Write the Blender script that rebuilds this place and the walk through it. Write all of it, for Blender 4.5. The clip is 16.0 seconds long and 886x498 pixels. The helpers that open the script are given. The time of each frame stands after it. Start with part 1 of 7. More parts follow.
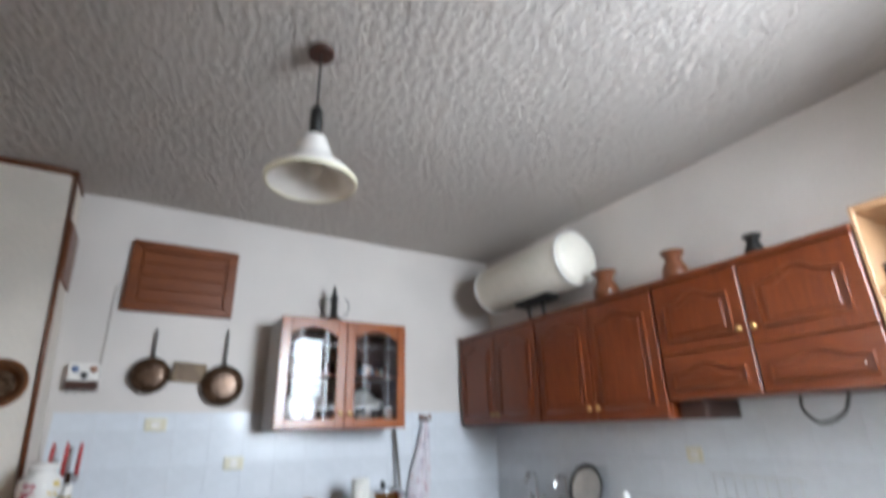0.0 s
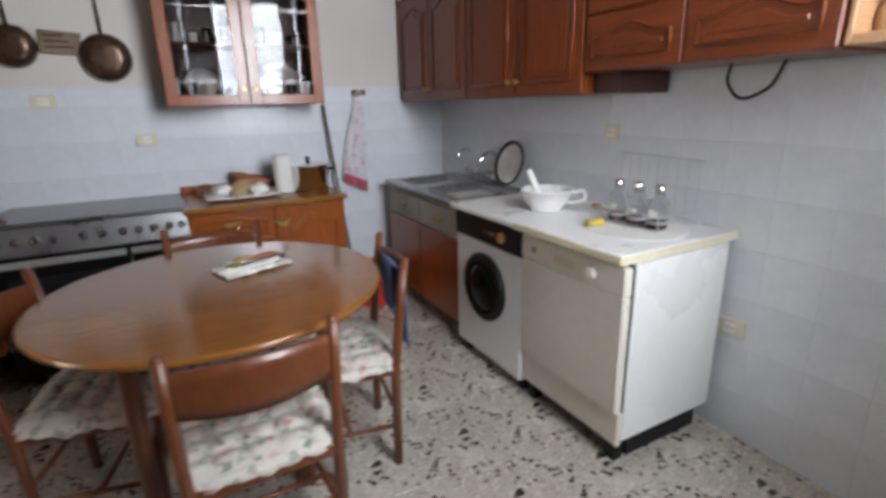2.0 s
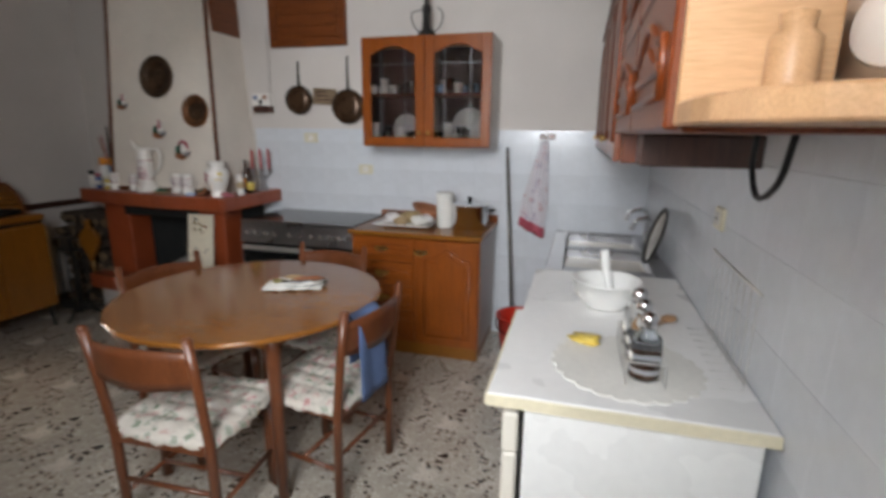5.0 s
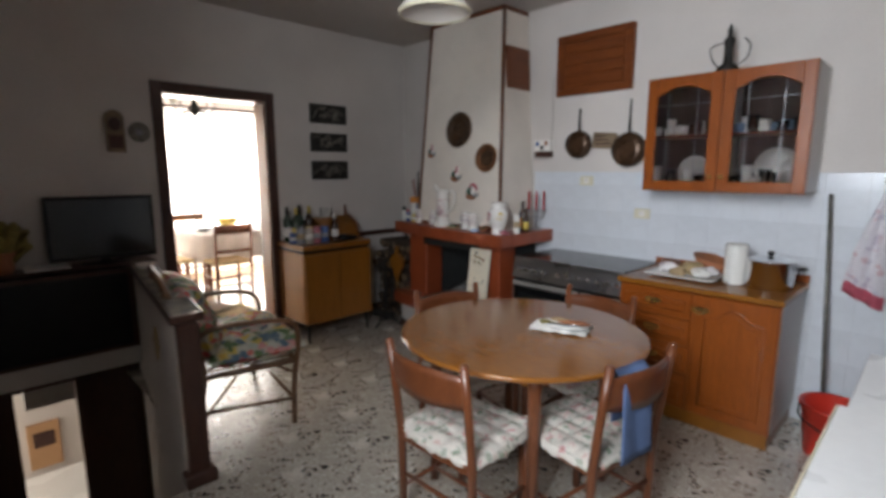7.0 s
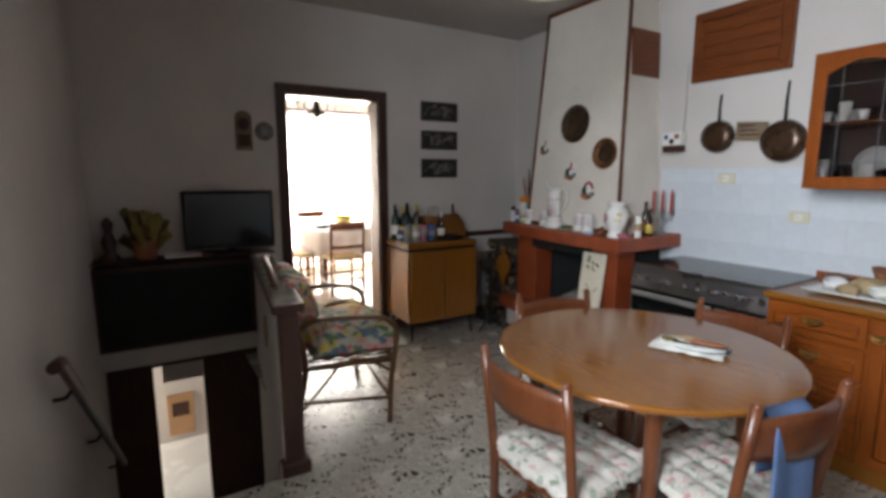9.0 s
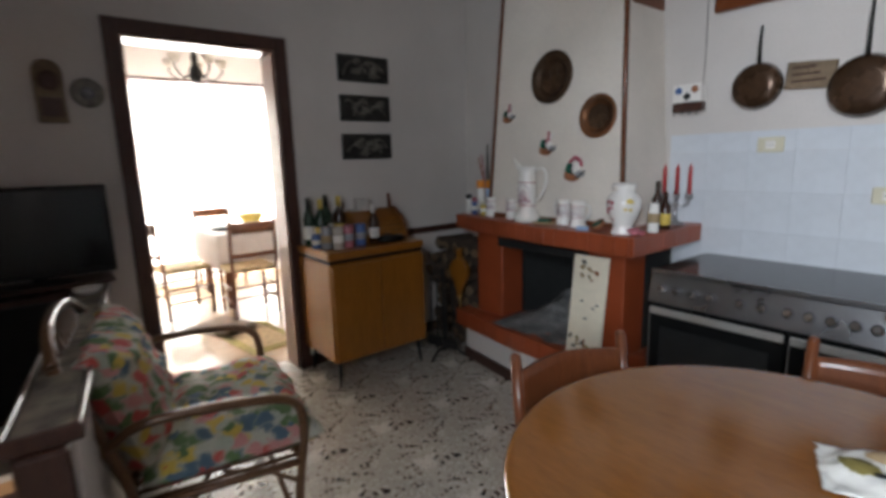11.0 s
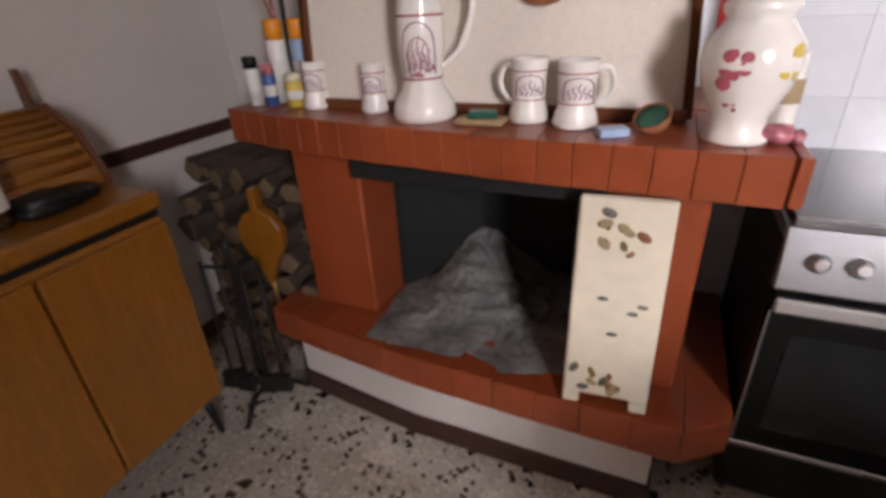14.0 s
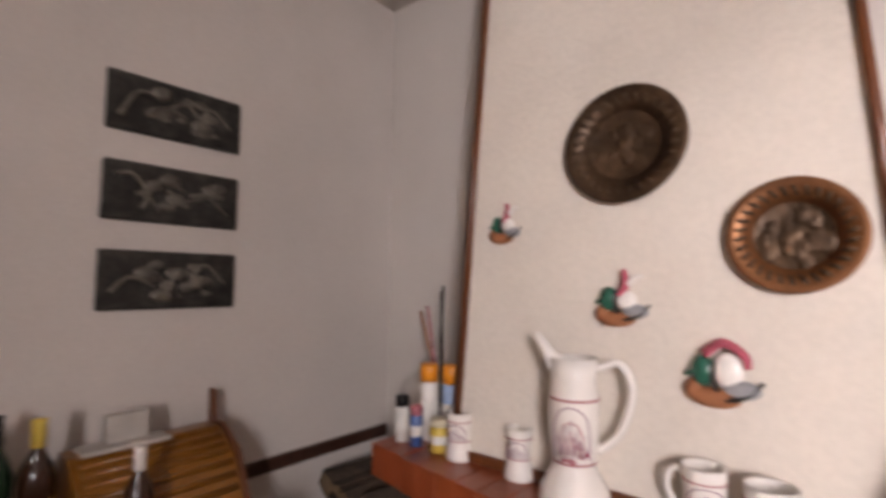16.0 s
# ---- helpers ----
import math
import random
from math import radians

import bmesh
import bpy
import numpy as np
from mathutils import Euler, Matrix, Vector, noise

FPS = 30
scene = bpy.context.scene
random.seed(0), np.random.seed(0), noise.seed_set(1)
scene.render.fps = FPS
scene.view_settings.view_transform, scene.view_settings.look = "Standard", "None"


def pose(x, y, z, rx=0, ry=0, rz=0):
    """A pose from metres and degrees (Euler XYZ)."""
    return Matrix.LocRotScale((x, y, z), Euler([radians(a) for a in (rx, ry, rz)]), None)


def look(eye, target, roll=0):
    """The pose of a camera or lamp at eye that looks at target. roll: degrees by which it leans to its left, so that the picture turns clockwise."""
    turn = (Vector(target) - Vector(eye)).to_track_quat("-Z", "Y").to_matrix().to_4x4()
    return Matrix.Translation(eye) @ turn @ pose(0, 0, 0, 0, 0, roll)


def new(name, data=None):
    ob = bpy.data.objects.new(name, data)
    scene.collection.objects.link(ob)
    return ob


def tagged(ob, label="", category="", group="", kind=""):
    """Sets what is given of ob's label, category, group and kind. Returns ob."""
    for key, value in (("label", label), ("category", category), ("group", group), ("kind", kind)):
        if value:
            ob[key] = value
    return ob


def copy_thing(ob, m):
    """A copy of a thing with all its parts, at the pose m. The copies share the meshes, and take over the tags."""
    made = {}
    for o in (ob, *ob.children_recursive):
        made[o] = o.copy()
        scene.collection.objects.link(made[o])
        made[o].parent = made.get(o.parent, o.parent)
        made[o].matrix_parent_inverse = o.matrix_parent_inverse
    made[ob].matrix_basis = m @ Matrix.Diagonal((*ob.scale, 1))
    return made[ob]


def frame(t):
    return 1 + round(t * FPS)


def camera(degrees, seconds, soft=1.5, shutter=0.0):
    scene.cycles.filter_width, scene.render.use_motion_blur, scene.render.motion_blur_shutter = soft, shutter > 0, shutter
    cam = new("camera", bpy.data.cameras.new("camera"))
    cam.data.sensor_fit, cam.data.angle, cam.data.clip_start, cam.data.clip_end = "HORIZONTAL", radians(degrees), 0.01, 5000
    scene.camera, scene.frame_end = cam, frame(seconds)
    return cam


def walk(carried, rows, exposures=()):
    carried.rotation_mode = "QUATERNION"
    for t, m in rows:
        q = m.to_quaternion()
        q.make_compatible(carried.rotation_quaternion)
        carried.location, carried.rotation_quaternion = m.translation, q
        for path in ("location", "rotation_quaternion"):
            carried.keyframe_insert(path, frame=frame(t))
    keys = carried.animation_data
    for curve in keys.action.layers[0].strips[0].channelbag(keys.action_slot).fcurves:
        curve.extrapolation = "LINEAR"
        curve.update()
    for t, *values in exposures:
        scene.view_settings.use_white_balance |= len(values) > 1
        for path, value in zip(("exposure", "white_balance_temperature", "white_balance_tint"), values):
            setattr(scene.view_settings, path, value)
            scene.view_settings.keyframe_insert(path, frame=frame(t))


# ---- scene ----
cam = camera(84.4, 16.0, soft=3.6, shutter=0.55)
PATH = [
    (0, (-2.589, -3.507, 1.364), (-1.621, -1.901, 2.059), -1.3),
    (0.5, (-2.621, -3.369, 1.378), (-1.447, -1.758, 1.54), -2.1),
    (1, (-2.398, -3.399, 1.354), (-1.281, -1.773, 1.021), -3.0),
    (1.5, (-2.199, -3.477, 1.439), (-1.121, -1.888, 0.88), -4.5),
    (2, (-1.879, -3.524, 1.363), (-0.984, -1.828, 0.796), -1.4),
    (2.5, (-1.611, -3.503, 1.374), (-0.646, -1.837, 0.833), -3.8),
    (3, (-1.234, -3.53, 1.338), (-0.596, -1.727, 0.754), -2.7),
    (5.5, (-0.437, -3.492, 1.505), (-1.228, -1.703, 1.090), 0.3),
    (6, (-0.439, -3.49, 1.52), (-1.542, -1.866, 1.143), -0.5),
    (6.5, (-0.468, -3.506, 1.515), (-1.765, -2.024, 1.172), -0.5),
    (7, (-0.486, -3.527, 1.515), (-1.904, -2.153, 1.195), 0.0),
    (7.5, (-0.479, -3.533, 1.505), (-2.023, -2.297, 1.212), 0.6),
    (8, (-0.481, -3.55, 1.484), (-2.153, -2.482, 1.231), -0.1),
    (10.5, (-1.242, -2.875, 1.428), (-2.942, -1.874, 1.098), -0.1),
    (11, (-1.58, -2.76, 1.408), (-3.127, -1.546, 1.046), -1.7),
    (11.5, (-1.898, -2.622, 1.408), (-3.374, -1.339, 0.988), -2.4),
    (12, (-2.207, -2.42, 1.396), (-3.595, -1.103, 0.813), -1.3),
    (12.5, (-2.503, -2.247, 1.352), (-3.665, -0.727, 0.772), -3.6),
    (13, (-2.717, -2.085, 1.331), (-3.715, -0.482, 0.672), -2.9),
    (13.5, (-2.861, -1.826, 1.331), (-3.78, -0.274, 0.467), -4.3),
    (14, (-3.037, -1.66, 1.292), (-3.779, -0.046, 0.373), -3.1),
    (14.5, (-3.061, -1.523, 1.366), (-3.798, 0.129, 0.513), -3.1),
    (15, (-3.03, -1.5, 1.472), (-3.871, 0.237, 0.944), -2.2),
    (15.5, (-3.07, -1.542, 1.509), (-4.025, 0.214, 1.458), -0.0),
    (16, (-3.096, -1.594, 1.512), (-4.367, -0.056, 1.65), 0.5),
]
EXPOSURES = [(0, -0.45, 6200, 9), (1.0, -0.97, 6400, 12), (1.5, -0.97, 6500, 13), (2.5, -0.84, 6600, 14), (3.0, -0.78, 6700, 15), (5.5, -1.05, 6900, 12),
             (6.0, -1.01, 6800, 12), (7.5, -0.92, 6500, 11), (8.0, -0.78, 6500, 10), (10.5, -0.73, 6200, 9), (11.5, -1.07, 6400, 12), (12.0, -0.94, 6500, 14),
             (12.5, -0.28, 6600, 18), (13.5, 0.12, 7300, 23), (14.5, -0.06, 7200, 24), (15.5, 0.23, 7200, 24), (16.0, 0.26, 7600, 27)]
walk(cam, [(t, look(eye, target, roll)) for t, eye, target, roll in PATH], EXPOSURES)

# ---- world, sun, large lights ----
world = bpy.data.worlds.new("sky")
scene.world = world
world.use_nodes = True
wn = world.node_tree.nodes
sky = wn.new("ShaderNodeTexSky")
sky.sky_type, sky.sun_disc = "NISHITA", False
sky.sun_elevation, sky.sun_rotation = radians(48), radians(250)
wn["Background"].inputs["Strength"].default_value = 0.12
world.node_tree.links.new(sky.outputs[0], wn["Background"].inputs["Color"])


def lamp(name, kind, m, energy, colour, size=1.0, size_y=1.0, spread=180):
    data = bpy.data.lights.new(name, kind)
    data.energy, data.color = energy, colour
    if kind == "AREA":
        data.shape, data.size, data.size_y = "RECTANGLE", size, size_y
    if kind == "AREA":
        data.spread = radians(spread)
    ob = new(name, data)
    ob.matrix_world = m
    return ob


sun = lamp("sun", "SUN", look((-20, -8, 24), (0, 0, 0)), 2.5, (1, 0.95, 0.87))
sun.data.angle = radians(0.6)
# daylight in the openings: kitchen window, dining room window
lamp("window_light_kitchen", "AREA", look((-0.92, -4.16, 2.0), (-2.45, 0, 1.3)), 165, (0.84, 0.92, 1.0), 0.9, 1.2, 125)
lamp("window_light_dining", "AREA", look((-8.33, -1.2, 1.3), (0, -1.2, 0.9)), 2100, (1.0, 0.98, 0.95), 2.6, 2.2)
# fill lamp added to brighten the hall below the stairs, its source unseen
lamp("hall_fill_light", "AREA", look((-5.4, -5.1, -0.2), (-5.4, -3.0, -0.9)), 60, (1.0, 0.95, 0.85), 0.9, 1.0)


# ---- materials ----
def node_mat(name):
    m = bpy.data.materials.new(name)
    m.use_nodes = True
    nt = m.node_tree
    return m, nt, nt.nodes["Principled BSDF"]


def add(nt, kind, **values):
    n = nt.nodes.new(kind)
    for key, value in values.items():
        n.inputs[key.replace("_", " ")].default_value = value
    return n


def coords(nt, stretch=(1, 1, 1)):
    tc = nt.nodes.new("ShaderNodeTexCoord")
    mp = nt.nodes.new("ShaderNodeMapping")
    mp.inputs["Scale"].default_value = stretch
    nt.links.new(tc.outputs["Object"], mp.inputs["Vector"])
    return mp.outputs[0]


def ramp(nt, source, stops):
    r = nt.nodes.new("ShaderNodeValToRGB")
    nt.links.new(source, r.inputs[0])
    while len(r.color_ramp.elements) < len(stops):
        r.color_ramp.elements.new(0.5)
    for e, (p, c) in zip(r.color_ramp.elements, stops):
        e.position, e.color = p, (*c, 1)
    return r.outputs[0]


def mix(nt, fac, a, b, mode="MIX"):
    n = nt.nodes.new("ShaderNodeMix")
    n.data_type, n.blend_type = "RGBA", mode
    for key, value in ((0, fac), (6, a), (7, b)):
        if isinstance(value, (int, float)):
            n.inputs[key].default_value = value
        elif isinstance(value, tuple):
            n.inputs[key].default_value = (*value, 1)
        else:
            nt.links.new(value, n.inputs[key])
    return n.outputs[2]


def bump(nt, bsdf, height, strength, distance=0.01):
    b = add(nt, "ShaderNodeBump", Strength=strength, Distance=distance)
    nt.links.new(height, b.inputs["Height"])
    nt.links.new(b.outputs[0], bsdf.inputs["Normal"])


def surface(name, colour, rough=0.5, metal=0.0, vary=0.12, fine=60, coarse=3, relief=0.15, coat=0.0, vary_piece=0.0, rough_vary=0.12):
    """A plain surface with grain and stains at two scales."""
    m, nt, b = node_mat(name)
    v = coords(nt)
    n1 = add(nt, "ShaderNodeTexNoise", Scale=coarse, Detail=4)
    n2 = add(nt, "ShaderNodeTexNoise", Scale=fine, Detail=5)
    nt.links.new(v, n1.inputs["Vector"])
    nt.links.new(v, n2.inputs["Vector"])
    dark = tuple(c * (1 - 2 * vary) for c in colour)
    lite = tuple(min(1, c * (1 + vary)) for c in colour)
    c1 = ramp(nt, n1.outputs[0], [(0.3, dark), (0.7, lite)])
    c2 = ramp(nt, n2.outputs[0], [(0.35, (1 - vary,) * 3), (0.65, (1, 1, 1))])
    col = mix(nt, 1.0, c1, c2, "MULTIPLY")
    if vary_piece:
        oi = nt.nodes.new("ShaderNodeObjectInfo")
        tint = ramp(nt, oi.outputs["Random"], [(0, (1 - vary_piece,) * 3), (1, (1, 1, 1))])
        col = mix(nt, 1.0, col, tint, "MULTIPLY")
    nt.links.new(col, b.inputs["Base Color"])
    rr = add(nt, "ShaderNodeMapRange", To_Min=max(0.02, rough - rough_vary), To_Max=min(1, rough + rough_vary))
    nt.links.new(n1.outputs[0], rr.inputs[0])
    nt.links.new(rr.outputs[0], b.inputs["Roughness"])
    b.inputs["Metallic"].default_value, b.inputs["Coat Weight"].default_value = metal, coat
    b.inputs["Coat Roughness"].default_value = 0.12
    if relief:
        bump(nt, b, n2.outputs[0], relief, 0.004)
    return m


def wood(name, dark, lite, rough=0.4, grain=(1, 14, 14), coat=0.2, scale=4):
    """Stained wood; the grain runs along the axis with the small number."""
    m, nt, b = node_mat(name)
    v = coords(nt, grain)
    w = add(nt, "ShaderNodeTexNoise", Scale=scale, Detail=6, Roughness=0.62, Distortion=0.8)
    f = add(nt, "ShaderNodeTexNoise", Scale=scale * 7, Detail=3)
    s = add(nt, "ShaderNodeTexNoise", Scale=1.7, Detail=2)
    for n in (w, f):
        nt.links.new(v, n.inputs["Vector"])
    nt.links.new(coords(nt), s.inputs["Vector"])
    c = ramp(nt, w.outputs[0], [(0.28, dark), (0.72, lite)])
    c = mix(nt, 0.35, c, ramp(nt, f.outputs[0], [(0.3, tuple(x * 0.6 for x in dark)), (0.7, lite)]))
    c = mix(nt, 1.0, c, ramp(nt, s.outputs[0], [(0.3, (0.8, 0.78, 0.76)), (0.7, (1, 1, 1))]), "MULTIPLY")
    nt.links.new(c, b.inputs["Base Color"])
    b.inputs["Roughness"].default_value, b.inputs["Coat Weight"].default_value = rough, coat
    b.inputs["Coat Roughness"].default_value, b.inputs["Specular IOR Level"].default_value = 0.15, 0.35
    bump(nt, b, f.outputs[0], 0.08, 0.002)
    return m


def terrazzo_mat():
    """Cream terrazzo with dark and grey marble chips, polished."""
    m, nt, b = node_mat("terrazzo")
    v = coords(nt)
    warp = add(nt, "ShaderNodeTexNoise", Scale=22, Detail=2)
    nt.links.new(v, warp.inputs["Vector"])
    vv = mix(nt, 0.022, v, warp.outputs["Color"], "ADD")
    col = None
    tone = add(nt, "ShaderNodeTexNoise", Scale=2.2, Detail=4)
    nt.links.new(v, tone.inputs["Vector"])
    col = ramp(nt, tone.outputs[0], [(0.3, (0.44, 0.395, 0.33)), (0.7, (0.55, 0.50, 0.43))])
    for scale, share, chip in ((85, 0.35, (0.36, 0.31, 0.26)), (60, 0.3, (0.62, 0.58, 0.51)), (52, 0.10, (0.17, 0.12, 0.085)), (44, 0.10, (0.075, 0.055, 0.042)), (38, 0.05, (0.035, 0.029, 0.025))):
        vo = add(nt, "ShaderNodeTexVoronoi", Scale=scale)
        nt.links.new(vv, vo.inputs["Vector"])
        sep = nt.nodes.new("ShaderNodeSeparateColor")
        nt.links.new(vo.outputs["Color"], sep.inputs[0])
        pick = add(nt, "ShaderNodeMath")
        pick.operation = "LESS_THAN"
        pick.inputs[1].default_value = share
        nt.links.new(sep.outputs[0], pick.inputs[0])
        near = add(nt, "ShaderNodeMath")
        near.operation = "LESS_THAN"
        near.inputs[1].default_value = 0.47
        nt.links.new(vo.outputs["Distance"], near.inputs[0])
        both = add(nt, "ShaderNodeMath")
        both.operation = "MULTIPLY"
        nt.links.new(pick.outputs[0], both.inputs[0])
        nt.links.new(near.outputs[0], both.inputs[1])
        col = mix(nt, both.outputs[0], col, chip)
    oi = nt.nodes.new("ShaderNodeObjectInfo")
    col = mix(nt, 1.0, col, ramp(nt, oi.outputs["Random"], [(0, (0.9, 0.9, 0.9)), (1, (1, 1, 1))]), "MULTIPLY")
    nt.links.new(col, b.inputs["Base Color"])
    rr = add(nt, "ShaderNodeMapRange", To_Min=0.16, To_Max=0.34)
    nt.links.new(tone.outputs[0], rr.inputs[0])
    nt.links.new(rr.outputs[0], b.inputs["Roughness"])
    b.inputs["Specular IOR Level"].default_value = 0.95
    return m


def stucco_mat(name, colour, scale, strength):
    """Plaster with a coarse trowelled relief."""
    m, nt, b = node_mat(name)
    v = coords(nt, (1, 0.45, 1))
    n = add(nt, "ShaderNodeTexNoise", Scale=scale, Detail=5, Roughness=0.6)
    s = add(nt, "ShaderNodeTexNoise", Scale=1.1, Detail=4)
    nt.links.new(v, n.inputs["Vector"])
    nt.links.new(coords(nt), s.inputs["Vector"])
    c = ramp(nt, s.outputs[0], [(0.3, tuple(x * 0.9 for x in colour)), (0.7, colour)])
    nt.links.new(c, b.inputs["Base Color"])
    b.inputs["Roughness"].default_value = 0.9
    h = ramp(nt, n.outputs[0], [(0.35, (0, 0, 0)), (0.62, (1, 1, 1))])
    bump(nt, b, h, strength, 0.02)
    return m


def floral_mat(name, base, petals, scale, reach=0.3):
    """Cotton printed with loose flowers and leaves."""
    m, nt, b = node_mat(name)
    v = coords(nt)
    warp = add(nt, "ShaderNodeTexNoise", Scale=scale * 1.3, Detail=3)
    nt.links.new(v, warp.inputs["Vector"])
    vv = mix(nt, 0.06, v, warp.outputs["Color"], "ADD")
    vo = add(nt, "ShaderNodeTexVoronoi", Scale=scale)
    nt.links.new(vv, vo.inputs["Vector"])
    sep = nt.nodes.new("ShaderNodeSeparateColor")
    nt.links.new(vo.outputs["Color"], sep.inputs[0])
    r = nt.nodes.new("ShaderNodeValToRGB")
    r.color_ramp.interpolation = "CONSTANT"
    stops = [(0.0, base)] + petals
    while len(r.color_ramp.elements) < len(stops):
        r.color_ramp.elements.new(0.5)
    for e, (p, c) in zip(r.color_ramp.elements, stops):
        e.position, e.color = p, (*c, 1)
    nt.links.new(sep.outputs[1], r.inputs[0])
    edge = ramp(nt, vo.outputs["Distance"], [(reach, (1, 1, 1)), (reach + 0.3, (0, 0, 0))])
    c = mix(nt, edge, base, r.outputs[0])
    f = add(nt, "ShaderNodeTexNoise", Scale=140, Detail=3)
    nt.links.new(v, f.inputs["Vector"])
    c = mix(nt, 1.0, c, ramp(nt, f.outputs[0], [(0.3, (0.8, 0.8, 0.8)), (0.7, (1, 1, 1))]), "MULTIPLY")
    nt.links.new(c, b.inputs["Base Color"])
    b.inputs["Roughness"].default_value = 0.85
    bump(nt, b, f.outputs[0], 0.3, 0.003)
    return m


def glass_mat(name, colour=(1, 1, 1), rough=0.0):
    m, nt, b = node_mat(name)
    b.inputs["Base Color"].default_value = (*colour, 1)
    b.inputs["Roughness"].default_value = rough
    b.inputs["Transmission Weight"].default_value = 1.0
    b.inputs["IOR"].default_value = 1.45
    return m


def curtain_mat():
    m, nt, b = node_mat("sheer_curtain")
    f = add(nt, "ShaderNodeTexNoise", Scale=30, Detail=3)
    nt.links.new(coords(nt, (1, 1, 0.1)), f.inputs["Vector"])
    nt.links.new(ramp(nt, f.outputs[0], [(0.3, (0.8, 0.77, 0.72)), (0.7, (0.9, 0.88, 0.84))]), b.inputs["Base Color"])
    b.inputs["Roughness"].default_value = 0.9
    t = nt.nodes.new("ShaderNodeBsdfTranslucent")
    t.inputs["Color"].default_value = (0.9, 0.88, 0.84, 1)
    mx = nt.nodes.new("ShaderNodeMixShader")
    mx.inputs[0].default_value = 0.6
    nt.links.new(b.outputs[0], mx.inputs[1])
    nt.links.new(t.outputs[0], mx.inputs[2])
    tr = nt.nodes.new("ShaderNodeBsdfTransparent")
    sheer = nt.nodes.new("ShaderNodeMixShader")
    sheer.inputs[0].default_value = 0.22
    nt.links.new(mx.outputs[0], sheer.inputs[1])
    nt.links.new(tr.outputs[0], sheer.inputs[2])
    nt.links.new(sheer.outputs[0], nt.nodes["Material Output"].inputs["Surface"])
    return m


PLASTER = surface("white_plaster", (0.60, 0.55, 0.51), 0.85, vary=0.05, fine=90, coarse=1.5, relief=0.25)
HOOD_PLASTER = surface("cream_rough_plaster", (0.72, 0.65, 0.57), 0.85, vary=0.06, fine=70, coarse=2, relief=0.4)
CEILING = stucco_mat("ceiling_stucco", (0.54, 0.49, 0.45), 40, 0.65)
TERRAZZO = terrazzo_mat()
GROUT = surface("grout", (0.42, 0.40, 0.37), 0.8)
WALL_TILE = surface("glazed_wall_tile", (0.64, 0.66, 0.69), 0.2, vary=0.04, fine=25, coarse=2, relief=0.03, vary_piece=0.025, rough_vary=0.05)
TAN_TILE = surface("tan_floor_tile", (0.48, 0.33, 0.20), 0.2, vary=0.08, fine=20, relief=0.02, vary_piece=0.1)
CHERRY = wood("cherry_wood", (0.10, 0.019, 0.004), (0.22, 0.046, 0.009), 0.36, (14, 14, 1.2), 0.2)
CHERRY_H = wood("cherry_wood_across", (0.10, 0.019, 0.004), (0.22, 0.046, 0.009), 0.36, (1.2, 14, 14), 0.2)
HONEY = wood("honey_wood", (0.20, 0.046, 0.006), (0.34, 0.086, 0.011), 0.3, (14, 14, 1.2), 0.25)
HONEY_H = wood("honey_wood_across", (0.20, 0.046, 0.006), (0.34, 0.086, 0.011), 0.3, (1.2, 14, 14), 0.25)
TABLE_WOOD = wood("table_wood", (0.24, 0.086, 0.014), (0.32, 0.120, 0.022), 0.13, (1, 9, 9), 0.6)
CHAIR_WOOD = wood("chair_wood", (0.10, 0.030, 0.011), (0.20, 0.062, 0.022), 0.34, (12, 12, 1.2), 0.3)
SIDE_WOOD = wood("sideboard_wood", (0.22, 0.078, 0.008), (0.32, 0.122, 0.015), 0.3, (12, 12, 1), 0.25)
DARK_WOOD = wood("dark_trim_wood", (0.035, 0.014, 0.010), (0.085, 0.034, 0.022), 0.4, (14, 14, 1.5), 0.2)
PINE = wood("pine_board", (0.44, 0.24, 0.11), (0.58, 0.35, 0.19), 0.45, (14, 1.2, 14), 0.1)
PANEL_WOOD = wood("carved_panel_wood", (0.10, 0.024, 0.006), (0.23, 0.062, 0.012), 0.4, (1.2, 10, 10), 0.2, 3)
RATTAN = wood("rattan_cane", (0.07, 0.03, 0.012), (0.18, 0.09, 0.038), 0.4, (6, 6, 6), 0.2, 8)
BRICK = surface("painted_brick", (0.31, 0.062, 0.020), 0.36, vary=0.09, fine=70, coarse=6, relief=0.3, vary_piece=0.08, coat=0.1)
MORTAR = surface("brick_joint", (0.30, 0.085, 0.04), 0.8, vary=0.15)
SOOT = surface("soot", (0.010, 0.011, 0.010), 0.9, vary=0.3, fine=30, relief=0.6)
ASH = surface("ash", (0.24, 0.235, 0.225), 0.95, vary=0.3, fine=45, coarse=9, relief=0.9)
BARK = surface("firewood_bark", (0.065, 0.042, 0.028), 0.9, vary=0.35, fine=40, coarse=8, relief=0.9)
CUT_WOOD = surface("cut_log_end", (0.19, 0.125, 0.07), 0.8, vary=0.2, fine=50, coarse=12)
ENAMEL = surface("white_enamel", (0.78, 0.77, 0.74), 0.3, vary=0.03, fine=40, coarse=2, relief=0.02)
CREAM = surface("cream_enamel", (0.72, 0.67, 0.58), 0.35, vary=0.05, fine=20, coarse=2, relief=0.02)
SIDE_LAMINATE = surface("pale_grey_laminate", (0.52, 0.49, 0.46), 0.4, vary=0.05, fine=30, coarse=2, relief=0.03)
LAMINATE = surface("white_laminate", (0.80, 0.79, 0.77), 0.28, vary=0.03, fine=30, coarse=2, relief=0.02)
EDGE_TRIM = surface("yellowed_edging", (0.68, 0.61, 0.44), 0.45, vary=0.08)
BLACK = surface("black_plastic", (0.008, 0.008, 0.008), 0.42, vary=0.15, relief=0.05)
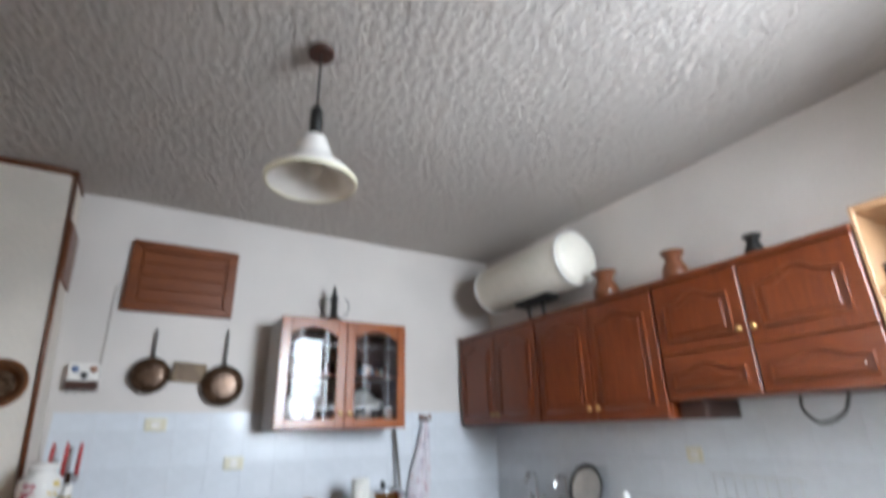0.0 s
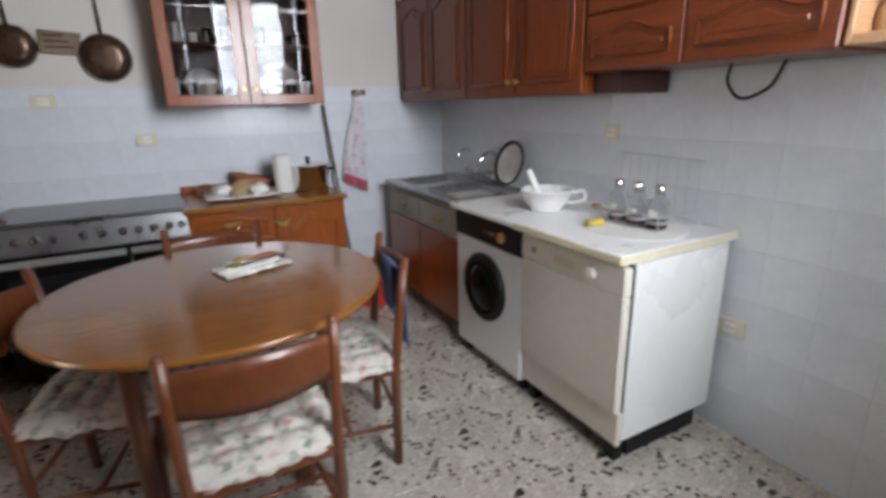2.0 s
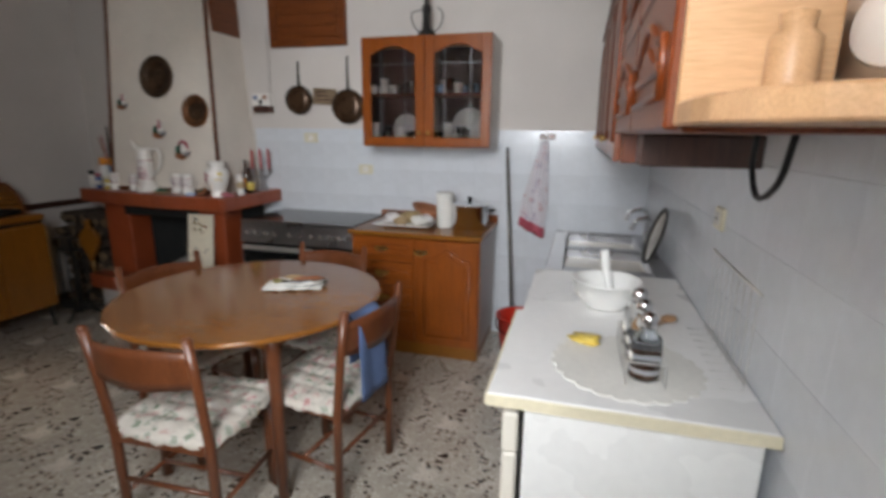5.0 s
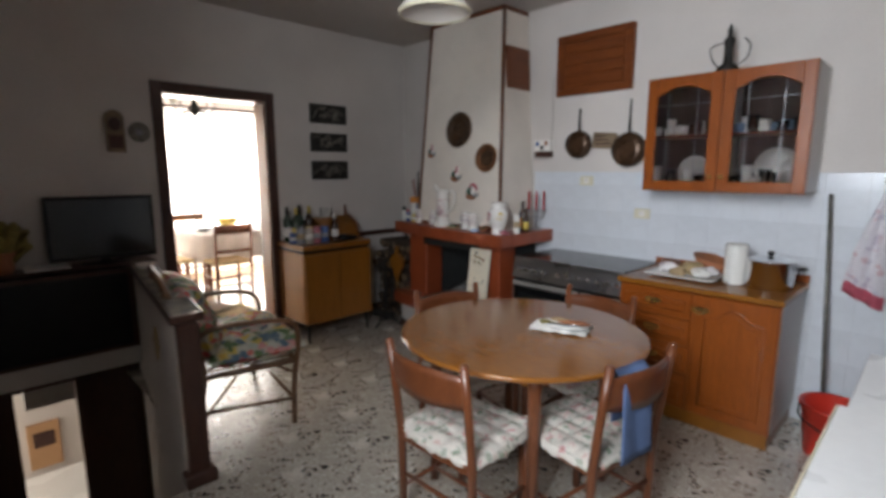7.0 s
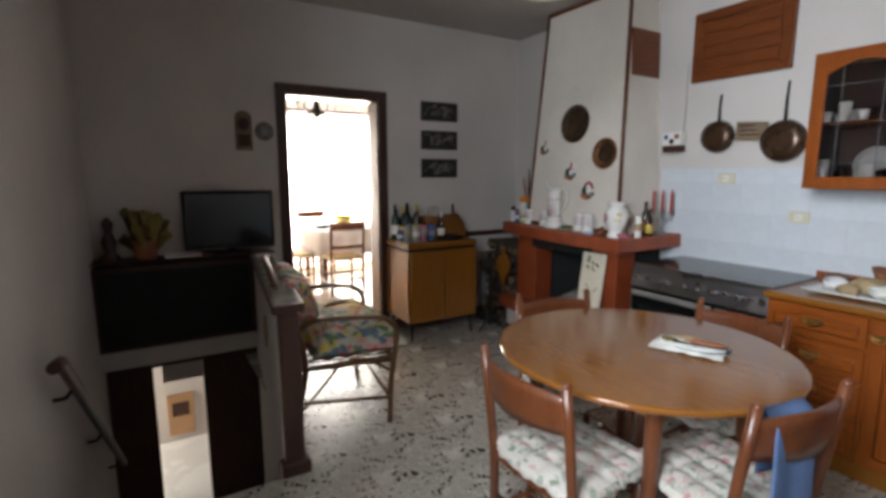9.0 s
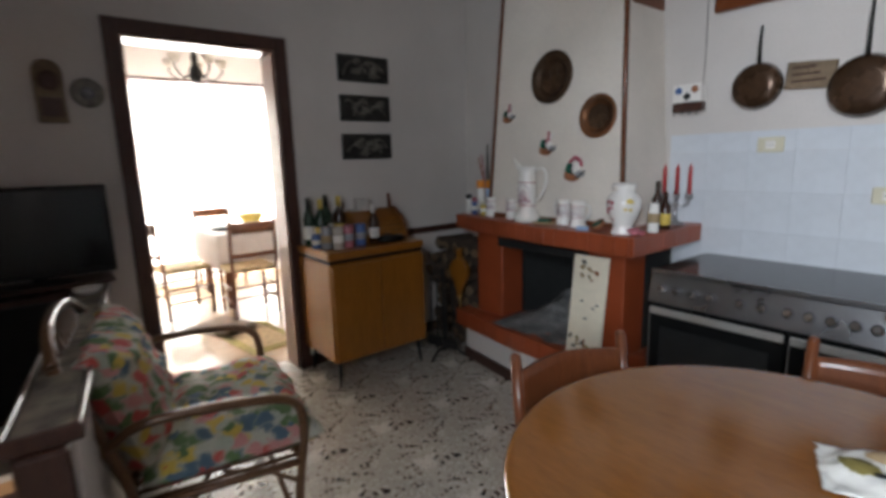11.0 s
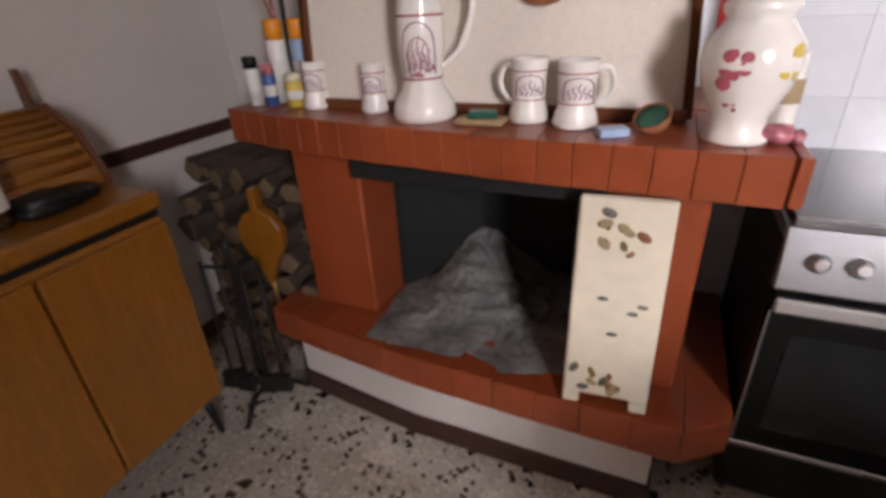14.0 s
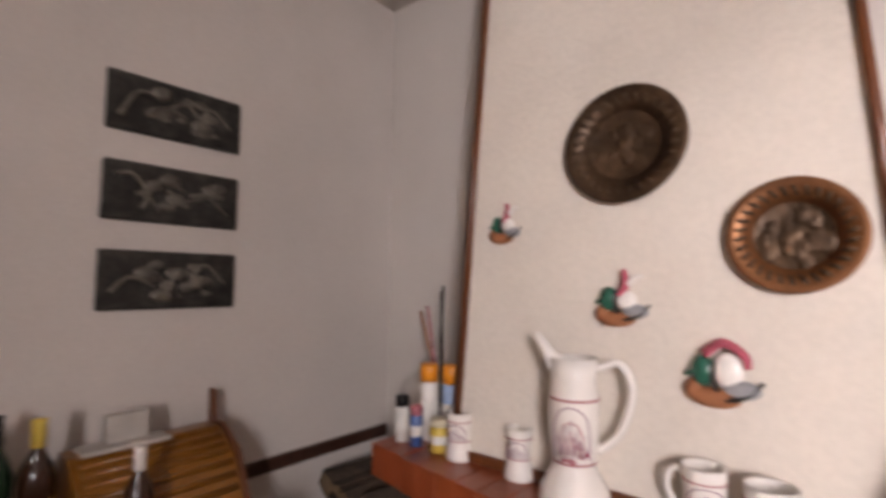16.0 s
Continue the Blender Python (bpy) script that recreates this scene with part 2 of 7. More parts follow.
BLACK.node_tree.nodes["Principled BSDF"].inputs["Specular IOR Level"].default_value = 0.25
ALUMINIUM = surface("satin_aluminium", (0.62, 0.61, 0.58), 0.34, 0.8, vary=0.06, fine=120, relief=0.04)
LEDGE_INLAY = surface("blotched_ledge_inlay", (0.20, 0.165, 0.125), 0.8, vary=0.38, fine=22, coarse=9, relief=0.3)
LILAC = surface("lilac_glaze", (0.33, 0.15, 0.24), 0.25, vary=0.2)
CUT_CARD = surface("grey_beige_card", (0.42, 0.38, 0.32), 0.6, vary=0.15)
GREY_GLAZE = surface("grey_glaze", (0.30, 0.30, 0.31), 0.3, vary=0.15)
SIGN_WOOD = surface("weathered_sign_wood", (0.24, 0.165, 0.10), 0.75, vary=0.25, fine=40, coarse=7, relief=0.5)
SCREEN = surface("dark_screen", (0.008, 0.009, 0.010), 0.12, vary=0.05, relief=0)
DARK_GLASS = surface("dark_oven_glass", (0.006, 0.006, 0.006), 0.1, vary=0.05, relief=0)
DARK_GLASS.node_tree.nodes["Principled BSDF"].inputs["Specular IOR Level"].default_value = 0.12
LID_GLASS = surface("smoked_glass_lid", (0.045, 0.040, 0.038), 0.09, vary=0.08, relief=0)
STEEL = surface("brushed_steel", (0.42, 0.42, 0.43), 0.3, 1.0, vary=0.06, fine=120, relief=0.05)
CHROME = surface("chrome", (0.75, 0.75, 0.76), 0.12, 1.0, vary=0.03, relief=0)
BRASS = surface("brass", (0.62, 0.42, 0.16), 0.3, 1.0, vary=0.1)
COPPER = surface("hammered_copper", (0.085, 0.045, 0.024), 0.26, 0.5, vary=0.2, fine=45, coarse=6, relief=0.35)
BRONZE = surface("embossed_bronze", (0.11, 0.062, 0.034), 0.42, 0.6, vary=0.3, fine=55, coarse=9, relief=0.9)
BRONZE_RIM = surface("copper_rim", (0.26, 0.105, 0.042), 0.4, 0.6, vary=0.2, fine=45)
IRON = surface("black_iron", (0.02, 0.018, 0.016), 0.6, 0.4, vary=0.2)
PLAQUE = surface("dark_relief_metal", (0.05, 0.047, 0.042), 0.42, 0.5, vary=0.35, fine=45, coarse=12, relief=1.0)
PLAQUE_LIGHT = surface("worn_pewter", (0.22, 0.20, 0.17), 0.4, 0.6, vary=0.25, fine=60, coarse=20, relief=0.6)
CERAMIC = surface("white_ceramic", (0.80, 0.76, 0.71), 0.18, vary=0.04, fine=20, coarse=4, relief=0.02, coat=0.3)
PINK = surface("pink_glaze", (0.42, 0.09, 0.11), 0.25, vary=0.15)
PALE_PINK = surface("pale_pink_glaze", (0.50, 0.16, 0.19), 0.25, vary=0.25, fine=60, coarse=30)
YELLOW = surface("yellow_glaze", (0.72, 0.52, 0.10), 0.3, vary=0.15, fine=40)
ORANGE = surface("orange_plastic", (0.78, 0.27, 0.02), 0.4, vary=0.05)
BLUE = surface("blue_print", (0.05, 0.12, 0.33), 0.4, vary=0.15)
SKY_BLUE = surface("light_blue_print", (0.32, 0.45, 0.65), 0.4, vary=0.15)
GREEN_GLASS = surface("green_bottle_glass", (0.012, 0.03, 0.014), 0.08, vary=0.1, relief=0)
BROWN_GLASS = surface("brown_bottle_glass", (0.035, 0.013, 0.006), 0.08, vary=0.1, relief=0)
PAPER = surface("paper", (0.72, 0.70, 0.65), 0.8, vary=0.06)
RED = surface("red_plastic", (0.55, 0.03, 0.015), 0.35, vary=0.06)
RED_WAX = surface("red_wax", (0.42, 0.03, 0.03), 0.45, vary=0.08)
BLUE_CLOTH = surface("blue_cloth", (0.10, 0.155, 0.30), 0.9, vary=0.15, fine=120, relief=0.5)
WHITE_CLOTH = surface("white_cloth", (0.76, 0.73, 0.72), 0.9, vary=0.06, fine=100, relief=0.4)
RED_CLOTH = surface("red_printed_cloth", (0.52, 0.10, 0.14), 0.9, vary=0.2, fine=60)
GREEN = surface("green_glaze", (0.02, 0.13, 0.085), 0.25, vary=0.2)
TAN = surface("tan_card", (0.40, 0.28, 0.15), 0.7, vary=0.12)
IVORY = surface("ivory_plastic", (0.62, 0.57, 0.42), 0.4, vary=0.04)
STONE = surface("marble_ledge", (0.58, 0.54, 0.49), 0.25, vary=0.15, fine=14, coarse=5)
STRAW = surface("woven_straw", (0.46, 0.33, 0.17), 0.85, vary=0.2, fine=90, coarse=20, relief=0.8)
LEAF = surface("dry_yellow_leaves", (0.30, 0.24, 0.06), 0.8, vary=0.3, fine=30)
OUTSIDE = surface("outside_wall", (0.30, 0.27, 0.22), 0.9, vary=0.2)
PAINTED_TIN = surface("cream_painted_tin", (0.78, 0.70, 0.55), 0.35, vary=0.06, fine=30, coarse=3, relief=0.05)
TERRACOTTA = surface("terracotta", (0.33, 0.12, 0.05), 0.7, vary=0.15)
FLORAL = floral_mat("floral_cushion", (0.62, 0.57, 0.50), [(0.30, (0.50, 0.24, 0.23)), (0.46, (0.22, 0.27, 0.19)), (0.64, (0.56, 0.40, 0.35)), (0.78, (0.34, 0.36, 0.29))], 30)
SETTEE_PRINT = floral_mat("settee_print", (0.42, 0.40, 0.32), [(0.06, (0.10, 0.16, 0.06)), (0.28, (0.46, 0.08, 0.06)), (0.44, (0.52, 0.36, 0.06)), (0.56, (0.08, 0.13, 0.17)), (0.70, (0.50, 0.22, 0.20)), (0.84, (0.36, 0.38, 0.30))], 21, 0.5)
GLASS = glass_mat("clear_glass")
GLASS.node_tree.nodes["Principled BSDF"].inputs["IOR"].default_value = 1.28
BOTTLE_GLASS = glass_mat("thin_bottle_glass", (0.93, 0.96, 0.97))
BOTTLE_GLASS.node_tree.nodes["Principled BSDF"].inputs["IOR"].default_value = 1.12
APRON_PRINT = floral_mat("apron_print", (0.66, 0.62, 0.65), [(0.5, (0.48, 0.42, 0.50)), (0.75, (0.58, 0.40, 0.42))], 24)
CURTAIN = curtain_mat()


# ---- building helpers ----
class Shape:
    """Gathers simple solids into one mesh."""

    def __init__(self):
        self.bm = bmesh.new()

    def box(self, x0, x1, y0, y1, z0, z1, bevel=0.003, m=None):
        part = bmesh.new()
        bmesh.ops.create_cube(part, size=1)
        part.transform(Matrix.Translation(((x0 + x1) / 2, (y0 + y1) / 2, (z0 + z1) / 2)) @ Matrix.Diagonal((abs(x1 - x0), abs(y1 - y0), abs(z1 - z0), 1)))
        return self.take(part, bevel, m)

    def take(self, part, bevel=0, m=None):
        if bevel:
            bmesh.ops.bevel(part, geom=part.edges[:], offset=bevel, segments=1, affect="EDGES")
        if m is not None:
            part.transform(m)
        data = bpy.data.meshes.new("tmp")
        part.to_mesh(data)
        part.free()
        self.bm.from_mesh(data)
        bpy.data.meshes.remove(data)
        return self

    def prism(self, pts, axis, a, b, bevel=0.0, m=None):
        """A flat outline pushed from a to b along an axis; its points are given in the other two axes."""
        part = bmesh.new()
        put = {"x": lambda p, h: (h, p[0], p[1]), "y": lambda p, h: (p[0], h, p[1]), "z": lambda p, h: (p[0], p[1], h)}[axis]
        low = [part.verts.new(put(p, a)) for p in pts]
        top = [part.verts.new(put(p, b)) for p in pts]
        part.faces.new(low)
        part.faces.new(top)
        for i in range(len(pts)):
            j = (i + 1) % len(pts)
            part.faces.new((low[i], low[j], top[j], top[i]))
        bmesh.ops.recalc_face_normals(part, faces=part.faces)
        return self.take(part, bevel, m)

    def lathe(self, prof, at=(0, 0, 0), seg=24, m=None, open_first=False):
        part = bmesh.new()
        rings = [[part.verts.new((r * math.cos(a), r * math.sin(a), z)) for a in (math.tau * i / seg for i in range(seg))] for r, z in prof]
        for lo, hi in zip(rings, rings[1:]):
            for i in range(seg):
                j = (i + 1) % seg
                part.faces.new((lo[i], lo[j], hi[j], hi[i]))
        if not open_first:
            part.faces.new(rings[0])
        part.faces.new(rings[-1])
        bmesh.ops.recalc_face_normals(part, faces=part.faces)
        part.transform((Matrix.Translation(at) if m is None else m))
        for f in part.faces:
            f.smooth = len(f.verts) == 4
        return self.take(part)

    def ring(self, prof, at=(0, 0, 0), seg=24, m=None):
        """A turned hoop: the outline closes on itself."""
        part = bmesh.new()
        rings = [[part.verts.new((r * math.cos(a), r * math.sin(a), z)) for a in (math.tau * i / seg for i in range(seg))] for r, z in prof]
        for lo, hi in zip(rings, rings[1:] + rings[:1]):
            for i in range(seg):
                j = (i + 1) % seg
                part.faces.new((lo[i], lo[j], hi[j], hi[i])).smooth = True
        bmesh.ops.recalc_face_normals(part, faces=part.faces)
        part.transform(Matrix.Translation(at) if m is None else m)
        return self.take(part)

    def tube(self, pts, r, seg=8, r_end=None, flat=1.0):
        """A round rod along a line of points."""
        part = bmesh.new()
        pts = [Vector(p) for p in pts]
        rings = []
        side = None
        for i, p in enumerate(pts):
            d = (pts[min(i + 1, len(pts) - 1)] - pts[max(i - 1, 0)]).normalized()
            if side is None:
                side = d.orthogonal().normalized()
            side = (side - d * side.dot(d)).normalized()
            up = d.cross(side)
            q = r if r_end is None else r + (r_end - r) * i / (len(pts) - 1)
            rings.append([part.verts.new(p + q * (math.cos(a) * side + flat * math.sin(a) * up)) for a in (math.tau * k / seg for k in range(seg))])
        for lo, hi in zip(rings, rings[1:]):
            for i in range(seg):
                j = (i + 1) % seg
                part.faces.new((lo[i], lo[j], hi[j], hi[i])).smooth = True
        part.faces.new(rings[0])
        part.faces.new(rings[-1])
        bmesh.ops.recalc_face_normals(part, faces=part.faces)
        return self.take(part)

    def ball(self, at, r, squash=(1, 1, 1), seg=14, rough=0.0):
        part = bmesh.new()
        bmesh.ops.create_uvsphere(part, u_segments=seg, v_segments=max(6, seg // 2 + 2), radius=r)
        for v in part.verts:
            v.co = Vector([c * s for c, s in zip(v.co, squash)]) * (1 + rough * noise.noise(v.co * 1.6 / r + Vector(at) * 9))
            v.co += Vector(at)
        for f in part.faces:
            f.smooth = True
        return self.take(part)

    def sheet(self, fn, nu, nv, thick=0.0):
        """A surface fn(u, v) for u, v in 0..1, given a thickness."""
        part = bmesh.new()
        grid = [[part.verts.new(fn(i / nu, j / nv)) for j in range(nv + 1)] for i in range(nu + 1)]
        for i in range(nu):
            for j in range(nv):
                part.faces.new((grid[i][j], grid[i + 1][j], grid[i + 1][j + 1], grid[i][j + 1])).smooth = True
        if thick:
            bmesh.ops.recalc_face_normals(part, faces=part.faces)
            bmesh.ops.solidify(part, geom=part.faces[:], thickness=thick)
        return self.take(part)

    def done(self, name, mat, parent=None, label=""):
        data = bpy.data.meshes.new(name)
        self.bm.to_mesh(data)
        self.bm.free()
        data.materials.append(mat)
        ob = new(name, data)
        if parent is not None:
            ob.parent = parent
        if label:
            tagged(ob, label)
        return ob


def box(name, x0, x1, y0, y1, z0, z1, mat, parent=None, bevel=0.003, label=""):
    return Shape().box(x0, x1, y0, y1, z0, z1, bevel).done(name, mat, parent, label)


def thing(name, at, label, category, rz=0, group=""):
    e = new(name)
    e.empty_display_size = 0.1
    e.matrix_basis = pose(*at, 0, 0, rz)
    return tagged(e, label, category, group)


def structure(ob, label):
    return tagged(ob, label, kind="structure")


def smooth_line(pts, n=6):
    """Catmull-Rom points through a few given ones."""
    p = [Vector(q) for q in pts]
    p = [2 * p[0] - p[1]] + p + [2 * p[-1] - p[-2]]
    out = []
    for a, b, c, d in zip(p, p[1:], p[2:], p[3:]):
        for k in range(n):
            t = k / n
            out.append(0.5 * ((2 * b) + (c - a) * t + (2 * a - 5 * b + 4 * c - d) * t * t + (3 * b - a - 3 * c + d) * t ** 3))
    return out + [p[-2]]

# ---- large structure: kitchen x -4.73..0, y -3.75..0 ----
W, S, H = -4.73, -3.75, 2.81
DOOR0, DOOR1, DOOR_H = -2.39, -1.58, 2.10          # opening to the dining room
WIN0, WIN1, WIN_Z0, WIN_Z1 = -1.32, -0.48, 1.0, 2.62  # kitchen window
STAIR_X, STAIR_Y = -2.86, -3.0                     # edge of the stairwell

structure(Shape().box(W - 0.2, 0.2, 0, 0.2, -0.2, H, 0).done("wall_north", PLASTER), "white plastered kitchen wall above glazed tiles")
structure(Shape().box(0, 0.2, S - 0.4, 0, -0.2, H, 0).done("wall_east", PLASTER), "white plastered kitchen wall above glazed tiles")
structure(
    Shape()
    .box(W - 0.2, W, DOOR1, 0, -0.2, H, 0)
    .box(W - 0.2, W, DOOR0, DOOR1, DOOR_H, H, 0)
    .box(W - 0.2, W, STAIR_Y, DOOR0, -0.2, H, 0)
    .box(W - 0.2, W, S, STAIR_Y, 0.1, H, 0)
    .done("wall_west", PLASTER), "white plastered wall with a doorway to the dining room")
structure(
    Shape()
    .box(W - 0.2, WIN0, S - 0.4, S, -2.2, H, 0)
    .box(WIN1, 0, S - 0.4, S, -0.2, H, 0)
    .box(WIN0, WIN1, S - 0.4, S, -0.2, WIN_Z0, 0)
    .box(WIN0, WIN1, S - 0.4, S, WIN_Z1, H, 0)
    .done("wall_south", PLASTER), "white plastered wall with a window and light switch")
structure(Shape().box(W - 0.2, 0.2, S - 0.4, 0.2, H, H + 0.2, 0).done("ceiling", CEILING), "white stucco ceiling with a coarse trowelled relief")
structure(Shape().box(STAIR_X, 0, S, 0, -0.2, -0.012, 0).prism([(W, -2.7), (STAIR_X, -2.9), (STAIR_X, -0.0001), (W, -0.0001)], "z", -0.2, -0.0125).done("floor", GROUT), "polished cream terrazzo tile floor with dark chips")

# low wall beside the stairwell, with its stone ledge and end post
SK = 0.2  # the low wall runs slightly askew


def askew(y, x):
    return y + SK * (x + 2.9) / (W + 2.9)


def low_strip(x1, ya, yb, z0, z1, bevel):
    return Shape().prism([(W, askew(ya, W)), (x1, askew(ya, x1)), (x1, askew(yb, x1)), (W, askew(yb, W))], "z", z0, z1, bevel)


structure(low_strip(-2.92, -2.91, -2.80, -2.0, 0.815, 0.004).done("wall_stair", PLASTER), "low white wall beside the stairwell")
structure(low_strip(-2.9, -2.915, -2.795, 0.818, 0.848, 0.006).done("ledge_stair", LEDGE_INLAY), "blotched worn inlay on the low stair wall")
structure(low_strip(-2.885, -2.93, -2.917, 0.81, 0.853, 0.004).take(low_strip(-2.885, -2.793, -2.78, 0.81, 0.853, 0.004).bm).box(-2.899, -2.884, -2.93, -2.78, 0.81, 0.853, 0.004).done("trim_ledge", DARK_WOOD), "dark wooden rim round the stone ledge")
structure(Shape().box(-2.915, -2.865, -2.91, -2.81, 0.002, 0.808, 0.008).box(-2.93, -2.84, -2.93, -2.79, 0.001, 0.07, 0.008).done("post_stair", DARK_WOOD), "dark wooden post at the end of the stair wall")

# stairwell: steps going down to the hall
st = Shape()
for i in range(7):
    x1 = STAIR_X - 0.25 * i
    st.box(x1 - 0.27, x1, S, -2.8, -2.2, -0.17 * (i + 1), 0.005)
structure(st.done("stairs", STONE), "stone stairs going down to the lower hall")
structure(Shape().box(-5.9, -4.6, -5.2, -2.6, -1.4, -1.2, 0).done("floor_hall", LAMINATE), "light floor of the lower hall")
structure(
    Shape().box(-6.0, -5.9, -5.2, -2.6, -1.4, 0.5, 0).box(-5.9, W - 0.2, -2.7, -2.6, -1.4, -0.2, 0)
    .box(-6.0, W - 0.15, -5.4, -5.3, -1.4, -0.8, 0).box(-6.0, W - 0.15, -5.4, -5.3, 0.35, 0.5, 0)
    .box(W - 0.2, W - 0.15, -5.3, S - 0.4, -1.4, 0.5, 0).box(-6.0, W - 0.2, -5.3, -2.9, 0.42, 0.5, 0)
    .done("wall_hall", PLASTER), "white walls of the lower hall")
# lower doorway with dark jambs at the foot of the first flight
structure(Shape().box(W - 0.08, W + 0.03, -3.745, -3.46, -1.19, 0.1, 0.004).box(W - 0.08, W + 0.03, -3.12, -2.62, -1.19, 0.1, 0.004).box(W - 0.08, W + 0.03, -3.46, -3.12, 0.02, 0.1, 0.004).done("door_frame_hall", DARK_WOOD), "dark wooden frame of the opening to the hall")
structure(Shape().box(W, W + 0.24, S, -2.72, 0.12, 0.25, 0.004).done("beam_stair", PLASTER), "white beam across the end of the stairwell")

# dining room seen through the doorway
DX = -8.2
structure(Shape().box(DX, W - 0.2, -3.4, 0.9, -0.2, -0.012, 0).done("floor_dining", GROUT), "tan tiled dining room floor")
structure(Shape().box(DX - 0.2, W - 0.2, -3.4, 0.9, H, H + 0.2, 0).done("ceiling_dining", PLASTER), "white dining room ceiling")
structure(Shape().box(DX - 0.2, W - 0.2, 0.9, 1.1, -0.2, H, 0).box(DX - 0.2, W - 0.2, -3.4, -3.25, 0.52, H, 0).box(DX - 0.2, W - 0.2, -2.9, -2.8, -0.2, H, 0).done("wall_dining_side", PLASTER), "white side walls of the dining room")
structure(
    Shape().box(DX - 0.2, DX, -2.8, -2.5, -0.2, H, 0).box(DX - 0.2, DX, 0.1, 0.9, -0.2, H, 0).box(DX - 0.2, DX, -2.5, 0.1, 2.33, H, 0).box(DX - 0.2, DX, -2.5, 0.1, -0.2, 0.2, 0)
    .done("wall_dining_west", PLASTER), "white dining room wall with a wide window")
wf = Shape()
for y in (-2.5, -1.85, -1.2, -0.55, 0.05):
    wf.box(DX - 0.1, DX - 0.04, y, y + 0.06, 0.2, 2.33, 0.004)
wf.box(DX - 0.1, DX - 0.04, -2.5, 0.1, 0.2, 0.27, 0.004).box(DX - 0.1, DX - 0.04, -2.5, 0.1, 2.26, 2.33, 0.004)
structure(wf.done("window_dining", ENAMEL), "white frame of the wide dining room window")


def curtain(y0, y1, waves):
    def fn(u, v):
        y = y0 + (y1 - y0) * u
        return (DX + 0.17 + 0.035 * math.sin(u * waves * math.tau) * (0.5 + 0.5 * (1 - v)) + 0.01 * math.sin(u * 37), y, 0.03 + 2.27 * v)
    c = thing("curtain", (0, 0, 0), "sheer white curtain hanging before a bright window", "curtain", group="dining room curtains")
    Shape().sheet(fn, 90, 6, 0.002).done("fabric", CURTAIN, c)


curtain(-2.6, -1.22, 9)
curtain(-1.18, 0.2, 9)
rod = thing("curtain_rod", (0, 0, 0), "dark curtain rod above the dining room window", "curtain rod")
Shape().tube([(DX + 0.17, -2.72, 2.38), (DX + 0.17, 0.35, 2.38)], 0.024).ball((DX + 0.17, -2.72, 2.38), 0.04).ball((DX + 0.17, 0.35, 2.38), 0.04).done("rod", DARK_WOOD, rod)
for y in (-2.45, 0.05):
    box("bracket", DX, DX + 0.18, y, y + 0.03, 2.37, 2.4, DARK_WOOD, rod, 0.002)

# dining room door frame, dado rail, baseboards
structure(
    Shape().box(W + 0.0005, W + 0.024, DOOR0 - 0.075, DOOR0, 0, DOOR_H + 0.075, 0.004).box(W + 0.0005, W + 0.024, DOOR1, DOOR1 + 0.075, 0, DOOR_H + 0.075, 0.004)
    .box(W + 0.0005, W + 0.024, DOOR0 + 0.0005, DOOR1 - 0.0005, DOOR_H, DOOR_H + 0.075, 0.004)
    .done("door_frame", DARK_WOOD), "dark brown wooden door frame, doorway open")
structure(
    Shape().box(W - 0.199, W, DOOR0 + 0.0005, DOOR0 + 0.014, 0.001, DOOR_H - 0.015, 0.002).box(W - 0.199, W, DOOR1 - 0.014, DOOR1 - 0.0005, 0.001, DOOR_H - 0.015, 0.002)
    .box(W - 0.199, W, DOOR0 + 0.0005, DOOR1 - 0.0005, DOOR_H - 0.014, DOOR_H - 0.0005, 0.002)
    .done("door_lining", CHAIR_WOOD), "brown wooden lining of the doorway")
structure(Shape().box(W, W + 0.02, -0.86, -0.02, 0.83, 0.88, 0.004).done("trim_dado", DARK_WOOD), "dark wooden rail along the wall")
structure(Shape().box(W, W + 0.012, DOOR1 + 0.08, 0, 0, 0.08, 0.003).box(W, W + 0.012, -2.88, DOOR0 - 0.08, 0, 0.08, 0.003).done("baseboard", DARK_WOOD), "dark brown baseboard")

# kitchen window in the south wall, with bars, and the house across the street
kw = Shape()
kw.box(WIN0, WIN0 + 0.06, S - 0.34, S - 0.28, WIN_Z0, WIN_Z1).box(WIN1 - 0.06, WIN1, S - 0.34, S - 0.28, WIN_Z0, WIN_Z1)
kw.box(WIN0 + 0.06, WIN1 - 0.06, S - 0.34, S - 0.28, WIN_Z0, WIN_Z0 + 0.06).box(WIN0 + 0.06, WIN1 - 0.06, S - 0.34, S - 0.28, WIN_Z1 - 0.06, WIN_Z1)
kw.box(-0.925, -0.875, S - 0.335, S - 0.285, WIN_Z0 + 0.06, WIN_Z1 - 0.06)
for i in range(1, 6):
    z = WIN_Z0 + i * 0.27
    kw.box(WIN0 + 0.06, WIN1 - 0.06, S - 0.32, S - 0.305, z, z + 0.016, 0.002)
structure(kw.done("window_kitchen", DARK_WOOD), "brown barred kitchen window")
structure(Shape().box(WIN0 + 0.002, WIN1 - 0.002, S - 0.27, S + 0.05, WIN_Z0 + 0.001, WIN_Z0 + 0.028, 0.004).done("sill_kitchen", STONE), "stone window sill")
structure(Shape().box(-9, 6, -14.3, -14, -3, 3.6, 0).done("backdrop_house", OUTSIDE), "plain wall across the street")
structure(Shape().box(-60, 60, -60, 60, -4.2, -4.0, 0).done("ground", OUTSIDE), "ground outside")


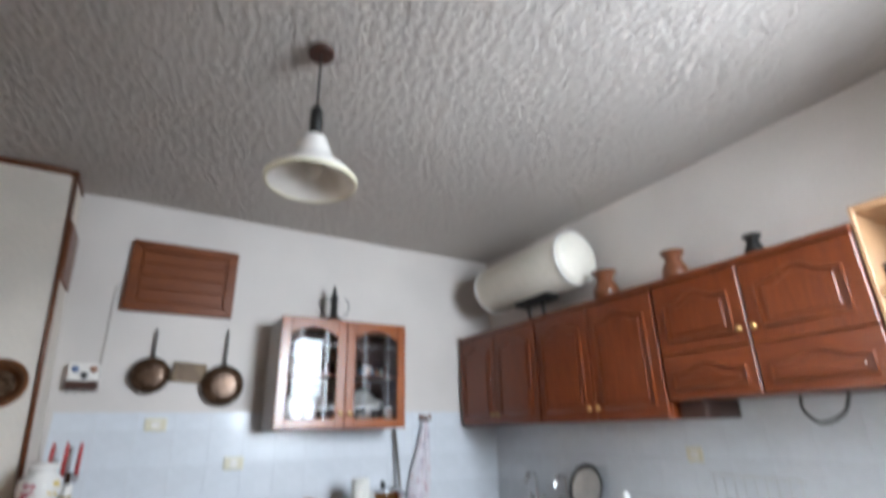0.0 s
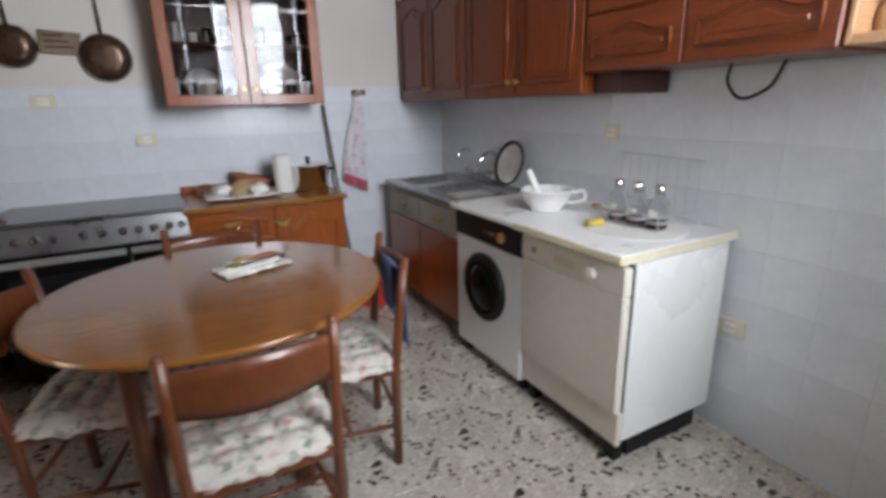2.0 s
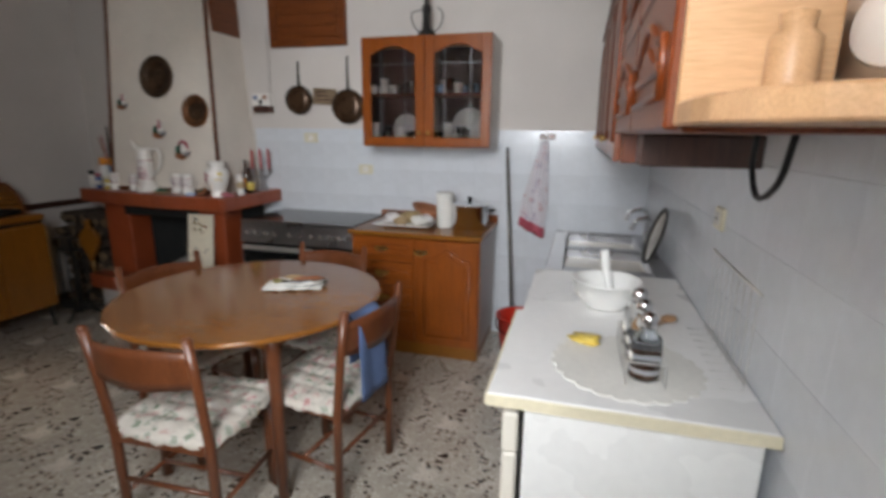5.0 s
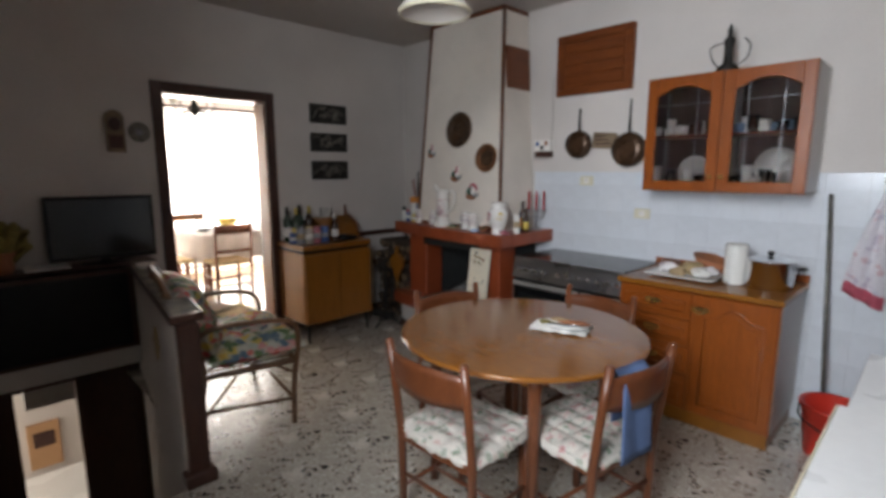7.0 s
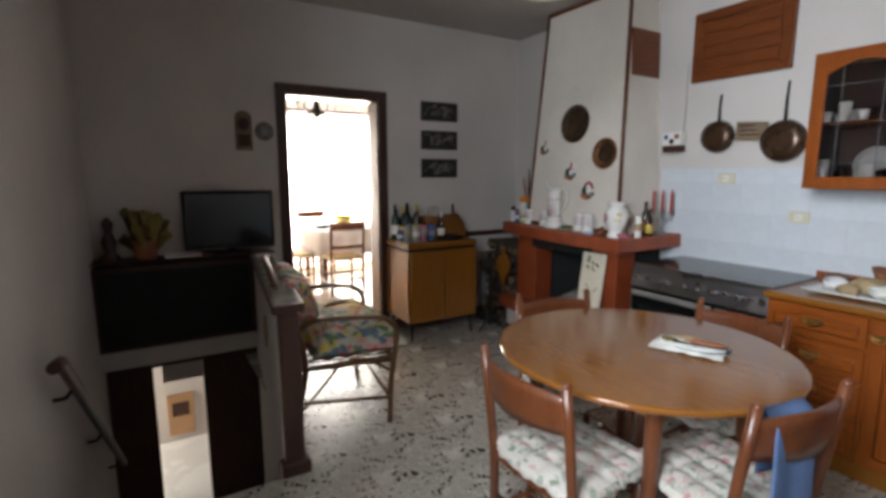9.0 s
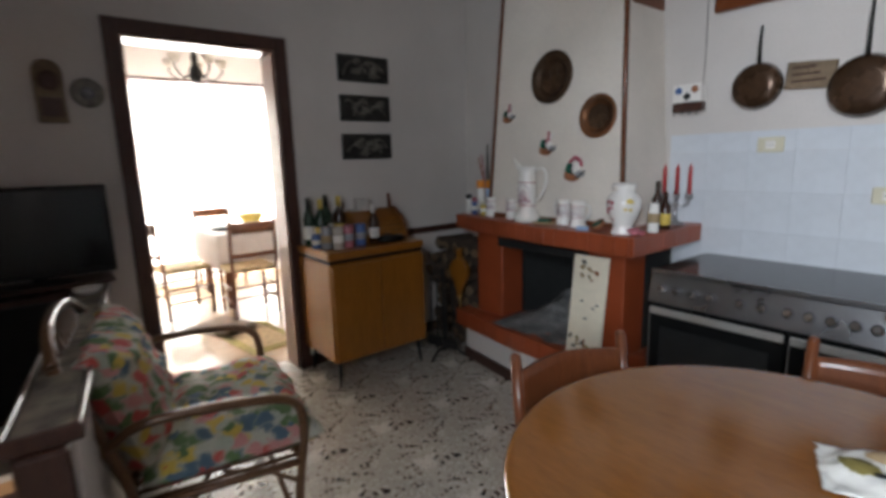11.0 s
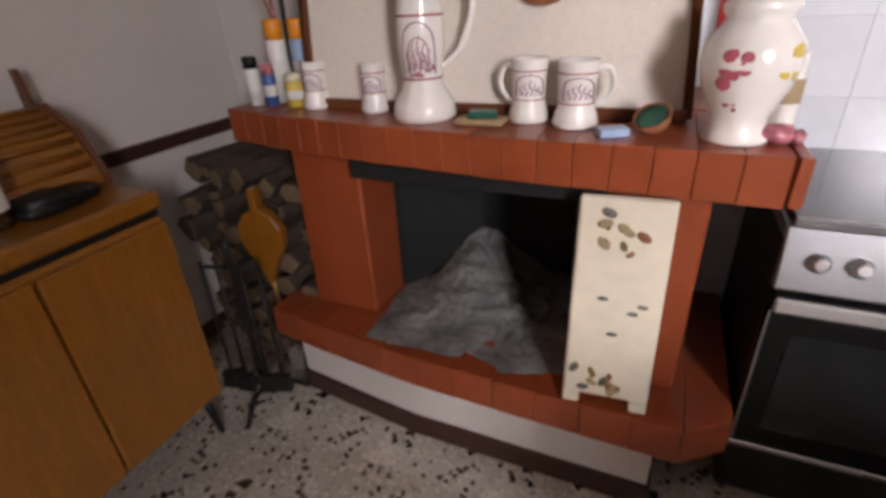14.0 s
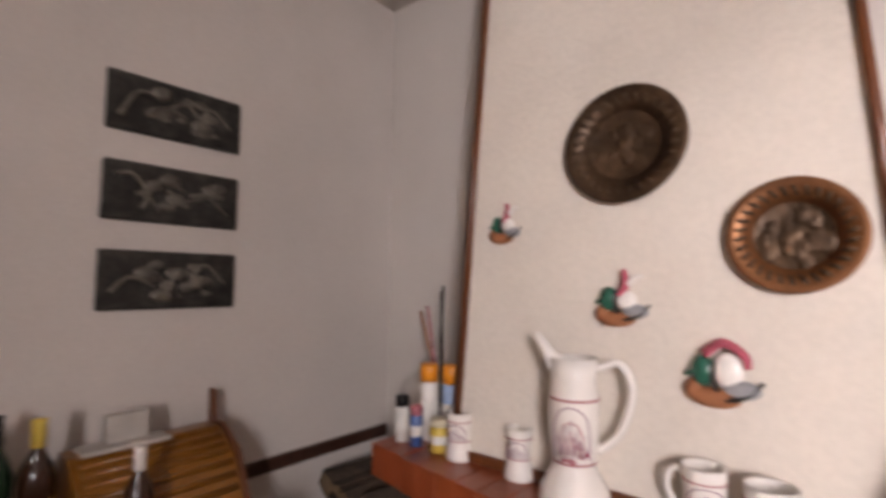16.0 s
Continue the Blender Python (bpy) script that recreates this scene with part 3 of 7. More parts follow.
# ---- cabinet fronts ----
def arch_outline(u0, u1, z0, z1, rise):
    """A panel outline with an eyebrow arch on top."""
    w = u1 - u0
    pts = [(u0, z0), (u1, z0), (u1, z1 - rise)]
    for k in range(1, 12):
        t = k / 12
        s = 0.5 - 0.5 * math.cos(math.tau * min(1, max(0, (t - 0.12) / 0.76)))
        pts.append((u1 - w * t, z1 - rise + rise * s))
    return pts + [(u0, z1 - rise)]


def raised_front(sh, u0, u1, z0, z1, y, rise=0.05, border=0.055):
    """A frame with a moulding round a raised, arched field; its face looks to -y."""
    sh.box(u0, u1, y, y + 0.02, z0, z1, 0.004)
    line = arch_outline(u0 + border, u1 - border, z0 + border, z1 - border, rise)
    loop = [(a, y - 0.002, b) for a, b in line]
    sh.tube(loop + loop[:1], 0.007, 6)
    inner = arch_outline(u0 + border + 0.03, u1 - border - 0.03, z0 + border + 0.03, z1 - border - 0.03, rise * 0.9)
    sh.prism(inner, "y", y - 0.006, y + 0.004, 0.003)


def knob(parent, x, y, z, mat=BRASS):
    Shape().lathe([(0.005, 0), (0.006, 0.012), (0.012, 0.018), (0.013, 0.024), (0.006, 0.03)], m=Matrix.Translation((x, y, z)) @ Matrix.Rotation(radians(90), 4, "X"), seg=12).done("handle", mat, parent, "small brass knob")


def drop_pull(parent, x, y, z):
    pts = [(x - 0.035, y, z + 0.008), (x - 0.03, y - 0.018, z), (x, y - 0.022, z - 0.012), (x + 0.03, y - 0.018, z), (x + 0.035, y, z + 0.008)]
    Shape().tube(smooth_line(pts), 0.004).box(x - 0.045, x + 0.045, y - 0.003, y, z - 0.004, z + 0.02, 0.001).done("handle", BRASS, parent, "antique brass pull")


# ---- glazed wall cabinet ----
gc = thing("wall_cabinet", (-1.455, 0, 1.385), "reddish wooden wall cabinet with two leaded glass doors holding crockery", "cabinet")
x0, x1, d, h = -0.435, 0.435, -0.335, 0.69
Shape().box(x0, x0 + 0.018, d, 0, 0, h).box(x1 - 0.018, x1, d, 0, 0, h).box(x0 + 0.018, x1 - 0.018, d, 0, 0, 0.02).box(x0 + 0.018, x1 - 0.018, d, 0, h - 0.02, h).box(x0 + 0.018, x1 - 0.018, -0.012, -0.004, 0.02, h - 0.02, 0).box(-0.01, 0.01, d, -0.015, 0.02, h - 0.02).done("body", SIDE_LAMINATE, gc, "pale grey laminate carcass")
Shape().box(x0 + 0.02, -0.012, d + 0.05, -0.014, 0.33, 0.345).box(0.012, x1 - 0.02, d + 0.05, -0.014, 0.33, 0.345).done("shelf", CHERRY_H, gc)
# dark boards added inside to stand in for the shade behind the panes
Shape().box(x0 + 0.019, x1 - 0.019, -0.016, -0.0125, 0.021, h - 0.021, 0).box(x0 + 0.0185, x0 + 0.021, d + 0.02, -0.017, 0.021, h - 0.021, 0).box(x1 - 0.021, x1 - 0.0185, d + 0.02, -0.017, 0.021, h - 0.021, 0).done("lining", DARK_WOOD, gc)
for a, b, s in ((x0, -0.002, 1), (0.002, x1, -1)):
    sh = Shape()
    y0, y1 = d - 0.022, d - 0.002
    sh.box(a, a + 0.062, y0, y1, 0, h, 0.004).box(b - 0.062, b, y0, y1, 0, h, 0.004).box(a + 0.062, b - 0.062, y0, y1, 0, 0.062, 0.004)
    top = [(b - 0.062, h), (a + 0.062, h)] + [(a + 0.062 + (b - a - 0.124) * t / 12, h - 0.115 + 0.055 * math.sin(math.pi * t / 12)) for t in range(13)]
    sh.prism(top, "y", y0, y1, 0.003)
    door = sh.done("door", HONEY, gc, "reddish wooden door with an arched glass pane")
    pane = Shape().box(a + 0.055, b - 0.055, y0 + 0.008, y0 + 0.012, 0.055, h - 0.05, 0).done("pane", GLASS, door, "leaded glass pane")
    lead = Shape()
    for u in (a + 0.062 + 0.07, b - 0.062 - 0.07):
        lead.box(u - 0.0014, u + 0.0014, y0 + 0.005, y0 + 0.008, 0.06, h - 0.07, 0)
    for z in (0.13, 0.52):
        lead.box(a + 0.06, b - 0.06, y0 + 0.0045, y0 + 0.0085, z - 0.0014, z + 0.0014, 0)
    lead.done("lead_line", STEEL, door)
    knob(door, b - 0.03 if s == 1 else a + 0.03, y0, 0.09)


def cup(at, r, h, name="cup", mat=None, label="white porcelain cup on a shelf", cat="cup"):
    t = thing(name, at, label, cat)
    Shape().lathe([(r * 0.6, 0), (r * 0.75, h * 0.1), (r, h), (r * 0.92, h), (r * 0.68, h * 0.14)], seg=16).done("bowl", mat or CERAMIC, t)
    return t


random.seed(4)
for i in range(22):
    u = -1.85 + 0.075 * (i % 11) + random.uniform(-0.01, 0.01)
    if abs(u + 1.455) < 0.035:
        continue
    cup((u, random.uniform(-0.25, -0.19) if i < 11 else random.uniform(-0.12, -0.08), 1.732), random.uniform(0.026, 0.038), random.uniform(0.045, 0.1), mat=random.choice([CERAMIC, CERAMIC, GLASS, SKY_BLUE]))
for i in range(18):
    u = -1.84 + 0.092 * (i % 9) + (0.03 if i > 8 else 0)
    if abs(u + 1.455) < 0.035:
        continue
    cup((u, random.uniform(-0.27, -0.22) if i < 9 else random.uniform(-0.15, -0.12), 1.407), random.uniform(0.024, 0.04), random.uniform(0.05, 0.14), "drinking_glass" if i % 2 else "cup", GLASS if i % 2 else CERAMIC, "small glass or cup on the cabinet floor", "glass")
for u, r in ((-1.68, 0.1), (-1.22, 0.12), (-1.12, 0.09)):
    t = thing("dinner_plate", (u, -0.045, 1.407), "white decorated plate standing upright in the cabinet", "plate", group="cabinet plates")
    Shape().lathe([(0.3 * r, 0), (0.6 * r, 0.004), (r, 0.016), (r, 0.02), (0.6 * r, 0.01)], m=Matrix.Translation((0, 0, r)) @ Matrix.Rotation(radians(82), 4, "X"), seg=24).done("plate", CERAMIC, t)

# ornament on top: coffee pot with curled handle
pot = thing("ornamental_pot", (-1.5, -0.17, 2.0755), "dark metal ornamental pot with a tall neck on the cabinet", "ornament")
Shape().lathe([(0.035, 0), (0.055, 0.015), (0.06, 0.04), (0.028, 0.07), (0.024, 0.15), (0.03, 0.2), (0.012, 0.23), (0.016, 0.25), (0.004, 0.29)], seg=16).done("body", IRON, pot)
Shape().tube(smooth_line([(0.05, 0, 0.05), (0.1, 0, 0.09), (0.11, 0, 0.16), (0.08, 0, 0.2)]), 0.004).tube(smooth_line([(-0.05, 0, 0.05), (-0.09, 0, 0.1), (-0.1, 0, 0.17), (-0.02, 0, 0.19)]), 0.004).done("handle", IRON, pot)

# ---- carved panel, small panel, pans, sign, box on the north wall ----
bd = thing("wall_panel", (-2.467, 0, 2.09), "brown framed wooden panel hung on the wall", "panel")
sh = Shape().prism([(-0.313, 0), (0.313, 0), (0.313, 0.455), (-0.313, 0.455)], "y", -0.03, 0, 0.004)
sh.done("back", PANEL_WOOD, bd)
fr = Shape()
fr.prism([(-0.313, 0), (0.313, 0), (0.25, 0.06), (-0.25, 0.06)], "y", -0.045, -0.03, 0.004).prism([(-0.313, 0.455), (-0.25, 0.395), (0.25, 0.395), (0.313, 0.455)], "y", -0.045, -0.03, 0.004)
fr.prism([(-0.313, 0.001), (-0.25, 0.061), (-0.25, 0.394), (-0.313, 0.454)], "y", -0.044, -0.03, 0.004).prism([(0.313, 0.001), (0.313, 0.454), (0.25, 0.394), (0.25, 0.061)], "y", -0.044, -0.03, 0.004)
fr.done("frame", PANEL_WOOD, bd)
for i in range(4):
    box("slat", -0.245, 0.245, -0.038, -0.03, 0.066 + i * 0.082, 0.142 + i * 0.082, PANEL_WOOD, bd, 0.004)


def pan(x, z, r, handle):
    p = thing("frying_pan", (x, -0.012, z), "dark copper frying pan hung by its long handle", "pan", group="hanging pans")
    Shape().lathe([(r * 0.85, 0.005), (r, 0.045), (r * 1.02, 0.045), (r * 0.9, 0.0), (0.5 * r, -0.004), (0.02, -0.005)][::-1], m=Matrix.Translation((0, -0.055, 0)) @ Matrix.Rotation(radians(-90), 4, "X"), seg=32).done("body", COPPER, p)
    Shape().tube([(0, -0.012, r * 0.9), (0, -0.018, r + handle * 0.5), (0, -0.008, r + handle)], 0.011, 8, 0.006, 0.45).done("handle", IRON, p)


pan(-2.563, 1.71, 0.108, 0.17)
pan(-2.155, 1.66, 0.128, 0.23)
sg = thing("wooden_sign", (-2.352, -0.004, 1.735), "weathered wooden sign with worn lettering between the pans", "sign")
Shape().prism([(-0.1, -0.055), (0.08, -0.065), (0.1, 0.05), (-0.09, 0.065)], "y", -0.022, 0, 0.004).done("board", SIGN_WOOD, sg)
for k in range(3):
    box("lettering", -0.07, 0.06 - 0.02 * k, -0.024, -0.0215, -0.03 + k * 0.03, -0.02 + k * 0.03, DARK_WOOD, sg, 0)
mb = thing("key_box", (-2.885, -0.004, 1.62), "small white and brown wall box with round ornaments", "wall box")
box("back", -0.078, 0.078, -0.05, 0, 0, 0.045, DARK_WOOD, mb)
box("front", -0.075, 0.075, -0.06, 0, 0.047, 0.14, CERAMIC, mb)
for k, (u, w) in enumerate(((-0.042, 0.108), (0.043, 0.110), (0.003, 0.076))):
    Shape().lathe([(0.019, 0), (0.016, 0.006), (0.004, 0.008)], m=Matrix.Translation((u, -0.061, w)) @ Matrix.Rotation(radians(90), 4, "X"), seg=14).done("ornament", [BLUE, TERRACOTTA, BLACK][k], mb)
Shape().tube([(0.062, -0.012, 0.138), (0.063, -0.006, 0.3), (0.06, -0.005, 0.62)], 0.002, 6).done("wire", PLAQUE_LIGHT, mb)
for k in range(4):
    Shape().tube([(-0.06 + k * 0.04, -0.05, 0.01), (-0.06 + k * 0.04, -0.06, -0.02), (-0.06 + k * 0.04, -0.075, -0.015)], 0.002, 6).done("hook", IRON, mb)


def socket(x, y, z, rz, w=0.115, label="ivory plastic wall socket plate"):
    s = thing("wall_socket", (x, y, z), label, "socket", rz, "wall sockets")
    box("plate", -w / 2, w / 2, -0.012, 0, -0.036, 0.036, IVORY, s, 0.004)
    box("insert", -0.022, 0.022, -0.015, -0.0125, -0.02, 0.02, CERAMIC, s, 0.002)
    for k in (-1, 0, 1):
        Shape().lathe([(0.003, 0), (0.003, 0.002)], m=Matrix.Translation((k * 0.011, -0.015, 0)) @ Matrix.Rotation(radians(90), 4, "X"), seg=8).done("hole", BLACK, s)


socket(-2.487, -0.006, 1.43, 0)
socket(-2.03, -0.006, 1.2, 0)
socket(-0.006, -1.77, 1.215, -90, 0.09)
socket(-0.006, -2.47, 0.47, -90)
sw = thing("light_switch", (-1.78, S, 1.46), "small white light switch on the wall", "switch", 180)
box("plate", -0.04, 0.04, -0.01, 0, -0.055, 0.055, CERAMIC, sw)
box("rocker", -0.014, 0.014, -0.015, -0.0105, -0.022, 0.022, CERAMIC, sw)

# ---- base cabinet with drawers and arched door ----
bc = thing("base_cabinet", (-1.44, 0, 0), "reddish wooden base cabinet with drawers, arched door and worktop", "cabinet")
box("body", -0.45, 0.425, -0.575, -0.01, 0.09, 0.82, SIDE_LAMINATE, bc, 0.003, "pale grey laminate carcass")
box("face_frame", -0.449, 0.424, -0.5768, -0.5752, 0.092, 0.818, HONEY, bc, 0)
box("plinth", -0.44, 0.415, -0.56, -0.02, 0, 0.089, SIDE_WOOD, bc)
Shape().box(-0.46, 0.44, -0.62, -0.01, 0.822, 0.852, 0.006).done("worktop", SIDE_WOOD, bc, "brown laminate worktop with wooden edge")
box("upstand", -0.46, 0.44, -0.032, -0.008, 0.853, 0.9, HONEY_H, bc)
for z0, z1 in ((0.655, 0.81), (0.49, 0.645), (0.32, 0.48), (0.1, 0.31)):
    sh = Shape()
    raised_front(sh, -0.44, -0.012, z0, z1, -0.597, 0.018, 0.035)
    dr = sh.done("drawer", HONEY_H, bc, "reddish wooden drawer front with a brass pull")
    drop_pull(dr, -0.226, -0.604, (z0 + z1) / 2)
sh = Shape()
raised_front(sh, 0.005, 0.42, 0.1, 0.81, -0.597, 0.06, 0.06)
dr = sh.done("door", HONEY, bc, "reddish wooden door with an arched raised panel")
drop_pull(dr, 0.04, -0.6, 0.72)

# things on the base cabinet
kr = thing("paper_towel_roll", (-1.315, -0.33, 0.853), "white paper kitchen roll standing upright", "kitchen roll")
Shape().lathe([(0.055, 0), (0.058, 0.01), (0.058, 0.225), (0.055, 0.235), (0.02, 0.235), (0.02, 0.2)], seg=24).done("roll", PAPER, kr)
pt = thing("cooking_pot", (-1.15, -0.3, 0.853), "steel cooking pot with a lid", "pot")
Shape().lathe([(0.115, 0), (0.125, 0.008), (0.125, 0.15), (0.13, 0.154), (0.13, 0.16), (0.12, 0.162), (0.05, 0.178), (0.012, 0.18)], seg=32).done("body", CHROME, pt)
for s in (-1, 1):
    Shape().tube(smooth_line([(s * 0.124, -0.035, 0.12), (s * 0.165, -0.025, 0.125), (s * 0.165, 0.025, 0.125), (s * 0.124, 0.035, 0.12)]), 0.006).done("handle", BLACK, pt)
Shape().lathe([(0.008, 0.18), (0.018, 0.195), (0.016, 0.207), (0.004, 0.21)], seg=14).done("knob", BLACK, pt)
tr = thing("tray", (-1.58, -0.36, 0.853), "tray with bread, bags and small packets", "tray")
Shape().sheet(lambda u, v: (-0.2 + 0.4 * u, -0.14 + 0.28 * v, 0.008 + 0.02 * max(abs(2 * u - 1), abs(2 * v - 1)) ** 6), 16, 12, 0.004).done("tray", CERAMIC, tr)
random.seed(9)
for i, (u, v, r, mt) in enumerate(((-0.1, 0, 0.05, WHITE_CLOTH), (0.02, 0.04, 0.06, STRAW), (0.1, -0.03, 0.045, PAPER), (-0.02, -0.07, 0.04, TAN), (0.12, 0.07, 0.04, WHITE_CLOTH))):
    Shape().ball((u, v, r * 0.7 + 0.014), r, (1.25, 0.95, 0.7), 14, 0.35).done("bread" if i % 2 else "bag", mt, tr)
bs = thing("bread_basket", (-1.5, -0.13, 0.853), "shallow wooden bowl leaning at the wall", "bowl")
Shape().lathe([(0.05, 0), (0.1, 0.03), (0.135, 0.09), (0.128, 0.09), (0.09, 0.035), (0.03, 0.01)], m=Matrix.Rotation(radians(12), 4, "Y") @ Matrix.Translation((0, 0, 0.012)), seg=24).done("bowl", TERRACOTTA, bs)
wbx = thing("wooden_box", (-1.76, -0.14, 0.853), "small wooden box with a rounded lid", "box")
Shape().box(-0.06, 0.06, -0.045, 0.045, 0, 0.05, 0.006).ball((0, 0, 0.045), 0.05, (1.1, 0.85, 0.5)).done("box", CHAIR_WOOD, wbx)

# ---- wide stove ----
sv = thing("stove", (-2.32, 0, 0.0), "wide steel stove with two ovens and a closed smoked glass lid", "stove")
box("body", -0.44, 0.44, -0.54, -0.03, 0.06, 0.80, BLACK, sv)
for u, v in ((-0.4, -0.5), (0.36, -0.5), (-0.4, -0.12), (0.36, -0.12)):
    box("foot", u, u + 0.04, v, v + 0.04, 0, 0.059, BLACK, sv)
Shape().prism([(-0.578, 0.705), (-0.541, 0.695), (-0.541, 0.842), (-0.555, 0.842)], "x", -0.445, 0.445, 0.003).done("control_panel", STEEL, sv)
box("hob", -0.445, 0.445, -0.54, -0.008, 0.803, 0.842, STEEL, sv, 0.005)
box("lid", -0.438, 0.438, -0.555, -0.01, 0.848, 0.862, LID_GLASS, sv, 0.004, "closed smoked glass lid")
box("lid_trim", -0.44, 0.44, -0.567, -0.5555, 0.846, 0.864, STEEL, sv, 0.003)
for k, u in enumerate((-0.38, -0.31, -0.235, -0.16, -0.04, 0.04, 0.13, 0.2, 0.27, 0.34, 0.4)):
    Shape().lathe([(0.021, 0), (0.021, 0.006), (0.015, 0.01), (0.015, 0.024), (0.012, 0.028)], m=Matrix.Translation((u, -0.568, 0.772)) @ Matrix.Rotation(radians(75), 4, "X"), seg=16).done("knob", CHROME, sv)
for a, b in ((-0.44, 0.13), (0.14, 0.44)):
    dr = Shape().box(a, b, -0.568, -0.542, 0.235, 0.685, 0.004).done("oven_door", DARK_GLASS, sv, "black glass oven door")
    Shape().box(a + 0.005, b - 0.005, -0.585, -0.569, 0.648, 0.683, 0.005).done("handle", ALUMINIUM, dr, "satin aluminium door handle strip")
    Shape().box(a, b, -0.574, -0.5685, 0.235, 0.25, 0.002).box(a, a + 0.006, -0.572, -0.5685, 0.251, 0.646, 0.001).done("trim", STEEL, dr)
    win = Shape().box(a + 0.055, b - 0.055, -0.5705, -0.5685, 0.31, 0.59, 0.0008).done("window", SCREEN, dr, "dark oven window")
box("drawer", -0.44, 0.44, -0.565, -0.542, 0.07, 0.225, BLACK, sv, 0.004)

# apron on a hook, mop, bucket
ap = thing("hook_rail", (-0.68, -0.006, 1.455), "small wooden hook rail on the tiles", "hook")
box("rail", -0.05, 0.05, -0.022, 0, -0.015, 0.022, CHAIR_WOOD, ap)
an = thing("apron", (-0.72, -0.035, 0.75), "white apron with a red printed hem hanging from the rail", "apron")


def drape(u, v):
    w = 0.02 + 0.055 * min(1, (1 - v) * 1.6) + 0.015 * (1 - v)
    return (-0.045 + 0.075 * v + (u - 0.5) * 2 * w, -0.016 + 0.012 * math.sin(u * 14 + v * 3) * (1.2 - v), 0.06 + 0.62 * v - 0.09 * (u - 0.5) * (1 - v))


Shape().sheet(drape, 20, 16, 0.003).done("cloth", APRON_PRINT, an)
Shape().sheet(lambda u, v: tuple(Vector(drape(u, v * 0.11)) + Vector((0.004, -0.007, -0.01))), 20, 3, 0.003).done("hem", RED_CLOTH, an, "red printed hem")
Shape().tube(smooth_line([(-0.02, -0.01, 0.66), (0.02, -0.012, 0.71), (0.04, -0.01, 0.72), (0.05, -0.01, 0.68)]), 0.004).done("strap", WHITE_CLOTH, an)
mp = thing("mop", (-0.9, -0.16, 0), "grey mop handle leaning in the corner beside the bucket", "mop")
Shape().tube([(0.05, 0.0, 0.12), (-0.05, 0.12, 1.38)], 0.011).done("stick", PLAQUE_LIGHT, mp)
Shape().ball((0.055, -0.01, 0.07), 0.075, (1, 1, 0.9), 12, 0.4).done("head", WHITE_CLOTH, mp)
bk = thing("bucket", (-0.78, -0.36, 0), "red plastic bucket with black handle standing on the floor", "bucket")
Shape().lathe([(0.11, 0), (0.115, 0.01), (0.145, 0.27), (0.155, 0.275), (0.155, 0.29), (0.14, 0.285), (0.108, 0.02)], seg=32).done("body", RED, bk)
Shape().tube(smooth_line([(-0.15, 0, 0.26), (-0.13, -0.09, 0.21), (0, -0.155, 0.18), (0.13, -0.09, 0.21), (0.15, 0, 0.26)]), 0.005).done("handle", BLACK, bk)

# ---- sink unit on the east wall (front looks to -x) ----
sk = thing("sink_unit", (0, -0.2, 0), "grey sink cabinet with steel double sink and taps", "sink", -90)
box("body", 0, 1.05, -0.54, -0.02, 0.1, 0.8, CREAM, sk)
for u, v in ((0.02, -0.52), (0.99, -0.52), (0.02, -0.08), (0.99, -0.08)):
    box("foot", u, u + 0.04, v, v + 0.04, 0, 0.099, BLACK, sk)
for a, b, mt in ((0.005, 0.5, HONEY), (0.51, 1.045, HONEY)):
    dr = box("door", a, b, -0.56, -0.541, 0.11, 0.62, mt, sk, 0.004)
    fr = box("drawer_front", a, b, -0.56, -0.541, 0.63, 0.79, CUT_CARD, sk, 0.004)
    drop_pull(fr, (a + b) / 2, -0.561, 0.7)
rim = Shape()
rim.box(-0.02, 1.07, -0.58, -0.5, 0.825, 0.85, 0.005).box(-0.02, 1.07, -0.1, 0.0, 0.825, 0.85, 0.005).box(-0.02, 0.06, -0.499, -0.101, 0.825, 0.85, 0.005).box(0.45, 0.52, -0.499, -0.101, 0.825, 0.85, 0.005).box(0.93, 1.07, -0.499, -0.101, 0.825, 0.85, 0.005)
rim.done("rim", STEEL, sk)
for a, b in ((0.06, 0.45), (0.52, 0.93)):
    bs2 = Shape()
    bs2.box(a, b, -0.5, -0.1, 0.67, 0.675, 0).box(a - 0.004, a, -0.5, -0.1, 0.675, 0.83, 0).box(b, b + 0.004, -0.5, -0.1, 0.675, 0.83, 0).box(a, b, -0.504, -0.5, 0.675, 0.83, 0).box(a, b, -0.1, -0.096, 0.675, 0.83, 0)
    bs2.done("basin", STEEL, sk, "deep steel basin")
for u in (0.32, 0.62):
    Shape().tube(smooth_line([(u, -0.05, 0.85), (u, -0.05, 1.0), (u + 0.02, -0.08, 1.06), (u + 0.03, -0.15, 1.05), (u + 0.03, -0.18, 1.0)]), 0.011).lathe([(0.024, 0.85), (0.022, 0.89), (0.014, 0.9)], at=(u, -0.05, 0), seg=14).tube([(u - 0.06, -0.05, 0.9), (u + 0.06, -0.05, 0.9)], 0.012).ball((u - 0.07, -0.05, 0.905), 0.02).ball((u + 0.07, -0.05, 0.905), 0.02).done("tap", CHROME, sk)
st2 = thing("round_tray", (-0.035, -1.03, 0.857), "round metal tray with a dark rim leaning on the tiles", "tray", -90)
Shape().lathe([(0.01, 0), (0.12, 0.003), (0.125, 0.012), (0.12, 0.008), (0.01, 0.006)], m=Matrix.Translation((0, -0.04, 0.145)) @ Matrix.Rotation(radians(74), 4, "X"), seg=32).done("tray", STONE, st2)
Shape().ring([(0.121, 0.004), (0.138, 0.01), (0.142, 0.018), (0.136, 0.02), (0.121, 0.012)], m=Matrix.Translation((0, -0.04, 0.145)) @ Matrix.Rotation(radians(74), 4, "X"), seg=32).done("rim", IRON, st2)

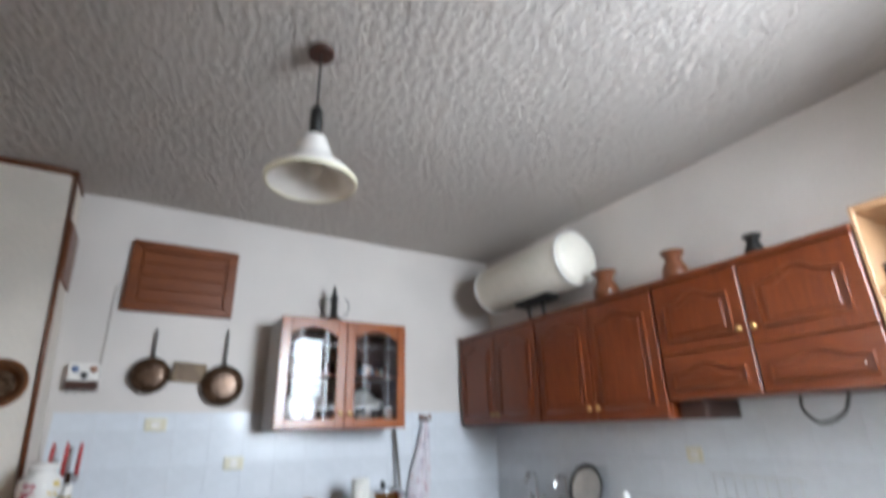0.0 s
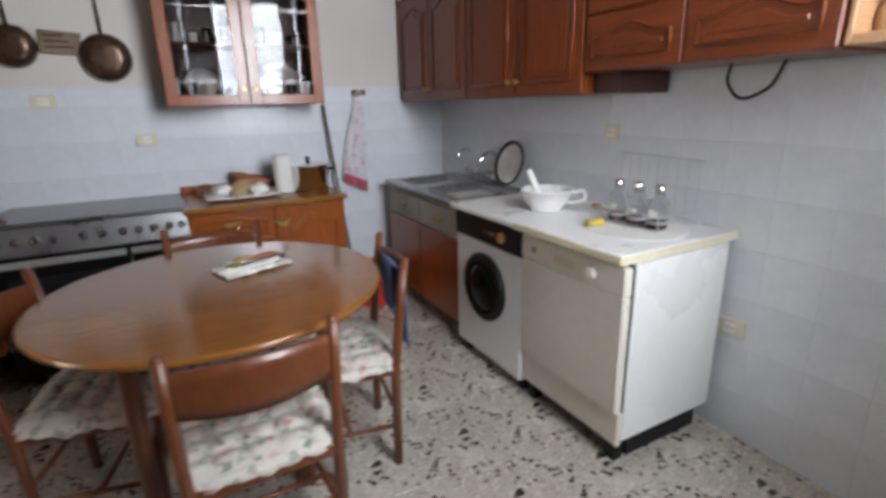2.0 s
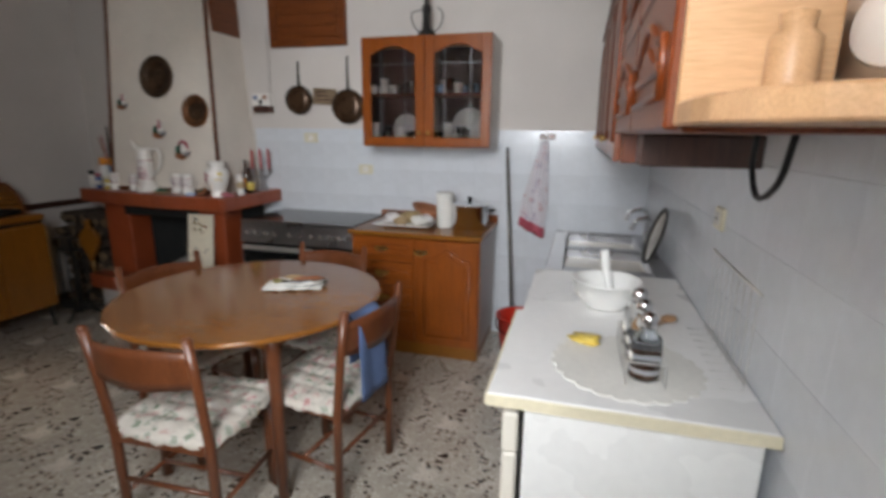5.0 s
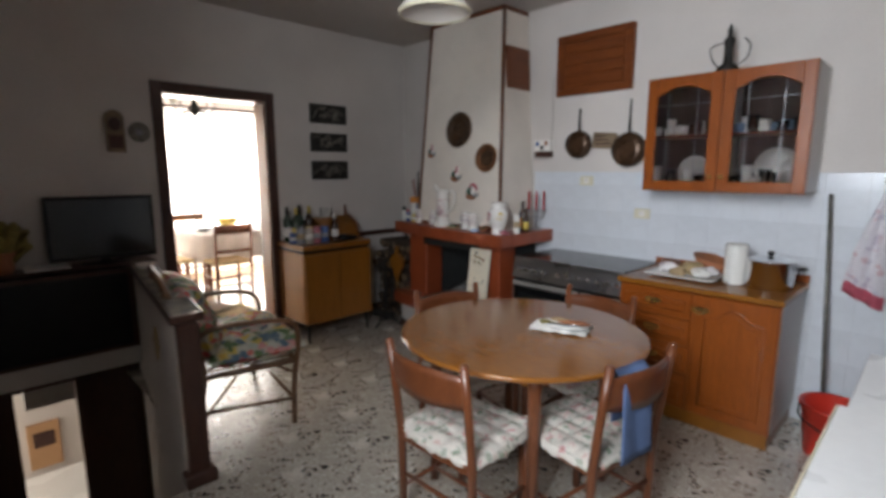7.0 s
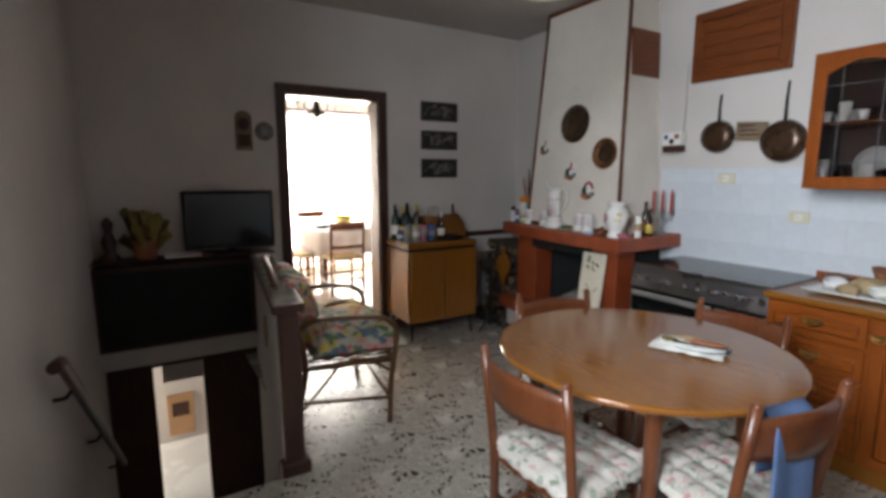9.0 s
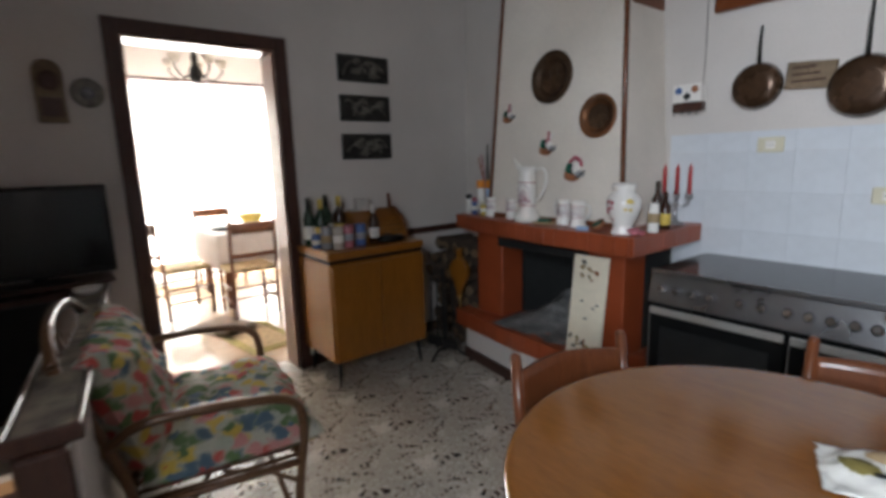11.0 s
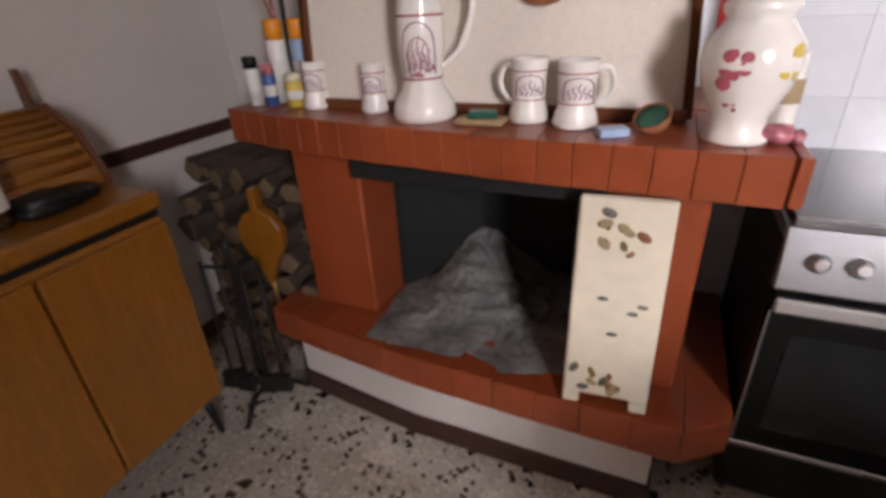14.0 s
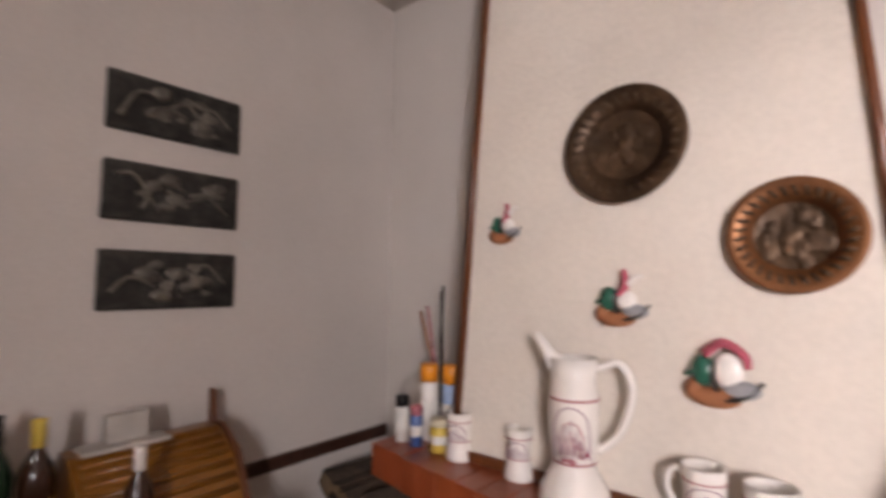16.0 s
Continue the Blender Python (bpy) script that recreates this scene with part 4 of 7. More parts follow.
# ---- washing machine, dishwasher, worktop ----
wm = thing("washing_machine", (0, -1.245, 0), "white front-loading washing machine with a dark control strip", "washing machine", -90)
box("body", 0.005, 0.592, -0.59, -0.03, 0.06, 0.69, ENAMEL, wm, 0.008)
box("control_strip", 0.005, 0.592, -0.597, -0.03, 0.692, 0.815, BLACK, wm, 0.006, "dark control strip")
box("top_trim", 0.005, 0.592, -0.59, -0.03, 0.817, 0.828, STEEL, wm, 0.002)
for u in (0.03, 0.53):
    box("foot", u, u + 0.05, -0.56, -0.5, 0, 0.06, BLACK, wm)
Shape().ring([(0.135, 0), (0.175, 0.004), (0.18, 0.018), (0.17, 0.03), (0.14, 0.032)], m=Matrix.Translation((0.295, -0.588, 0.46)) @ Matrix.Rotation(radians(90), 4, "X"), seg=40).done("door_ring", BLACK, wm)
Shape().lathe([(0.139, 0.001), (0.138, 0.026), (0.08, 0.04), (0.01, 0.046)], m=Matrix.Translation((0.295, -0.588, 0.46)) @ Matrix.Rotation(radians(90), 4, "X"), seg=40).done("door_glass", DARK_GLASS, wm)
Shape().lathe([(0.026, 0), (0.024, 0.018), (0.02, 0.022)], m=Matrix.Translation((0.45, -0.597, 0.755)) @ Matrix.Rotation(radians(90), 4, "X"), seg=18).done("dial", BRASS, wm)
for k in range(4):
    box("button", 0.28 + k * 0.03, 0.298 + k * 0.03, -0.602, -0.5975, 0.748, 0.762, STEEL, wm, 0.001)
box("detergent_drawer", 0.03, 0.2, -0.6, -0.5975, 0.715, 0.795, BLACK, wm, 0.002)

dw = thing("dishwasher", (0, -1.84, 0), "cream-white dishwasher, its door slightly ajar", "dishwasher", -90)
box("body", 0.008, 0.59, -0.545, -0.03, 0.10, 0.825, ENAMEL, dw, 0.005)
Shape().prism([(-0.49, 0.0), (-0.08, 0.0), (-0.08, 0.099), (-0.49, 0.099)], "x", 0.03, 0.57, 0.003).done("base", BLACK, dw)
# black strip puts the shade of the gap behind the ajar door into colour
box("gap_shade", 0.012, 0.584, -0.5515, -0.5455, 0.12, 0.815, BLACK, dw, 0.001, "black strip standing in for the shaded gap behind the door")
dd = Shape().box(0.004, 0.594, -0.59, -0.552, 0.235, 0.70, 0.006, m=pose(0, 0, 0, 0, 0, -0.6)).box(0.004, 0.594, -0.592, -0.552, 0.702, 0.81, 0.006, m=pose(0, 0, 0, 0, 0, -0.6)).done("door", CREAM, dw, "cream dishwasher door standing slightly open")
Shape().lathe([(0.027, 0), (0.026, 0.014), (0.018, 0.02)], m=Matrix.Translation((0.43, -0.598, 0.757)) @ Matrix.Rotation(radians(90), 4, "X"), seg=20).done("dial", CERAMIC, dd)
box("badge", 0.22, 0.34, -0.5995, -0.5975, 0.735, 0.77, EDGE_TRIM, dd, 0.001)
Shape().lathe([(0.014, 0), (0.012, 0.01)], m=Matrix.Translation((0.09, -0.594, 0.757)) @ Matrix.Rotation(radians(90), 4, "X"), seg=14).done("button", STEEL, dd)
box("kick_panel", 0.006, 0.592, -0.575, -0.55, 0.085, 0.23, CREAM, dw, 0.005)
for u in (0.03, 0.52):
    box("foot", u, u + 0.05, -0.56, -0.51, 0, 0.084, BLACK, dw)
wt = thing("worktop", (0, -1.225, 0.829), "white laminate worktop with yellowed edging over the machines", "worktop", -90)
box("top_over_washer", 0, 0.605, -0.62, -0.008, 0, 0.026, LAMINATE, wt, 0.004)
box("top_over_dishwasher", 0.609, 1.215, -0.635, -0.008, 0.002, 0.036, LAMINATE, wt, 0.004)
box("edging", 0.609, 1.216, -0.641, -0.636, 0.004, 0.034, EDGE_TRIM, wt, 0.001, "yellowed edging strip")
box("end_edging", 1.2155, 1.22, -0.635, -0.008, 0.004, 0.034, EDGE_TRIM, wt, 0.001)
TOPZ = 0.866
bw = thing("mixing_bowl", (-0.33, -1.68, 0.856), "white enamel bowl with a ladle standing inside", "bowl")
Shape().lathe([(0.07, 0), (0.075, 0.01), (0.11, 0.05), (0.122, 0.098), (0.129, 0.1), (0.127, 0.105), (0.115, 0.101), (0.1, 0.05), (0.06, 0.018)], seg=32).done("bowl", ENAMEL, bw)
Shape().tube(smooth_line([(0.02, 0.05, 0.03), (0.0, 0.09, 0.11), (-0.01, 0.13, 0.18)]), 0.014, 8, 0.018).tube(smooth_line([(0.08, -0.085, 0.09), (0.11, -0.13, 0.1), (0.115, -0.14, 0.06), (0.07, -0.085, 0.04)]), 0.008).done("ladle", ENAMEL, bw)
sp = thing("wooden_spoon", (-0.2, -1.93, TOPZ), "wooden spoon lying on the worktop", "spoon", 60)
Shape().tube([(-0.14, 0, 0.035), (0.1, 0, 0.012)], 0.006).ball((0.13, 0, 0.012), 0.03, (1.2, 0.8, 0.35)).done("spoon", PINE, sp)
dl = thing("doily", (-0.3, -2.2, TOPZ), "round white paper doily under the bottles", "doily")
Shape().prism([((0.185 + 0.012 * abs(math.sin(k * math.pi / 5))) * math.cos(math.tau * k / 120), (0.185 + 0.012 * abs(math.sin(k * math.pi / 5))) * math.sin(math.tau * k / 120)) for k in range(120)], "z", 0, 0.003).done("doily", PAPER, dl)
rack = thing("bottle_rack", (-0.265, -2.17, TOPZ + 0.0035), "steel wire holder for three oil bottles", "rack")
Shape().tube([(-0.045, -0.14, 0.002), (-0.045, 0.14, 0.002)], 0.002).tube([(0.045, -0.14, 0.002), (0.045, 0.14, 0.002)], 0.002).tube([(-0.045, 0, 0.002), (0.045, 0, 0.002)], 0.002).tube([(-0.045, -0.14, 0.06), (-0.045, 0.14, 0.06)], 0.002).tube([(0.045, -0.14, 0.06), (0.045, 0.14, 0.06)], 0.002).tube([(-0.045, -0.14, 0), (-0.045, -0.14, 0.06), (0.045, -0.14, 0.06), (0.045, -0.14, 0)], 0.002).tube([(-0.045, 0.14, 0), (-0.045, 0.14, 0.06), (0.045, 0.14, 0.06), (0.045, 0.14, 0)], 0.002).done("frame", ALUMINIUM, rack)


def oil_bottle(y):
    b = thing("glass_bottle", (-0.265, y, TOPZ + 0.0085), "stout clear glass bottle of dark vinegar with steel cap", "bottle", group="oil bottles")
    g = Shape().lathe([(0.03, 0), (0.038, 0.006), (0.038, 0.09), (0.033, 0.112), (0.018, 0.124), (0.018, 0.14), (0.014, 0.142)], seg=20).done("body", BOTTLE_GLASS, b)
    g.visible_shadow = False
    Shape().lathe([(0.028, 0.003), (0.0362, 0.008), (0.0362, 0.034), (0.002, 0.0342)], seg=20).done("contents", BROWN_GLASS, b, "dark vinegar")
    Shape().ring([(0.0379, 0.022), (0.0386, 0.023), (0.0386, 0.034), (0.0379, 0.035)], seg=20).done("print", GREY_GLAZE, b)
    Shape().sheet(lambda u, v: (0.0388 * math.cos(2.6 + 1.1 * u), 0.0388 * math.sin(2.6 + 1.1 * u), 0.05 + 0.022 * v), 8, 2, 0.0006).done("label", PAPER, b)
    Shape().lathe([(0.019, 0.138), (0.0205, 0.142), (0.0205, 0.162), (0.016, 0.171), (0.004, 0.174)], seg=18).done("stopper", CHROME, b)


for y in (-2.07, -2.17, -2.27):
    oil_bottle(y)
nk = thing("napkin", (-0.4, -2.08, TOPZ + 0.0035), "crumpled yellow napkin on the worktop", "napkin")
Shape().ball((0, 0, 0.013), 0.036, (1.3, 0.9, 0.35), 16, 0.7).done("napkin", YELLOW, nk)
wr = thing("wire_rack", (-0.008, -2.07, 0.87), "thin wire dish rack hung on the tiles", "rack", -90)
sh = Shape().tube([(-0.22, -0.03, 0.26), (0.22, -0.03, 0.25)], 0.0035).tube([(-0.2, -0.03, 0.02), (0.2, -0.03, 0.02)], 0.003)
for k in range(9):
    u = -0.2 + k * 0.05
    sh.tube([(u, -0.03, 0.25), (u, -0.03, 0.0), (u, -0.08, 0.0)], 0.0014, 6)
sh.done("wire", ALUMINIUM, wr)

# ---- upper cabinets on the east wall ----


def upper_cabinet(y, w, z0, z1, doors, flap=0.0):
    """Wall unit from y southwards; doors: how many; flap: height of the low arched front."""
    c = thing("wall_unit", (0, y, z0), "dark reddish wooden wall unit with arched panel doors", "cabinet", -90, "east wall units")
    hh = z1 - z0
    box("body", 0.002, w - 0.002, -0.34, -0.006, 0, hh, CHERRY, c, 0.003)
    for k in range(doors):
        a, b = k * w / doors + 0.004, (k + 1) * w / doors - 0.004
        sh = Shape()
        raised_front(sh, a, b, flap + 0.004, hh - 0.004, -0.362, 0.05, 0.06)
        door = sh.done("door", CHERRY, c, "dark reddish door with a raised arched panel")
        knob(door, b - 0.028 if k % 2 == 0 else a + 0.028, -0.362, flap + 0.07)
        if flap:
            sh = Shape()
            raised_front(sh, a, b, 0.003, flap - 0.003, -0.362, 0.04, 0.045)
            sh.done("flap", CHERRY_H, c)
    Shape().prism([(-0.375, hh), (-0.365, hh + 0.03), (-0.006, hh + 0.03), (-0.006, hh)], "x", 0.001, w - 0.001, 0.002).done("cornice", CHERRY_H, c)
    return c


upper_cabinet(-0.05, 0.93, 1.39, 2.045, 2)
upper_cabinet(-0.985, 0.93, 1.39, 2.045, 2)
upper_cabinet(-1.92, 0.905, 1.475, 2.045, 2, 0.21)
ft = thing("extractor_box", (0, -1.93, 1.39), "brown box under the hood unit", "box", -90)
box("box", 0, 0.13, -0.3, -0.006, 0, 0.084, DARK_WOOD, ft)
cb = thing("loose_cable", (-0.05, -2.47, 1.474), "loose black cable hanging in a loop under the units", "cable", -90)
Shape().tube(smooth_line([(-0.07, -0.08, 0), (-0.075, -0.08, -0.06), (-0.02, -0.08, -0.115), (0.07, -0.08, -0.08), (0.11, -0.08, 0)]), 0.006).done("cable", BLACK, cb)
es = thing("end_shelf", (-0.003, -2.83, 1.482), "open pine end shelf with plates and a small picture", "shelf", -90)
Shape().box(0, 0.016, -0.35, -0.006, 0, 0.66).box(0.016, 0.3, -0.018, -0.006, 0, 0.66).done("back", PINE, es)
for z in (0, 0.3, 0.63):
    pts = [(0.017, -0.02), (0.017, -0.35)] + [(0.1 + 0.2 * math.sin(radians(a)), -0.15 - 0.2 * math.cos(radians(a))) for a in range(0, 91, 15)] + [(0.3, -0.02)]
    Shape().prism(pts, "z", z, z + 0.028, 0.003).done("shelf", PINE, es, "light pine shelf board")
pf = thing("small_clock", (-0.18, -2.957, 1.511), "small grey framed picture with a pale oval on the shelf", "picture frame", -80)
Shape().box(-0.085, 0.085, -0.02, 0.015, 0, 0.12, 0.006).done("frame", STEEL, pf)
Shape().lathe([(0.055, 0), (0.05, 0.004), (0.005, 0.005)], m=Matrix.Translation((0, -0.021, 0.06)) @ Matrix.Rotation(radians(90), 4, "X") @ Matrix.Diagonal((1.2, 0.75, 1, 1)), seg=28).done("picture", CERAMIC, pf)
jar = thing("wooden_jar", (-0.25, -2.872, 1.511), "small wooden spice jar on the end shelf", "jar")
Shape().lathe([(0.022, 0), (0.025, 0.01), (0.025, 0.06), (0.015, 0.07), (0.018, 0.085), (0.004, 0.09)], seg=16).done("jar", PINE, jar)
pl = thing("blue_plate", (-0.12, -2.957, 1.811), "blue and white decorative plate standing on the end shelf", "plate", -80)
M1 = Matrix.Translation((0, 0, 0.115)) @ Matrix.Rotation(radians(80), 4, "X")
Shape().lathe([(0.05, 0), (0.075, 0.006), (0.112, 0.018), (0.11, 0.021), (0.075, 0.011), (0.01, 0.006)], m=M1, seg=32).done("plate", SKY_BLUE, pl)
Shape().lathe([(0.07, 0.0115), (0.06, 0.013), (0.005, 0.013)], m=M1, seg=32).done("centre", BLUE, pl)
mg = thing("steel_jug", (-0.22, -2.877, 1.811), "small steel jug on the end shelf", "jug")
Shape().lathe([(0.03, 0), (0.036, 0.04), (0.028, 0.09), (0.032, 0.11), (0.026, 0.11)], seg=18).done("body", STEEL, mg)


def roof_vase(y, r, h, mat):
    v = thing("clay_vase", (-0.2, y, 2.0755), "small brown clay vase with a flared rim on the cabinets", "vase", group="vases on the cabinets")
    Shape().lathe([(r * 0.7, 0), (r, h * 0.3), (r * 0.9, h * 0.5), (r * 0.55, h * 0.75), (r * 0.95, h), (r * 0.85, h), (r * 0.45, h * 0.75)], seg=22).done("body", mat, v)


roof_vase(-1.5, 0.085, 0.2, CHAIR_WOOD)
roof_vase(-1.98, 0.07, 0.18, CHAIR_WOOD)
roof_vase(-2.4, 0.045, 0.13, IRON)

# water heater above the units
wh = thing("water_heater", (-0.25, -0.36, 2.42), "cream horizontal electric water heater high on the wall", "water heater")
Shape().lathe([(0.02, -1.0), (0.15, -0.995), (0.174, -0.975), (0.183, -0.945), (0.185, -0.94), (0.185, -0.05), (0.17, -0.02), (0.12, 0), (0.02, 0.005)], m=Matrix.Rotation(radians(-90), 4, "X"), seg=40).done("tank", CREAM, wh)
for y in (-0.96, -0.06):
    Shape().ring([(0.1845, -0.012), (0.189, -0.01), (0.189, 0.01), (0.1845, 0.012)], m=Matrix.Translation((0, y, 0)) @ Matrix.Rotation(radians(-90), 4, "X"), seg=40).done("band", ENAMEL, wh)
for y in (-0.8, -0.24):
    box("bracket", 0.16, 0.25, y, y + 0.04, -0.1, 0.16, STEEL, wh)
Shape().tube(smooth_line([(0.02, -0.45, -0.17), (0.02, -0.45, -0.3), (0.1, -0.45, -0.33)]), 0.012).tube(smooth_line([(0.02, -0.6, -0.17), (0.02, -0.6, -0.3), (0.1, -0.6, -0.33)]), 0.012).box(-0.05, 0.06, -0.72, -0.36, -0.215, -0.175).done("pipe", IRON, wh)

# ---- dining table in the kitchen ----
TX, TY, TZ = -1.82, -1.72, 0.775
tb = thing("dining_table", (TX, TY, 0), "round wooden kitchen table with a glossy brown top", "table")
Shape().lathe([(0.02, TZ - 0.026), (0.53, TZ - 0.026), (0.547, TZ - 0.026), (0.56, TZ - 0.02), (0.564, TZ - 0.008), (0.562, TZ - 0.003), (0.557, TZ), (0.548, TZ), (0.02, TZ)], seg=96).done("top", TABLE_WOOD, tb)
ring = Shape()
for k in range(4):
    a = radians(45 + 90 * k)
    b = a + radians(90)
    p, q = Vector((0.40 * math.cos(a), 0.40 * math.sin(a), 0)), Vector((0.40 * math.cos(b), 0.40 * math.sin(b), 0))
    mid, ang = (p + q) / 2, math.atan2((q - p).y, (q - p).x)
    ring.box(-0.255, 0.255, -0.011, 0.011, TZ - 0.115, TZ - 0.027, 0.003, Matrix.Translation(mid) @ Matrix.Rotation(ang, 4, "Z"))
ring.done("apron", SIDE_WOOD, tb)
for k in range(4):
    a = radians(45 + 90 * k)
    c, s = 0.40 * math.cos(a), 0.40 * math.sin(a)
    Shape().tube([(c, s, TZ - 0.027), (c, s, TZ - 0.13), (c * 1.03, s * 1.03, 0.0)], 0.036, 10, 0.022).done("leg", CHAIR_WOOD, tb)

# plate in clear wrap with pens and papers
pw = thing("wrapped_dish", (-1.68, -1.57, TZ), "oblong glass dish of bread and knives half wrapped in paper", "dish", 20)
pw.matrix_basis = pw.matrix_basis @ Matrix.Diagonal((0.88, 0.88, 0.55, 1))
ov = Matrix.Diagonal((1.3, 0.85, 1, 1))
Shape().lathe([(0.06, 0), (0.085, 0.004), (0.105, 0.03), (0.109, 0.032), (0.104, 0.034), (0.083, 0.009), (0.01, 0.007)], m=ov, seg=36).done("dish", GREEN_GLASS, pw)


def film_fold(u, v):
    x, y = -0.17 + 0.30 * u, -0.11 + 0.2 * v
    lift = 0.012 * noise.noise((u * 7, v * 6, 2)) + 0.008 * noise.noise((u * 19, v * 17, 5))
    rim = max(0.0, 1 - ((x + 0.02) / 0.15) ** 2 - (y / 0.1) ** 2)
    return (x + 0.012 * noise.noise((v * 6, u * 3, 1)), y + 0.012 * noise.noise((u * 6, v * 3, 8)), max(0.002, 0.014 + 0.032 * min(1, 2 * rim) + lift))


Shape().sheet(film_fold, 30, 24, 0.001).done("wrap", PAPER, pw, "crumpled white wrapping paper")
Shape().ball((0.045, 0.012, 0.052), 0.05, (1.6, 0.6, 0.4), 16, 0.3).done("bread", TERRACOTTA, pw)
Shape().ball((-0.03, 0.035, 0.056), 0.035, (1.5, 0.7, 0.5), 14, 0.3).done("bread", TAN, pw)
Shape().tube([(-0.08, -0.05, 0.058), (0.10, -0.035, 0.06)], 0.007, 8, 0.004).done("knife", BLACK, pw)
Shape().tube([(0.0, -0.06, 0.056), (0.15, -0.01, 0.05)], 0.004, 6).done("fork", STEEL, pw)
Shape().ball((-0.1, -0.02, 0.05), 0.03, (1.3, 1, 0.5), 12, 0.4).done("lettuce", LEAF, pw)


# ---- chairs round the table ----
def chair():
    c = thing("dining_chair", (0, 0, 0), "dark wooden chair with curved backrest and flowered seat pad", "chair", group="chairs round the table")
    for s in (-1, 1):
        Shape().tube([(s * 0.195, -0.17, 0), (s * 0.197, -0.178, 0.43), (s * 0.2, -0.205, 0.65), (s * 0.2, -0.23, 0.835)], 0.0185, 10, 0.0165).ball((s * 0.2, -0.231, 0.836), 0.0165, (1, 1, 0.8), 10).done("back_post", CHAIR_WOOD, c)
        Shape().tube([(s * 0.185, 0.19, 0), (s * 0.185, 0.19, 0.425)], 0.016, 10, 0.019).done("front_leg", CHAIR_WOOD, c)
        Shape().tube([(s * 0.193, -0.17, 0.17), (s * 0.185, 0.19, 0.17)], 0.0095).done("side_stretcher", CHAIR_WOOD, c)
    Shape().tube([(-0.195, -0.172, 0.23), (0.195, -0.172, 0.23)], 0.0095).tube([(-0.189, 0.01, 0.17), (0.189, 0.01, 0.17)], 0.0095).done("stretcher", CHAIR_WOOD, c)
    Shape().sheet(lambda u, v: (-0.2 + 0.4 * u, -0.213 - 0.012 * v - 0.045 * math.sin(math.pi * u), 0.665 + 0.125 * v + 0.012 * math.sin(math.pi * u) * (2 * v - 1)), 16, 4, 0.014).done("backrest", CHAIR_WOOD, c, "curved wooden backrest")
    Shape().box(-0.2, 0.2, 0.17, 0.2, 0.39, 0.43).box(-0.2, 0.2, -0.19, -0.165, 0.39, 0.43).box(-0.2, -0.175, -0.164, 0.169, 0.39, 0.43).box(0.175, 0.2, -0.164, 0.169, 0.39, 0.43).done("seat_frame", CHAIR_WOOD, c)
    Shape().box(-0.185, 0.185, -0.16, 0.185, 0.425, 0.437, 0.003).done("seat", STRAW, c)

    def pad(u, v, top):
        x, y = (u - 0.5) * 0.445, (v - 0.5) * 0.425 + 0.02
        r = max(abs(2 * u - 1), abs(2 * v - 1))
        edge = max(0.0, 1 - r ** 6)
        tuft = 0.017 * (abs(math.sin(u * math.pi * 5) * math.sin(v * math.pi * 5)) ** 0.6)
        k = 1 - 0.06 * (abs(2 * u - 1) * abs(2 * v - 1)) ** 2
        return (x * k, y * k, 0.45 + (0.016 * edge + tuft * edge if top else -0.014 * edge) + 0.008 * math.sin(u * 5 + v * 4) * r ** 3)

    def ruffle(u, v):
        a = math.tau * u
        ca, sa = math.cos(a), math.sin(a)
        q = 1 / (abs(ca) ** 5 + abs(sa) ** 5) ** 0.2
        w = 0.5 + 0.5 * math.sin(u * math.tau * 23 + 2.5 * noise.noise((4 * ca, 4 * sa, 1)))
        grow = 1 + v * (0.085 + 0.02 * w + 0.03 * noise.noise((3 * ca, 3 * sa, 7)))
        return (ca * q * 0.212 * grow, sa * q * 0.202 * grow + 0.02, 0.452 - 0.026 * v * v - 0.007 * v * w + 0.006 * math.sin(9 * a) * v)
    Shape().sheet(lambda u, v: pad(u, v, True), 40, 40).sheet(lambda u, v: pad(1 - u, v, False), 20, 20).sheet(ruffle, 130, 3, 0.003).done("seat_pad", FLORAL, c, "flowered quilted seat pad with ruffled edge")
    return c


ch = chair()
ch.matrix_basis = pose(-1.8, -2.13, 0, 0, 0, 2)
copy_thing(ch, pose(-1.43, -1.77, 0, 0, 0, 81.5))
copy_thing(ch, pose(-2.236, -1.637, 0, 0, 0, -103.6))
copy_thing(ch, pose(-1.8, -1.26, 0, 0, 0, 178))
tw = thing("blue_towel", (-1.215, -1.90, 0.45), "blue cloth hung over a chair back", "towel", 81.5)


def towel(u, v):
    fold = 0.003 * math.sin(u * 9 + 2 * v) + 0.004 * noise.noise((u * 3, v * 4, 1))
    if v < 0.5:
        return (-0.035 + 0.185 * u, -0.012 - fold - 0.02 * (0.5 - v), 0.0 + 0.70 * v + 0.004)
    return (-0.035 + 0.185 * u, 0.034 + fold * 0.5, 0.355 - 0.4 * (v - 0.5))


Shape().sheet(towel, 18, 20, 0.005).done("cloth", BLUE_CLOTH, tw)

# ---- fireplace ----
fp = thing("fireplace", (-3.5, 0, 0), "open brick-red fireplace with a tapered cream hood", "fireplace")
fx = -3.5


def hood_x(z, s):
    """Half-edges of the hood at height z; s -1 west, 1 east."""
    t = (z - 1.02) / (H - 1.02)
    return (-3.972 + 0.02 * t if s < 0 else -2.985 - 0.125 * t) - fx


def hood_y(z):
    return -0.47 + 0.17 * (z - 1.02) / (H - 1.02)


